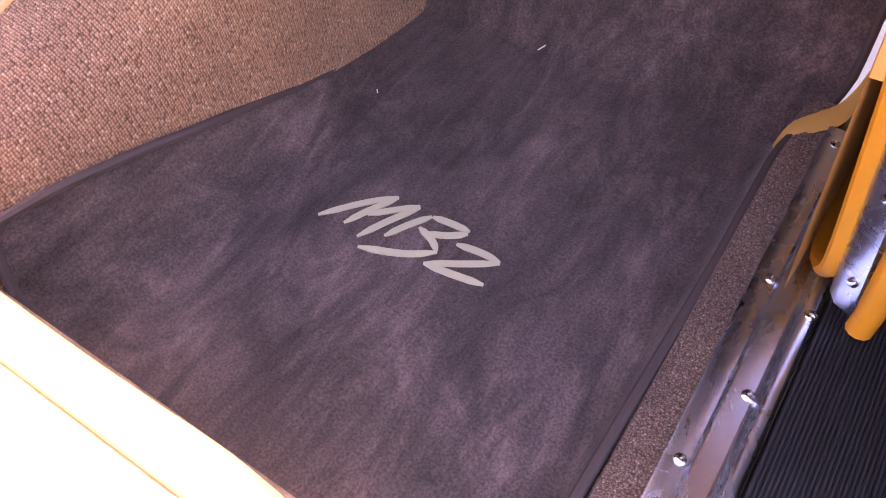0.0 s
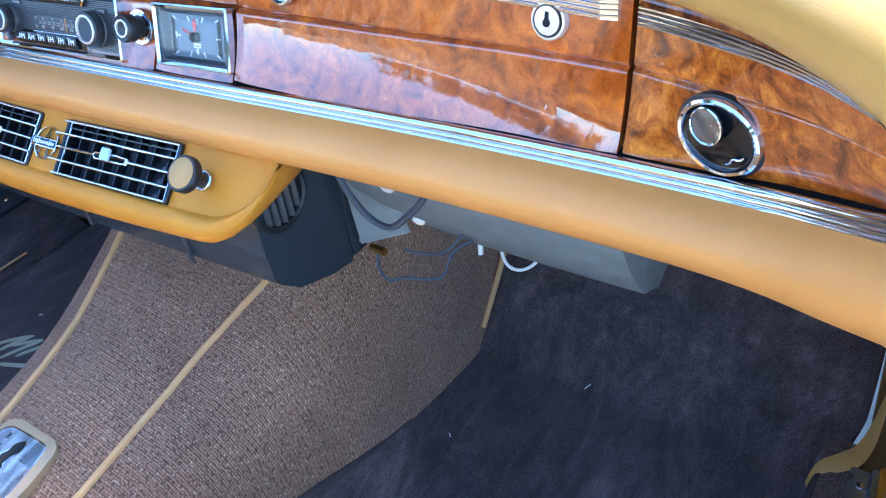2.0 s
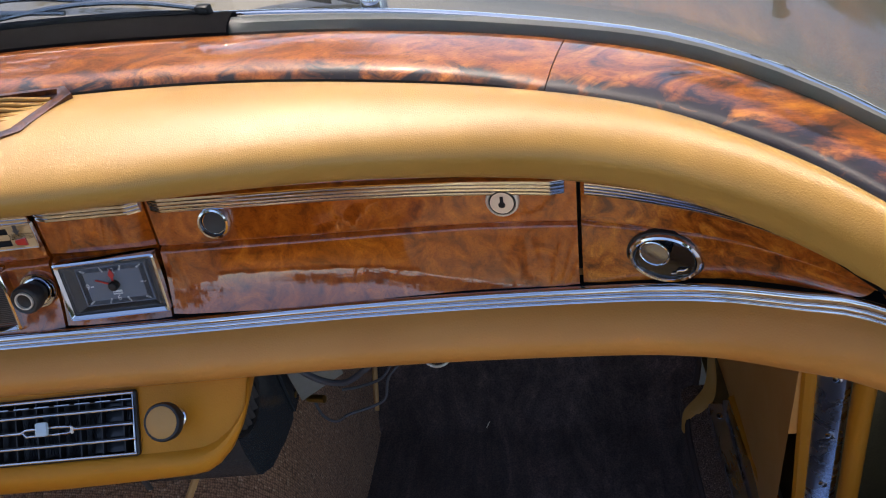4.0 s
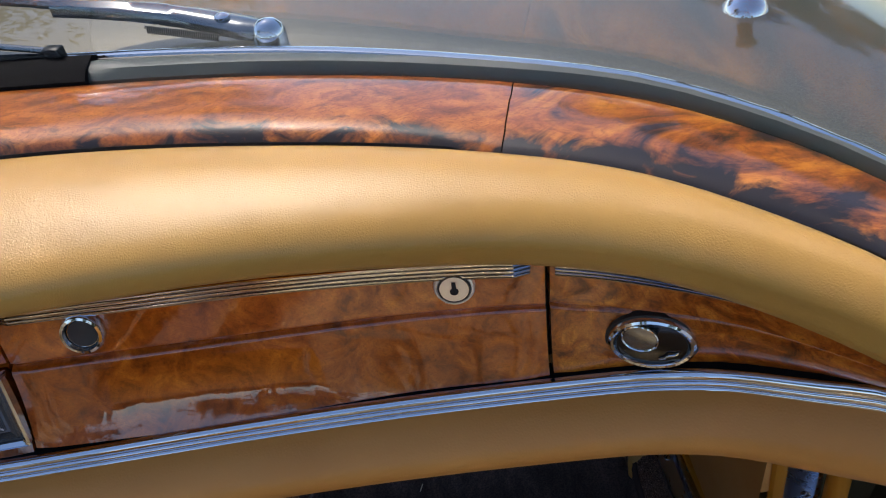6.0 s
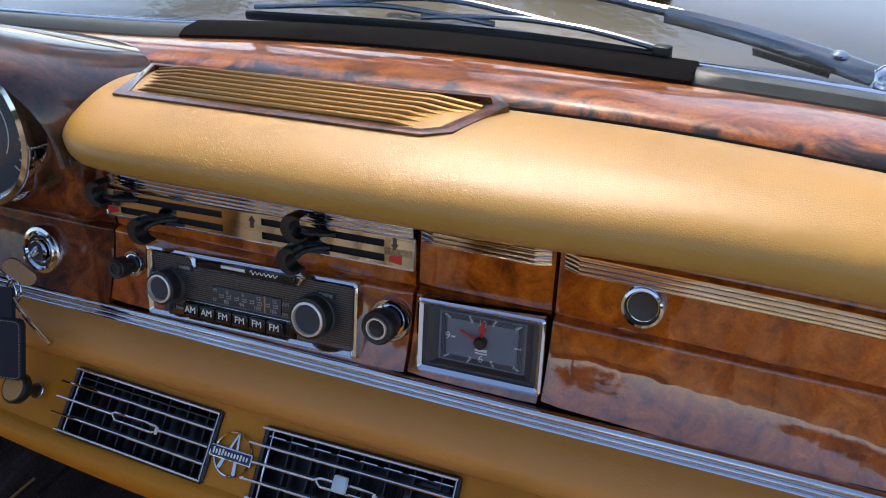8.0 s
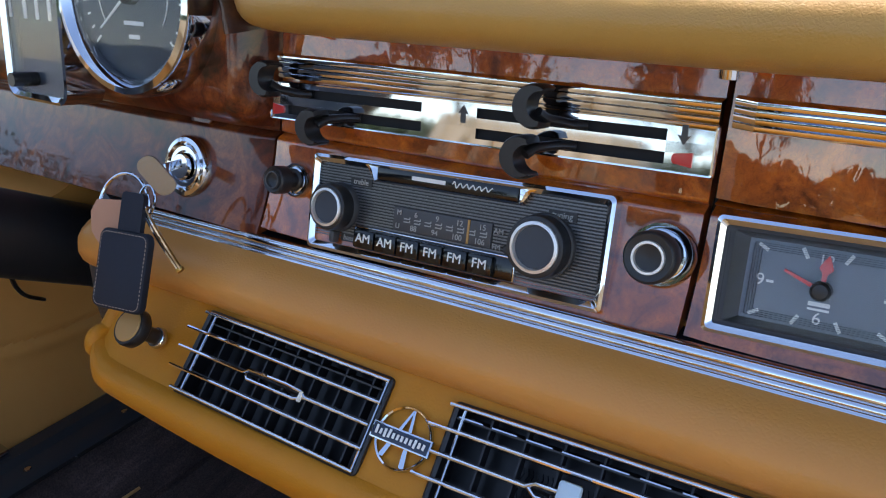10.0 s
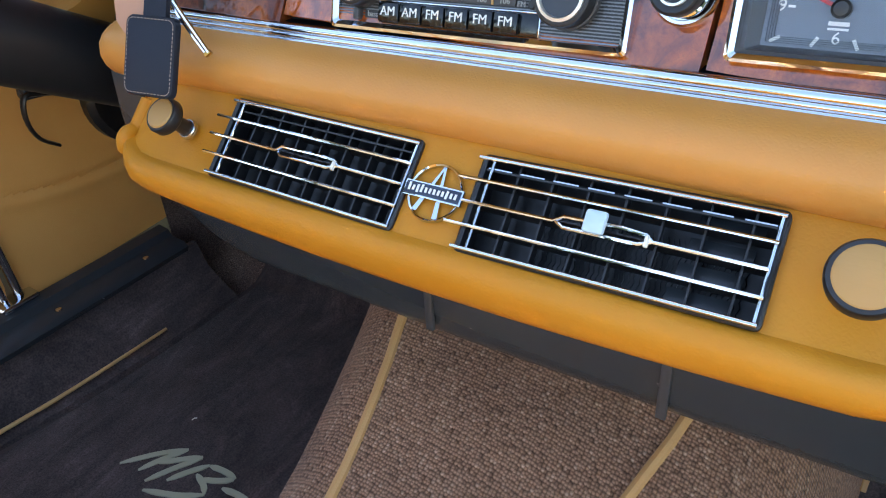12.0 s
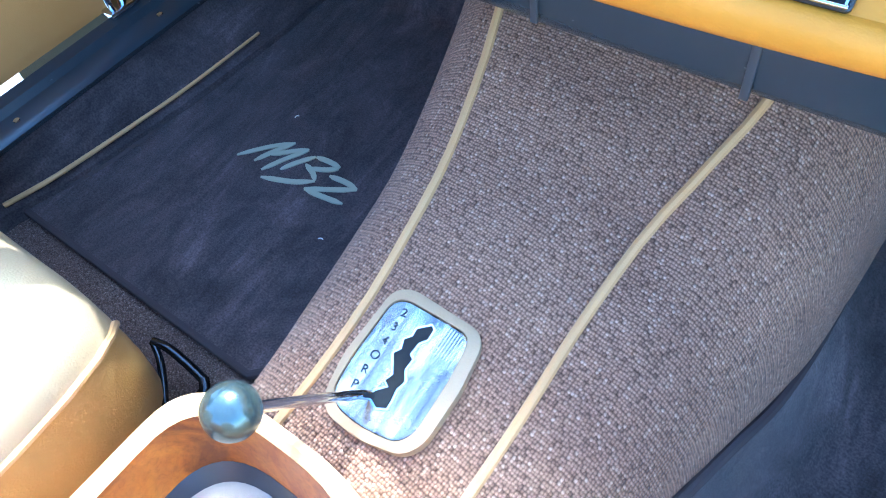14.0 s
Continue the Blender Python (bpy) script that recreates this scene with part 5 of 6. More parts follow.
for x, _, top in arch:
    cols.append([(x, 0.439 + 0.16 * (z - 0.62), z) for z in np.linspace(top, 0.618, 8)] + [(x, 0.447, 0.606), (x, 0.468, 0.600)])
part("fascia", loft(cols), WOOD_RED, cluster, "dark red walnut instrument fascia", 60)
m = lay((-0.245, 0.433, 0.687), (0, 0.16, 1), (0.05, -1, 0.16)) @ Matrix.Diagonal((1.05, 1.05, 1, 1))
g = part("gauge_bezel", lathe([(0.062, -0.02), (0.062, 0.004), (0.060, 0.009), (0.056, 0.010), (0.052, 0.006), (0.051, 0.0), (0.054, -0.02)], m, 48, hollow=True), CHROME, cluster, "chrome gauge ring")
part("gauge_dial", lathe([(0.0525, -0.004), (0.0525, -0.002), (0.0005, -0.002)], m, 48), DARK_DIAL, g, "dark grey gauge dial")
for k in range(25):
    a = radians(-130 + 260 * k / 24)
    part("gauge_mark", box(0.0012, 0.006 if k % 3 == 0 else 0.003, 0.0004, 0, m @ T(0.045 * math.sin(a), 0.045 * math.cos(a), -0.0015, -math.degrees(a))), WHITE, g)
part("gauge_needle", plate([(-0.0012, -0.008), (0.0012, -0.008), (0.0005, 0.036), (-0.0005, 0.036)], 0.0006, m @ T(0, 0, 0.001, 128)), WHITE, g, "pale needle")
part("gauge_ring", tube([m @ Vector((0.032 * math.cos(a), 0.032 * math.sin(a), -0.0014)) for a in np.linspace(-0.6, 3.7, 40)], 0.0004, 5), WHITE, g, "thin pale scale ring")
part("gauge_hub", lathe([(0.007, -0.002), (0.007, 0.004), (0.004, 0.006), (0.0005, 0.006)], m, 24), BLACK, g)
for w, y in ((0.018, -0.018), (0.010, -0.026)):
    part("gauge_text", box(w, 0.0025, 0.0004, 0, m @ T(0, y, -0.0015)), WHITE, g)
gl = part("gauge_lens", lathe([(0.0515, 0.004), (0.0515, 0.005), (0.0005, 0.005)], m, 48), LENS, g)
gl.visible_shadow = False
m = lay((-0.343, 0.424, 0.664), (0, 0.16, 1), (0, -1, 0.16))
g = part("centre_gauge_bezel", rim(rounded(0.078, 0.108, 0.012), rounded(0.068, 0.098, 0.008), (-0.02, 0.008, 0.006, -0.004), m), CHROME, cluster, "chrome rectangular gauge frame")
part("centre_gauge_dial", box(0.07, 0.10, 0.002, 0, m @ T(0, 0, -0.004)), DARK_DIAL, g, "dark gauge panel")
for k in range(4):
    part("gauge_mark", box(0.004, 0.016, 0.0006, 0, m @ T(-0.024 + 0.016 * k, 0.01, -0.0026)), WHITE, g)
part("trip_knob", tube([m @ Vector((-0.018, -0.04, -0.004)), m @ Vector((-0.018, -0.04, 0.016))], 0.005, 12), BLACK, g)
gl = part("gauge_lens", box(0.068, 0.098, 0.0008, 0, m @ T(0, 0, 0.004)), LENS, g)
gl.visible_shadow = False
column = thing("steering_column", (-0.40, 0.3, 0.5), "black steering column shroud below the instruments", "steering column")
part("shroud", tube([(-0.395, 0.48, 0.452), (-0.395, 0.40, 0.497), (-0.395, 0.20, 0.610), (-0.395, 0.06, 0.689)], 0.035, 28, 10), BLACK, column, "black shroud")
part("collar", tube([(-0.395, 0.20, 0.610), (-0.395, 0.187, 0.6173)], 0.039, 28), BLACK, column)

# ---- air conditioner under the dashboard ----
ac = thing("air_conditioner", (0, 0.40, 0.34), "tan under-dash air conditioner with two chrome vents and a badge", "air conditioner")
AC = [(0.45, 0.500), (0.425, 0.508), (0.408, 0.5085), (0.402, 0.504), (0.396, 0.498), (0.379, 0.4815), (0.362, 0.465), (0.3570, 0.4612), (0.3530, 0.4615), (0.3478, 0.4610), (0.3438, 0.4575), (0.3422, 0.450), (0.3430, 0.4405), (0.3465, 0.435), (0.353, 0.4325), (0.37, 0.432), (0.40, 0.436), (0.45, 0.445)]


def ac_section(x, s, rise=0.0):
    ay, az = 0.422, 0.494
    bow = 0.006 * (x / 0.25) ** 2
    return [(x, ay + (y + bow + 0.0163 * x - ay) * s, 0.0158 * x * s + az + (z - az) * s + rise + 0.006 * (x / 0.25) ** 2 * (z < 0.45)) for y, z in AC]


ends_l = [(-0.276, 0.15), (-0.2745, 0.42), (-0.271, 0.62), (-0.264, 0.80), (-0.254, 0.92), (-0.243, 0.985)]
ends_r = [(0.232, 0.985), (0.243, 0.92), (0.253, 0.80), (0.261, 0.62), (0.266, 0.42), (0.268, 0.15)]
fascia = part("fascia", loft([ac_section(x, s) for x, s in ends_l] + [ac_section(x, 1.0) for x in np.linspace(-0.23, 0.22, 40)] + [ac_section(x, s) for x, s in ends_r], True, True), TAN, ac, "tan leather covered fascia with rounded lip")
part("end_rim", tube([Vector(ac_section(-0.2655, 0.80)[i]) + Vector((0, 0.002, 0)) for i in range(5, 13)], 0.0058, 12, 30), TAN, ac, "tan leather rolled end rim")
ACF = lay((0, 0.379, 0.4815), (0, 0.716, 0.698), (0, -0.698, 0.716)) @ T(0, -0.0008, 0, 1.3)
# black evaporator case behind and below the fascia
case = [(0.395, 0.448), (0.3925, 0.405), (0.3955, 0.366), (0.402, 0.356), (0.424, 0.336), (0.47, 0.318), (0.50, 0.312), (0.53, 0.345), (0.53, 0.49), (0.42, 0.492)]
part("case", loft([[(x, 0.41 + (y - 0.41) * s + d, z + dz) for y, z in case] for x, s, d, dz in ((-0.335, 0.9, 0.02, 0.055), (-0.325, 1.0, 0.01, 0.048), (-0.29, 1.0, 0.006, 0.028), (-0.245, 1, 0.004, 0.004), (-0.2, 1, 0.003, -0.004), (0.0, 1.0, 0, 0), (0.235, 1.0, 0.0, 0.009), (0.245, 0.985, 0, 0.010))], True, True), BLACK_SHEET, ac, "black painted evaporator case")
m = lay((0.2465, 0.424, 0.452), (0, 0, 1), (1, -0.05, 0))
v = part("side_vent", lathe([(0.033, -0.002), (0.033, 0.003), (0.030, 0.0045), (0.027, 0.003), (0.026, -0.001), (0.0005, -0.001)], m, 40), BLACK, ac, "round black side vent")
for k in range(5):
    y = -0.018 + 0.009 * k
    h = math.sqrt(0.026**2 - y * y)
    part("louvre", box(0.0035, 2 * h, 0.006, 0.001, m @ pose(y, 0, 0.002, 0, 35, 0)), GREY, v)
for y, z in ((0.515, 0.342), (0.515, 0.40), (0.474, 0.462), (0.45, 0.48)):
    part("screw", lathe([(0.006, 0), (0.006, 0.002), (0.003, 0.0045), (0.0005, 0.0045)], lay((0.2455, y, z), (0, 0, 1), (1, 0, 0)), 14), BRASS, ac)
part("flange", box(0.004, 0.022, 0.13, 0.001, T(0.2475, 0.512, 0.395)), BLACK_SHEET, ac)
part("mounting_tab", plate([(-0.012, 0.03), (-0.012, -0.012), (-0.005, -0.02), (0.005, -0.02), (0.012, -0.012), (0.012, 0.03)], 0.003, lay((0.2485, 0.472, 0.475), (0, 0, 1), (1, 0, 0))), BLACK_SHEET, ac)


# two narrow grey upright strips on the front of the case
for x in (-0.0246, 0.1325):
    part("case_strip", box(0.0060, 0.003, 0.064, 0.0008, T(x, 0.3935, 0.394)), GREY, ac, "narrow grey upright strip")


def vent(cx, w, turn, tab_x, white):
    h, m = 0.0515, ACF @ T(cx, -0.0010, 0, turn)
    carve(fascia, [box(w, h, 0.032, 0, m)])
    # an open black box sunk into the fascia
    v = part("vent", loft([[m @ Vector((x * s, y * s, z)) for x, y in rounded(w - 0.0006, h - 0.0006, 0.001, 1)] for s, z in ((1, 0.001), (1, -0.0150), (0.01, -0.0151))], True), BLACK, ac, "chrome framed air vent with black fins")
    part("vent_frame", rim(rounded(w + 0.0045, h + 0.0040, 0.0030, 3), rounded(w - 0.0015, h - 0.0015, 0.001, 3), (-0.001, 0.0022, 0.0018, -0.004), m), BLACK, v, "black moulded frame")
    for y in (h / 2 - 0.0005, -h / 2 + 0.0003):
        part("frame_bar", tube([m @ Vector((-w / 2 - 0.004, y, 0.0030)), m @ Vector((w / 2 + 0.0005, y, 0.0030))], 0.00125, 10), CHROME, v, "chrome frame bar")
    part("frame_bar", tube([m @ Vector((-w / 2 + 0.0050, -h / 2, 0.0022)), m @ Vector((-w / 2 + 0.0050, h / 2, 0.0022))], 0.0010, 8), CHROME, v, "chrome frame bar")
    part("frame_bar", tube([m @ Vector((w / 2 - 0.0010, -h / 2, 0.0024)), m @ Vector((w / 2 - 0.0010, h / 2, 0.0024))], 0.0009, 8), CHROME, v, "chrome frame bar")
    if white:
        bm = bmesh.new()
        for k in range(int(w * 0.72 / 0.0026)):
            x = -w * 0.26 + 0.0026 * k
            tube([m @ Vector((x + 0.0005 * (-1) ** j, -h / 2 + 0.002 + h * 0.62 * j / 11, -0.0122)) for j in range(12)], 0.0003, 4, bm=bm)
        part("evaporator_core", bm, STEEL, v, "thin crimped metal fins")
        for k in range(4):
            part("baffle", box(0.030, 0.0085, 0.001, 0.0003, m @ pose(w / 2 - 0.022 - 0.002 * k, h / 2 - 0.0075 - 0.0128 * k, -0.0080, -18, 0, 0)), BLACK_SHEET, v, "flat black baffle plate")
    for k in range(7):
        x = -w / 2 + w * (k + 0.95) / 7.6
        part("fin", box(0.0011, h - 0.001, 0.0105, 0, m @ pose(x, 0, -0.0058, 0, 9, 0)), BLACK, v)
    for k in range(4):
        y = h * (k - 1) / 4 if k < 3 else h * 0.40
        part("blade", box(w - 0.002, 0.0010, 0.0095, 0, m @ pose(0, y, -0.0035, -10 if k < 3 else 14, 0, 0)), BLACK, v)
        # glints along the top blade, put in as small chrome bars
        if k == 3 and white:
            for i in range(8):
                part("blade_glint", box(w / 8 - 0.005, 0.0007, 0.0007, 0, m @ T(-w / 2 + w * (i + 0.5) / 8, y - 0.0004, 0.0016)), CHROME, v)
    for k in range(3):
        y, tip = h * (k - 1) / 4 - 0.0004, -w / 2 - 0.0120
        if k == 1:
            part("wire", tube([m @ Vector(q) for q in ((tip, y, 0.0040), (tab_x - 0.026, y, 0.0040), (tab_x - 0.020, y + 0.0026, 0.0062), (tab_x + 0.010, y + 0.0032, 0.0070), (tab_x + 0.022, y + 0.0024, 0.0064), (tab_x + 0.025, y, 0.0050))], 0.0011, 8), CHROME, v, "chrome guide wire")
            part("wire", tube([m @ Vector(q) for q in ((tab_x - 0.024, y, 0.0044), (tab_x - 0.019, y - 0.0030, 0.0062), (tab_x + 0.019, y - 0.0028, 0.0066), (tab_x + 0.025, y, 0.0050), (w / 2 - 0.001, y, 0.0038))], 0.0011, 8), CHROME, v, "chrome guide wire")
            part("wire_clip", box(0.0022, 0.0062, 0.0024, 0.0006, m @ T(tab_x + 0.0225, y - 0.0003, 0.0062)), IVORY, v, "small bright clip")
        else:
            part("wire", tube([m @ Vector((tip, y, 0.0040)), m @ Vector((tip + 0.003, y, 0.0040)), m @ Vector((w / 2 - 0.004, y, 0.0036)), m @ Vector((w / 2, y, 0.0030))], 0.0011, 8), CHROME, v, "chrome guide wire")
    if white:
        part("slider_tab", box(0.0112, 0.0118, 0.004, 0.0016, m @ T(tab_x - 0.003, 0.0022, 0.0092)), PALE_BLUE, v, "pale slider tab")


vent(-0.0935, 0.1450, -1.0, 0.001, False)
vent(0.0990, 0.1505, 1.1, -0.002, True)
m = ACF @ T(-0.0002, -0.0024, 0.0005)
badge = part("badge", lathe([(0.0170, 0), (0.0170, 0.002), (0.0164, 0.0028), (0.0155, 0.0022), (0.0154, 0)], m, 40, hollow=True), CHROME, ac, "round chrome badge with crossbar")
part("badge_bar", box(0.0375, 0.0090, 0.003, 0.0005, m @ T(0, -0.0005, 0.003)), CHROME, badge)
part("badge_field", box(0.0352, 0.0070, 0.001, 0.0002, m @ T(0, -0.0005, 0.0045)), NAVY, badge)
for k in range(12):
    part("badge_text", box(0.0014, 0.0030 + 0.0016 * (k in (0, 2, 3, 9)), 0.0004, 0, m @ T(-0.0148 + 0.0027 * k, -0.0005 + 0.0005 * (k in (0, 3)), 0.0051, -6 * (k % 2))), WHITE, badge)
for a, b in (((-0.0095, -0.0120), (0.0008, 0.0152)), ((0.0050, -0.0145), (0.0012, 0.0152))):
    part("badge_leg", plate([(a[0] - 0.0016, a[1]), (a[0] + 0.0016, a[1]), (b[0] + 0.0006, b[1]), (b[0] - 0.0006, b[1])], 0.0014, m @ T(0, 0, 0.0004)), CHROME, badge, "flat bright leg")
for x, up, size in ((0.2105, 0.0015, 0.96), (-0.2020, -0.0010, 0.76)):
    m = ACF @ T(x, up, 0) @ Matrix.Diagonal((size, size, 1, 1))
    k = part("knob", lathe([(0.0085, 0), (0.0085, 0.003), (0.007, 0.004), (0.0065, 0.012), (0.0085, 0.016), (0.0150, 0.0185), (0.0165, 0.020), (0.0165, 0.0255), (0.0155, 0.0270), (0.0138, 0.0270)], m, 40), BLACK, ac, "black waisted round knob")
    part("knob_insert", lathe([(0.0136, 0.0255), (0.0136, 0.0273), (0.0126, 0.0280), (0.0005, 0.0282)], m, 40), PLASTIC_TAN, k, "tan grained insert")
    part("knob_collar", lathe([(0.0095, 0), (0.0095, 0.0025), (0.0085, 0.0035)], m, 28), CHROME, k)

# ---- glovebox tray and loose wiring below the dashboard ----
tray = thing("glovebox_tray", (0.4, 0.55, 0.33), "grey fibreboard glovebox tray hanging below the dashboard", "glovebox tray")
part("tray", loft([[(x, 0.47, 0.50), (x, 0.485, 0.45), (x, 0.52, 0.39), (x, 0.560, 0.347 - 0.010 * u), (x, 0.600 + 0.006 * u, 0.336 - 0.027 * u), (x, 0.612 + 0.006 * u, 0.340 - 0.027 * u), (x, 0.75, 0.345), (x, 0.78, 0.50)] for x, u in ((0.262, 0), (0.30, 0.25), (0.36, 0.8), (0.44, 0.95), (0.50, 1.0), (0.538, 1.0))], True, True), BOARD, tray, "bent grey fibreboard")
for x, y, z in ((0.315, 0.535, 0.374), (0.322, 0.487, 0.445)):
    part("rivet", lathe([(0.007, 0), (0.006, 0.002), (0.002, 0.003)], lay((x, y - 0.003, z), (0, 0.4, 1), (0.1, -1, -0.4)), 16), IVORY, tray)
part("tray_flap", loft([[(x, y, z) for x, y, z in row] for row in (((0.252, 0.50, 0.45), (0.262, 0.50, 0.35)), ((0.30, 0.515, 0.44), (0.305, 0.528, 0.358)))]), BOARD, tray, "grey fibreboard flap")
wires = thing("loose_wires", (0.3, 0.52, 0.3), "loose grey wires hanging below the dashboard", "wires")
part("wire", tube([(0.262, 0.48, 0.47), (0.278, 0.478, 0.435), (0.30, 0.476, 0.412), (0.325, 0.474, 0.408), (0.35, 0.470, 0.43), (0.375, 0.465, 0.46), (0.39, 0.46, 0.49)], 0.0032, 8, 30), WIRE, wires)
part("wire", tube([(0.268, 0.515, 0.335), (0.275, 0.505, 0.318), (0.29, 0.50, 0.311), (0.305, 0.505, 0.316), (0.33, 0.515, 0.315), (0.345, 0.52, 0.322), (0.352, 0.53, 0.345), (0.37, 0.54, 0.36)], 0.0016, 8, 40), WIRE, wires)
part("wire", tube([(0.30, 0.52, 0.34), (0.32, 0.525, 0.338), (0.345, 0.53, 0.345), (0.36, 0.54, 0.365)], 0.0016, 8, 20), WIRE, wires)
part("wire", tube([(0.362, 0.60, 0.350), (0.374, 0.585, 0.330), (0.388, 0.573, 0.313), (0.403, 0.572, 0.309), (0.416, 0.582, 0.314), (0.424, 0.60, 0.330)], 0.0018, 8, 24), IVORY, wires, "white wire loop")
part("wire", tube([(0.348, 0.60, 0.345), (0.352, 0.585, 0.325), (0.354, 0.58, 0.308)], 0.003, 8, 10), IVORY, wires, "white wire end")
part("terminal", tube([(0.262, 0.515, 0.335), (0.282, 0.51, 0.338)], 0.0045, 8), BRASS, wires)
lead = thing("loose_lead", (0.65, 0.60, 0.34), "grey lead with a blue connector hanging below the dashboard", "lead")
part("wire", tube([(0.662, 0.60, 0.49), (0.665, 0.605, 0.42), (0.662, 0.61, 0.38), (0.655, 0.608, 0.36)], 0.0035, 8, 20), WIRE, lead)
part("connector", tube([(0.656, 0.608, 0.362), (0.648, 0.602, 0.340)], (0.004, 0.007), 10, None, 0.6), BLUE, lead, "pale blue connector")
part("grommet", lathe([(0.009, 0), (0.009, 0.012), (0.006, 0.014)], T(0.632, 0.60, 0.392), 18), IVORY, lead, "white grommet")
part("dash_rail", tube([(0.50, 0.53, 0.480), (0.56, 0.555, 0.460), (0.61, 0.58, 0.445), (0.66, 0.595, 0.440), (0.74, 0.60, 0.445)], 0.006, 8, 20, 0.6), TAN, lead, "tan covered rail")

# ---- side outlet at the dashboard end ----
m = on_face(0.6125, 0.5900, 0.0)
outlet = thing("air_outlet", m.translation, "oval chrome ringed air outlet with bright edged turned flap", "air outlet")
part("gasket", lathe([(0.0278, -0.003), (0.0278, 0.0012), (0.0262, 0.0018), (0.0255, -0.003)], m, 48, 1.0, 0.90, True), BLACK_RUBBER, outlet, "black rubber seat of the ring")
part("ring", lathe([(0.0262, -0.002), (0.0264, 0.0022), (0.0258, 0.0042), (0.0243, 0.0052), (0.0228, 0.0046), (0.0219, 0.0030), (0.0216, -0.002), (0.0235, -0.004)], m, 64, 1.0, 0.90, True), CHROME, outlet, "thick rounded chrome ring")
part("throat", loft([[m @ Vector((r * math.cos(a), 0.9 * r * math.sin(a), h)) for a in (2 * math.pi * k / 40 for k in range(40))] for r, h in ((0.0222, 0.0036), (0.0214, 0.0024), (0.020, 0.0017), (0.0005, 0.0015))], True), GLOSS, outlet, "glossy black throat")
mf = m @ pose(-0.0075, 0.0050, 0.0032, -4, -7, 0)
flap = part("flap", lathe([(0.0105, 0.0), (0.0105, 0.0008), (0.0085, 0.0013), (0.0005, 0.0015)], mf, 36), STEEL, outlet, "small turned polished flap")
part("flap_edge", lathe([(0.0112, 0.0), (0.0112, 0.0014), (0.0105, 0.0018), (0.0099, 0.0012)], mf, 36, 1.0, 1.0, True), CHROME, flap, "thin bright edge")
part("flap_grip", tube([m @ Vector(q) for q in ((0.006, -0.0150, 0.0022), (0.009, -0.0125, 0.0034), (0.0105, -0.0095, 0.0036), (0.0145, -0.0085, 0.0030), (0.0165, -0.0065, 0.0022))], 0.0008, 8, 20), CHROME, outlet, "thin chrome wire grip")

# ---- windscreen foot, wipers, bonnet ----
def slim(x):
    """The seal narrows towards the pillar."""
    return 1 - 0.45 * min(1.0, max(0.0, (x - 0.20) / 0.40))


def seal_section(x, table, off, z):
    y = spline(table, x)
    return [(x, y + off + dy * slim(x), z + dz) for dy, dz in ((0.0, -0.012), (0.001, 0.001), (0.008, 0.007), (0.020, 0.008), (0.030, 0.004), (0.034, -0.004), (0.034, -0.016))]
seal = thing("windscreen_seal", (0.3, 0.66, 0.70), "grey rubber windscreen seal with bright moulding", "windscreen seal", kind="structure")
part("rubber", loft([seal_section(x, OUTER, 0.004, 0.704) for x in np.linspace(-0.60, 0.765, 70)], True, True), RUBBER, seal, "weathered grey rubber")
part("black_lip", loft([[(x, spline(OUTER, x) + 0.036 * slim(x) + dy, 0.703 + dz) for dy, dz in ((0, -0.01), (0.001, 0.004), (0.004, 0.0055), (0.0065, 0.002), (0.0065, -0.01))] for x in np.linspace(-0.60, 0.765, 70)], True, True), BLACK_RUBBER, seal, "black sealing lip")
part("bright_moulding", tube([(x, spline(OUTER, x) + 0.047 * slim(x) + 0.004, 0.706) for x in np.linspace(-0.60, 0.765, 60)], 0.005, 8, None, 0.7), CHROME, seal, "bright windscreen moulding")
part("demister_slot", loft([[(x, spline(OUTER, x) + dy, 0.7085 + dz) for dy, dz in ((-0.002, -0.01), (-0.001, 0.0), (0.008, 0.0045), (0.030, 0.0058), (0.040, 0.003), (0.041, -0.008))] for x in np.linspace(-0.20, 0.262, 30)], True, True), MATT_BLACK, seal, "black demister slot cover")
# screen glass leans back from the seal
gl = []
for x in np.linspace(-0.60, 0.765, 50):
    y = spline(OUTER, x) + 0.040 * slim(x)
    gl.append([(x, y, 0.705), (x * 0.985, y - 0.13 - 0.08 * abs(x), 0.86), (x * 0.96, y - 0.28 - 0.12 * abs(x), 1.02), (x * 0.94, y - 0.42 - 0.15 * abs(x), 1.14)])
bm = loft([row + [(p[0], p[1] + 0.004, p[2] + 0.002) for p in reversed(row)] for row in gl], True, True)
pane = tagged(mesh_object("windscreen", bm, GLASS), "curved clear windscreen glass", "windscreen", kind="structure")
pane.visible_shadow = False

bonnet = thing("bonnet", (0, 1.4, 0.6), "glossy brown metallic bonnet and scuttle of the car", "bonnet")
rows = []
for y in np.linspace(0.0, 1.0, 30):
    row = []
    for x in np.linspace(-0.90, 0.90, 60):
        base = spline(OUTER, min(0.765, abs(x))) + 0.05 * slim(abs(x))
        yy = base + (2.4 - base) * y ** 1.2
        crown = 0.035 * (1 - (x / 0.55) ** 2) if abs(x) < 0.55 else 0.018 * math.sin(math.pi * min(1, (abs(x) - 0.55) / 0.35)) - 0.10 * max(0, abs(x) - 0.78) * 3
        z = 0.690 + 0.012 * min(1, 8 * y) + crown * min(1, 2.5 * y + 0.15) - 0.09 * y**2
        row.append((x, yy, z))
    rows.append(row)
part("bonnet_skin", loft(rows), PAINT, bonnet, "brown metallic paint reflecting sky and trees")
part("wing", loft([[(x, y, z) for x, z in ((0.895, 0.64), (0.93, 0.52), (0.93, -0.1))] for y in (0.30, 1.0, 2.4)]), PAINT, bonnet, "brown painted front wing")
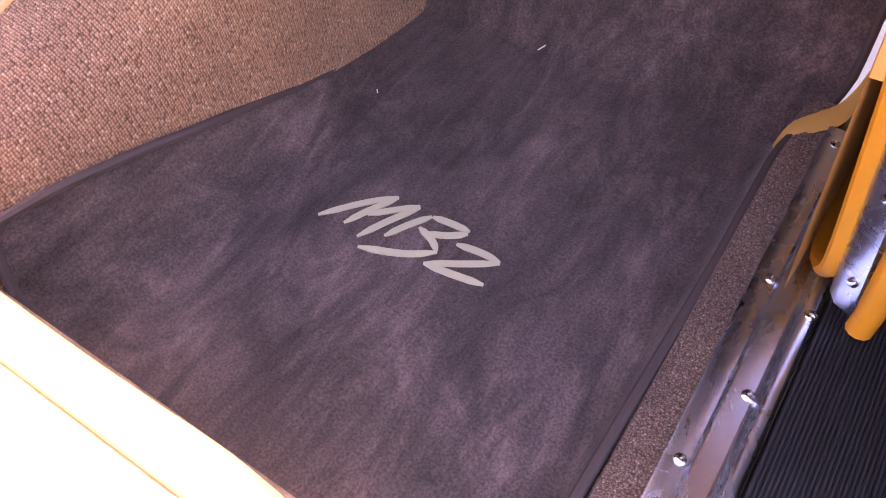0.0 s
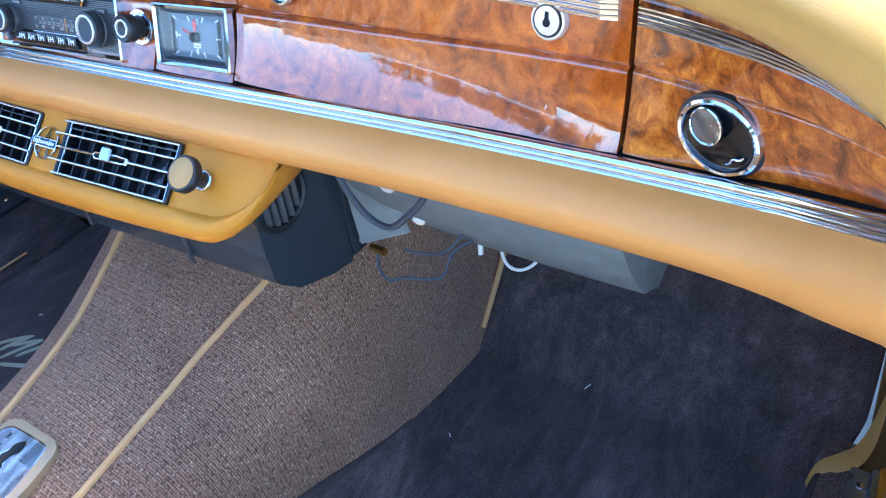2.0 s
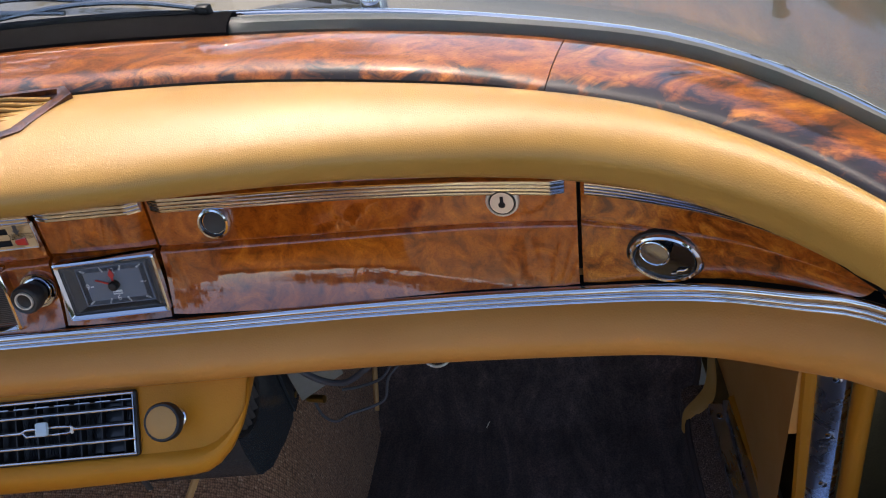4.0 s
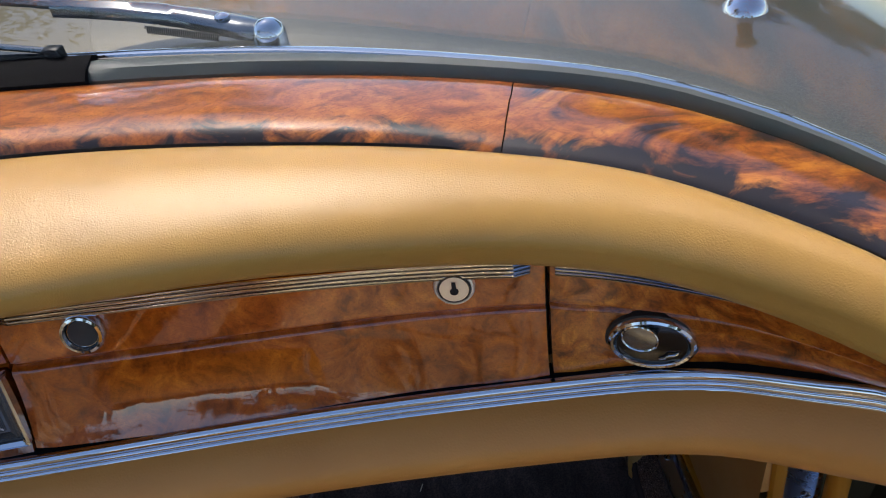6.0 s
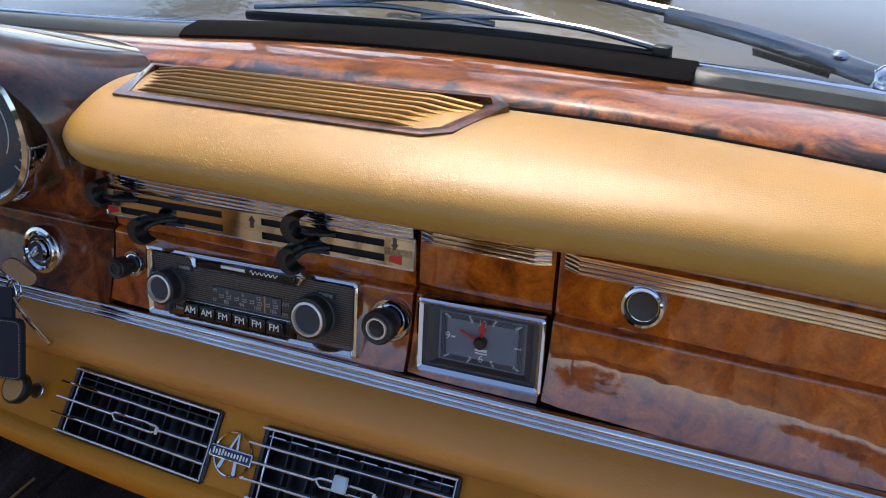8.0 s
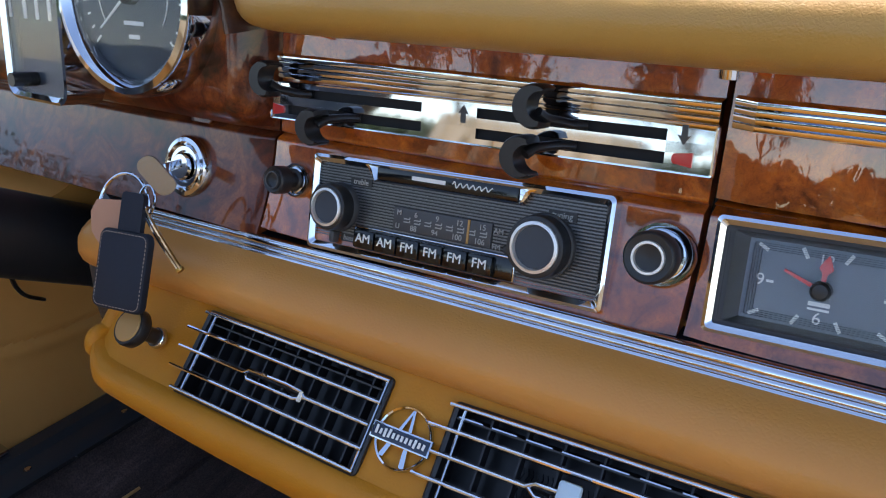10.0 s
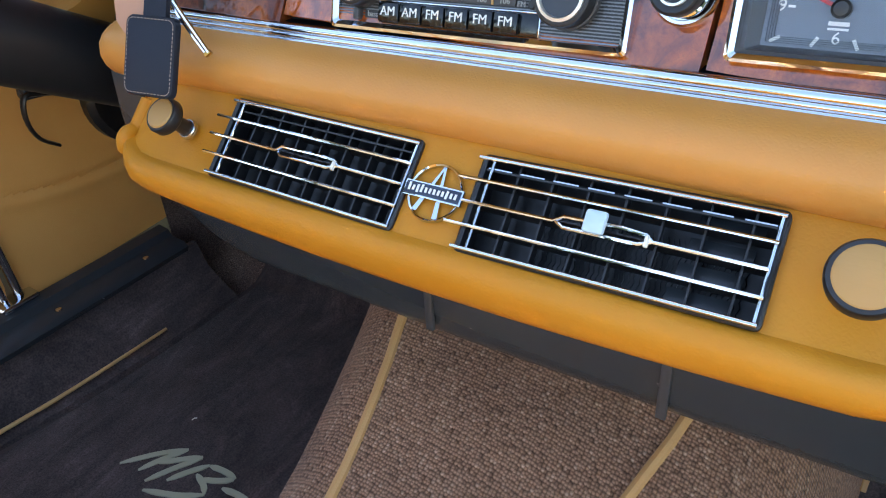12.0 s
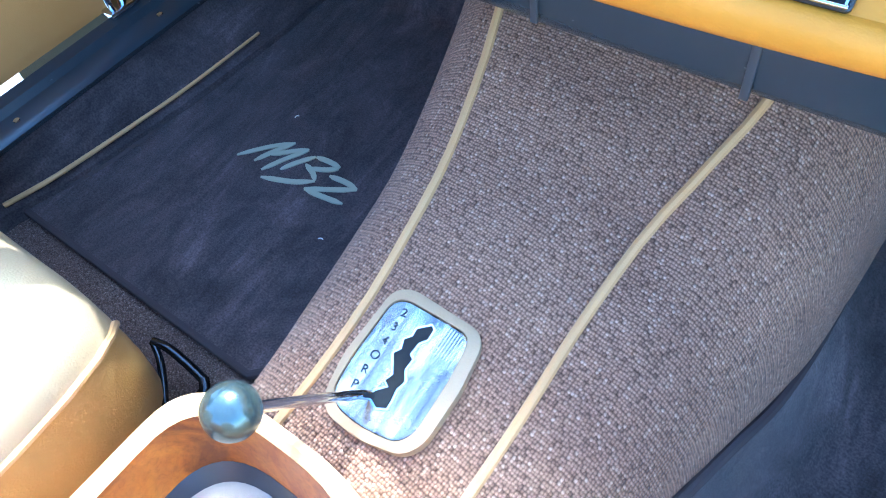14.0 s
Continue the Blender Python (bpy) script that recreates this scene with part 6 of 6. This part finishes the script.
part("wing", loft([[(-x, y, z) for x, z in ((0.895, 0.64), (0.93, 0.52), (0.93, -0.1))] for y in (0.30, 1.0, 2.4)]), PAINT, bonnet, "brown painted front wing")
part("nose_panel", loft([[(x, 2.4, 0.60 - 0.05 * (x / 0.93) ** 2), (x, 2.46, 0.45), (x, 2.46, 0.0), (x, 2.40, -0.12)] for x in np.linspace(-0.93, 0.93, 20)]), PAINT, bonnet, "brown painted nose panel")
part("scuttle_grille", box(0.42, 0.05, 0.006, 0.002, T(0.0, 0.86, 0.722)), BLACK, bonnet, "dark scuttle air intake")
washer = thing("washer_jet", (0.728, 0.612, 0.70), "small chrome washer jet on the wing", "washer jet")
part("foot", lathe([(0.016, -0.02), (0.016, 0.004), (0.012, 0.010), (0.008, 0.014)], T(0.728, 0.612, 0.705), 24), CHROME, washer)
part("stem", lathe([(0.006, 0), (0.005, 0.02), (0.008, 0.026), (0.002, 0.032)], T(0.728, 0.612, 0.717), 18), BLACK, washer)

wiper_r = thing("wiper", (0.39, 0.70, 0.70), "grey metal wiper arm with spring and chrome pivot", "wiper", "wipers")
part("pivot", lathe([(0.013, -0.02), (0.013, 0.012), (0.011, 0.018), (0.006, 0.022), (0.0005, 0.023)], T(0.390, 0.676, 0.697), 28), CHROME, wiper_r, "chrome pivot")
arm_rows = []
for k in range(25):
    u = k / 24
    c = Vector((0.390 - 0.162 * u, 0.678 + 0.036 * u + 0.012 * math.sin(math.pi * u), 0.709 + 0.025 * u))
    wd = 0.0135 * (1 - 0.62 * u ** 1.3) * min(1.0, 0.55 + 4 * u)
    arm_rows.append([c + Vector((0.25 * s, s, 0)) * wd + Vector((0, 0, h)) for s, h in ((-1, -0.005), (-1, 0.001), (-0.8, 0.004), (0.0, 0.0065), (0.8, 0.004), (1, 0.001), (1, -0.005))])
part("arm", loft(arm_rows, True, True), STEEL, wiper_r, "broad satin steel arm")
part("rivet", lathe([(0.006, 0), (0.006, 0.002), (0.003, 0.004), (0.0005, 0.0045)], T(0.356, 0.689, 0.719), 18), CHROME, wiper_r)
bm = tube([(0.352 - 0.055 * k / 240, 0.678 + 0.014 * k / 240 + 0.0026 * math.cos(k * 0.9), 0.709 + 0.008 * k / 240 + 0.0026 * math.sin(k * 0.9)) for k in range(241)], 0.0007, 4)
part("spring", bm, BLACK, wiper_r, "dark coil spring")
part("arm_tail", tube([(0.24, 0.716, 0.734), (0.10, 0.76, 0.742), (-0.06, 0.78, 0.745)], 0.0045, 8, 12), STEEL, wiper_r)
wiper_l = thing("wiper", (0.0, 0.62, 0.72), "parked wiper blade with bright bows over black rubber", "wiper", "wipers")
part("blade_rubber", tube([(-0.17, 0.690, 0.713), (0.0, 0.692, 0.715), (0.14, 0.684, 0.715), (0.236, 0.668, 0.714)], 0.003, 8, 20, 1.5), BLACK_RUBBER, wiper_l, "black rubber blade")
part("bow", tube([(-0.16, 0.692, 0.721), (-0.06, 0.696, 0.728), (0.0, 0.696, 0.729), (0.09, 0.689, 0.723)], 0.0026, 8, 16), STEEL, wiper_l, "bright bow")
part("bow", tube([(0.02, 0.693, 0.723), (0.10, 0.690, 0.729), (0.17, 0.682, 0.727), (0.232, 0.669, 0.720)], 0.0026, 8, 16), STEEL, wiper_l, "bright bow")
part("bow", tube([(-0.09, 0.697, 0.727), (0.0, 0.700, 0.737), (0.06, 0.699, 0.737), (0.14, 0.689, 0.728)], 0.003, 8, 16), STEEL, wiper_l, "main bow")
part("arm", tube([(-0.50, 0.73, 0.735), (-0.25, 0.735, 0.752), (-0.05, 0.715, 0.747), (0.04, 0.702, 0.739)], 0.005, 8, 16), STEEL, wiper_l, "satin steel arm")
part("blade_end", box(0.014, 0.01, 0.012, 0.002, pose(0.234, 0.669, 0.717, 0, 0, -15)), BLACK, wiper_l)

# ---- selector and centre console ----
GY, GX = 0.184, -0.013
gate = thing("gear_selector", (GX, GY, 0.31), "automatic gear selector with chrome gate plate and round knob", "gear selector")
up = Vector((0.02, 1, 0.09)).normalized()
m = lay((GX, GY, tunnel_top(GX, GY) + 0.003), up, (0.0, -0.09, 1))
outl = [(-0.042, 0.040), (-0.028, 0.051), (0.043, 0.050), (0.053, 0.040), (0.061, 0.000), (0.0635, -0.050), (0.054, -0.067), (0.018, -0.076), (-0.018, -0.075), (-0.031, -0.062), (-0.040, -0.028)]
ins = [(-0.033, 0.030), (-0.024, 0.038), (0.034, 0.040), (0.041, 0.034), (0.047, 0.000), (0.0505, -0.046), (0.043, -0.059), (0.013, -0.0645), (-0.012, -0.0635), (-0.0245, -0.054), (-0.0295, -0.026)]
def soften(pts, n=48):
    pts3 = [Vector((x, y, 0)) for x, y in pts]
    out = []
    k = len(pts3)
    for i in range(k):
        a, b, c = pts3[i - 1], pts3[i], pts3[(i + 1) % k]
        p, q = b.lerp(a, min(0.48, 0.009 / (b - a).length)), b.lerp(c, min(0.48, 0.009 / (b - c).length))
        for u in np.linspace(0, 1, n // k):
            s = p.lerp(b, u).lerp(b.lerp(q, u), u)
            out.append((s.x, s.y))
    return out
part("leather_border", rim(soften([(0.945 * x + 0.0005, 0.95 * y) for x, y in outl], 66), soften(ins, 66), (-0.008, 0.003, 0.0050, -0.002), m), BORDER, gate, "pale tan leather border")
gate_rows = [(1.0, 0.0), (1.0, 0.0022), (0.985, 0.0036), (0.955, 0.0040), (0.90, 0.0030), (0.5, 0.0031), (0.02, 0.0032)]
pl = part("gate_plate", loft([[m @ Vector((x * s, y * s, h)) for x, y in soften(ins, 132)] for s, h in gate_rows], True, True), GATE, gate, "brushed gate plate with painted reflection streaks and raised rim")
SLOT = [(0.0110, 0.0281), (0.0120, 0.0190), (0.0078, 0.0135), (0.0080, 0.0018), (0.0122, -0.0006), (0.0124, -0.0103), (0.0186, -0.0180), (0.0171, -0.0263), (0.0193, -0.0345), (0.0205, -0.0419), (0.0136, -0.0459), (0.0050, -0.0425), (0.0046, -0.0366), (0.0112, -0.0284), (0.0060, -0.0253), (0.0080, -0.0185), (-0.0030, -0.0043), (0.0001, 0.0016), (-0.0033, 0.0090), (0.0009, 0.0149), (-0.0004, 0.0214), (0.0082, 0.0301)]


def grown(by):
    """The slot's outline, moved outwards."""
    pts, n = [Vector((x, y, 0)) for x, y in SLOT], len(SLOT)
    out = []
    for k in range(n):
        d = (pts[(k + 1) % n] - pts[k - 1]).normalized()
        q = pts[k] + Vector((-d.y, d.x, 0)) * by
        out.append((q.x, q.y))
    return out


part("gate_edge", plate(grown(0.0022), 0.0008, m @ T(0, 0, 0.0032)), CHROME, pl, "raised bright slot edge")
part("gate_slot", plate(grown(0.0), 0.0008, m @ T(0, 0, 0.0038)), VOID, pl, "dark stepped slot")
for k, ch in enumerate("PRO432"):
    words(ch, 0.0105, m @ T(-0.0127 - 0.0011 * k, -0.041 + 0.0136 * k, 0.0036, 14), BLACK, pl, "position_mark")
for k in range(9):
    part("plate_rib", box(0.0007, 0.024, 0.0006, 0, m @ T(0.0185 + 0.0026 * k, 0.0245, 0.0033, 3)), CHROME, pl)
knob_at = Vector((-0.013, 0.058, 0.325))
part("lever", tube([m @ Vector((0.004, -0.042, -0.01)), m @ Vector((0.004, -0.044, 0.012)), knob_at.lerp(m @ Vector((0.004, -0.044, 0.012)), 0.45) + Vector((0, 0.0, 0.002)), knob_at], 0.0038, 12, 20), CHROME, gate, "slim chrome lever")
bm = bmesh.new()
bmesh.ops.create_uvsphere(bm, u_segments=40, v_segments=24, radius=0.0180, matrix=Matrix.Translation(knob_at))
part("knob", bm, KNOB, gate, "round grey polished knob")

console = thing("console_tray", (-0.01, -0.1, 0.16), "open tan leather console tray with walnut sides on the tunnel", "console tray")
def tray_line(w, y1, z):
    pts = []
    for k in range(21):
        a = math.pi * k / 20
        pts.append((-0.010 + w * math.copysign(abs(math.cos(a)) ** 0.7, math.cos(a)), y1 - 0.06 + 0.06 * abs(math.sin(a)) ** 0.7, z))
    return pts + [(-0.010 - w, -0.45, z), (-0.010 + w, -0.45, z)]
rows = [tray_line(0.098, 0.078, 0.150), tray_line(0.098, 0.080, 0.238), tray_line(0.096, 0.079, 0.248), tray_line(0.089, 0.073, 0.250), tray_line(0.083, 0.067, 0.245)]
part("rim", loft(rows, True), PIPING, console, "pale tan leather rim")
part("inner_wall", loft([tray_line(0.0828, 0.0668, 0.245), tray_line(0.079, 0.062, 0.225), tray_line(0.072, 0.054, 0.198)], True), WOOD_TRAY, console, "glossy brown inner wall")
part("lining_edge", loft([tray_line(0.072, 0.054, 0.1985), tray_line(0.064, 0.044, 0.186)], True), BLACK_SHEET, console, "dark lining edge")
bm = bmesh.new()
bm.faces.new([bm.verts.new(p) for p in tray_line(0.0645, 0.0445, 0.1865)])
part("lining", bm, BEIGE, console, "beige lined tray floor")


lever = thing("seat_lever", (-0.24, 0.07, 0.0), "black looped seat adjuster lever on the carpet beside the tunnel", "seat lever")
arms = [[(-0.244, 0.048, 0.036), (-0.262, 0.066, 0.043), (-0.284, 0.084, 0.049), (-0.306, 0.094, 0.052)], [(-0.308, 0.095, 0.052), (-0.286, 0.099, 0.053), (-0.252, 0.098, 0.052), (-0.229, 0.096, 0.050)], [(-0.230, 0.097, 0.050), (-0.2215, 0.088, 0.047), (-0.2235, 0.075, 0.042), (-0.229, 0.062, 0.037)]]
for pts, r in zip(arms, ((0.0058, 0.0036), 0.0050, (0.0055, 0.0075))):
    part("loop", tube(pts, r, 10, 20, 0.75), GLOSS, lever, "black painted bar of the loop")
part("blade", plate([(-0.2490, 0.0560), (-0.2430, 0.0395), (-0.2420, 0.0300), (-0.2390, 0.0050), (-0.2200, -0.0100), (-0.2100, 0.0450), (-0.2180, 0.0660), (-0.2290, 0.0760), (-0.2360, 0.0660), (-0.2400, 0.0600)][::-1], 0.005, pose(0, 0, 0.036)), GLOSS, lever, "flat glossy black blade")


# ---- seats ----
def seat(cx, y1, label, z1=0.285, w=0.25, tall=0.36):
    s = thing("seat", (cx, -0.2, -0.012), label, "seat", "front seats")
    rows = []
    def sec(y, k, zt):
        ww = w * (0.70 + 0.30 * k)
        return through_points([(cx - ww * 0.9, y, 0.06), (cx - ww, y, 0.12), (cx - ww, y, zt - 0.06), (cx - ww * 0.95, y, zt - 0.012), (cx - ww * 0.75, y, zt + 0.012), (cx - ww * 0.4, y, zt + 0.004), (cx, y, zt - 0.002), (cx + ww * 0.4, y, zt + 0.004), (cx + ww * 0.75, y, zt + 0.012), (cx + ww * 0.95, y, zt - 0.012), (cx + ww, y, zt - 0.06), (cx + ww, y, 0.12), (cx + ww * 0.9, y, 0.06)], 44)
    for y, k, zt in ((y1, 0.0, z1 - 0.085), (y1 - 0.004, 0.22, z1 - 0.055), (y1 - 0.014, 0.46, z1 - 0.03), (y1 - 0.035, 0.70, z1 - 0.010), (y1 - 0.07, 0.88, z1), (y1 - 0.12, 0.98, z1 + 0.002), (y1 - 0.2, 1, z1 - 0.004), (y1 - 0.4, 1, z1 - 0.02), (y1 - 0.52, 1, z1 - 0.03)):
        rows.append(sec(y, k, zt))
    part("cushion", loft([r[8:36] for r in rows], True, True), SEAT, s, "pale tan leather cushion")
    part("cushion_side", loft([r[35:] + r[:9] for r in rows], True, True), SEAT_SIDE, s, "deeper tan leather sides")
    for idx in (8, 35):
        part("piping", tube([r[idx] for r in rows], 0.004, 8), PIPING, s, "sewn piping")
    if cx > 0:
        part("piping", tube([rows[3][k] + Vector((0, 0.004, 0.002)) for k in range(8, 36)], 0.004, 8), PIPING, s, "sewn piping")
    for k in range(7):
        x = cx - 0.15 + 0.05 * k
        part("pleat", tube([(x, y1 - 0.10, z1 + 0.0035), (x, y1 - 0.25, z1 + 0.001), (x, y1 - 0.45, z1 - 0.019)], 0.0025, 6), TAN, s)
    back = []
    for z in np.linspace(z1 - 0.06, z1 + tall, 14):
        u = (z - z1 + 0.06) / (tall + 0.06)
        y = y1 - 0.47 - 0.14 * u
        ww = w * (1 - 0.18 * u**3)
        row = [(cx - ww, y - 0.05, z), (cx - ww, y + 0.02, z)]
        for k in range(61):
            xx = -0.8 + 1.6 * k / 60
            roll = 0.030 * abs(math.sin(math.pi * (k / 60) * 6)) ** 0.55 if 0.1 < u < 0.9 else 0.006
            row.append((cx + ww * xx, y + 0.036 + 0.012 * abs(xx) + roll, z))
        back.append(row + [(cx + ww, y + 0.02, z), (cx + ww, y - 0.05, z), (cx, y - 0.09, z)])
    part("backrest", loft(back, True, True), SEAT, s, "pale tan leather backrest")
    if cx > 0:
        # brown pile band along the foot of the cushion front
        part("valance", loft([[(x, y1 + dy, z) for dy, z in ((0.0, 0.19), (0.008, 0.15), (0.014, 0.09), (0.016, 0.03), (0.0, 0.02), (-0.03, 0.10))] for x in np.linspace(cx - w * 0.78, cx + w * 0.78, 16)], True, True), PILE, s, "brown pile band below the cushion front")
    part("base", box(w * 1.7, 0.42, 0.09, 0.01, T(cx, y1 - 0.27, 0.035)), BLACK_SHEET, s, "dark seat base")
    return s


seat(0.43, 0.112, "pale tan leather passenger seat in full sun")
seat(-0.436, 0.074, "pale tan leather driver seat in full sun", 0.268, 0.255, 0.44)

# ---- rear of the cabin and tail of the car ----
# unseen; added to close the cabin and give the wood tan to reflect
rear = thing("rear_bulkhead", (0, -0.85, 0), "unseen tan bulkhead and brown tail added behind the seats for reflections", "bulkhead", kind="structure")
part("trim_panel", loft([[(x, y, z) for y, z in ((-0.78, -0.02), (-0.80, 0.30), (-0.86, 0.55), (-0.90, 0.60), (-1.10, 0.62))] for x in np.linspace(-0.76, 0.76, 24)]), TAN, rear, "tan leather bulkhead trim")
part("tail", loft([[(x, y, z) for y, z in ((-0.95, -0.2), (-0.95, 0.56), (-1.10, 0.615), (-1.7, 0.58), (-2.1, 0.50), (-2.2, 0.1), (-2.2, -0.2))] for x in np.linspace(-0.92, 0.92, 24)], True, True), PAINT, rear, "brown painted tail")

# ---- trees out of view ahead of and behind the car ----
def tree(x, y, h, r, seed):
    rnd = random.Random(seed)
    t = thing("tree", (x, y, -0.42), "leafy yard tree out of view, set for reflections", "tree", "yard trees")
    bm = tube([(x, y, -0.45), (x + 0.1, y, h * 0.3), (x - 0.1, y + 0.1, h * 0.6), (x, y, h * 0.9)], (0.22, 0.05), 10, 16)
    tips = []
    for k in range(9):
        a, z0 = k * 2.4, h * (0.35 + 0.05 * k)
        e = Vector((x + r * 0.8 * math.cos(a), y + r * 0.8 * math.sin(a), z0 + h * 0.22))
        tube([(x, y, z0), Vector((x, y, z0)).lerp(e, 0.5) + Vector((0, 0, 0.1)), e], (0.07, 0.015), 6, 8, bm=bm)
        tips.append(e)
    part("trunk", bm, BARK, t)
    verts, faces = [], []
    for k in range(9000):
        c = rnd.choice(tips) + Vector((rnd.gauss(0, 0.42), rnd.gauss(0, 0.42), rnd.gauss(0, 0.34))) * r * 0.5
        a, b = Vector((rnd.gauss(0, 1), rnd.gauss(0, 1), rnd.gauss(0, 1))).normalized(), Vector((rnd.gauss(0, 1), rnd.gauss(0, 1), rnd.gauss(0, 1))).normalized()
        s = 0.10 + 0.08 * rnd.random()
        i = len(verts)
        verts += [c - a * s, c + b * s * 0.4, c + a * s, c - b * s * 0.4]
        faces.append((i, i + 1, i + 2, i + 3))
    me = bpy.data.meshes.new("crown")
    me.from_pydata(verts, [], faces)
    me.materials.append(LEAF)
    ob = new("crown", me)
    ob.parent, ob.matrix_parent_inverse = t, Matrix.Translation(-t.location)
    return t


tree(7.2, 14.5, 8.0, 2.6, 4)
tree(10.5, 15.0, 8.0, 3.0, 5)
tree(-6.0, 15.0, 9.5, 3.4, 6)
tree(16.5, 14.0, 8.5, 3.2, 7)
tree(-12.0, 16.0, 10.0, 3.6, 8)
# unseen trees behind the car, added to put dark shapes into reflections
tree(-16.0, -26.0, 8.0, 2.8, 9)
tree(-7.0, -28.0, 7.0, 2.6, 11)
tree(-11.5, -3.5, 8.0, 2.8, 12)
tree(5.0, -28.0, 7.0, 3.0, 10)

# low unseen hedge far behind the car, added to darken reflections
rnd = random.Random(21)
verts, faces = [], []
for k in range(16000):
    c = Vector((rnd.uniform(-40, 40), -30 + rnd.gauss(0, 0.5), -0.42 + 2.9 * rnd.random() ** 0.8))
    a, b = (Vector((rnd.gauss(0, 1), rnd.gauss(0, 1), rnd.gauss(0, 1))).normalized() for _ in range(2))
    size, i = 0.30 + 0.2 * rnd.random(), len(verts)
    verts += [c - a * size, c + b * size * 0.5, c + a * size, c - b * size * 0.5]
    faces.append((i, i + 1, i + 2, i + 3))
me = bpy.data.meshes.new("hedge")
me.from_pydata(verts, [], faces)
me.materials.append(LEAF)
tagged(new("hedge", me), "unseen dark green hedge added behind the car for reflections", "hedge", kind="stuff")

# ---- lint on the mats ----
for x, y, a, group in ((0.430, 0.711, 70, 0.011), (-0.279, 0.312, 20, 0.003), (0.30, 0.55, 130, 0.003), (-0.45, 0.45, 60, 0.003)):
    c, s = math.cos(radians(a)) * group, math.sin(radians(a)) * group
    single("lint", tube([(x - c, y - s, 0.0045), (x + 0.1 * s, y, 0.006), (x + c, y + s, 0.0045)], 0.0007, 6, 8), IVORY, "tiny pale fibre of lint on the dark mat", "lint", "lint on the mats")
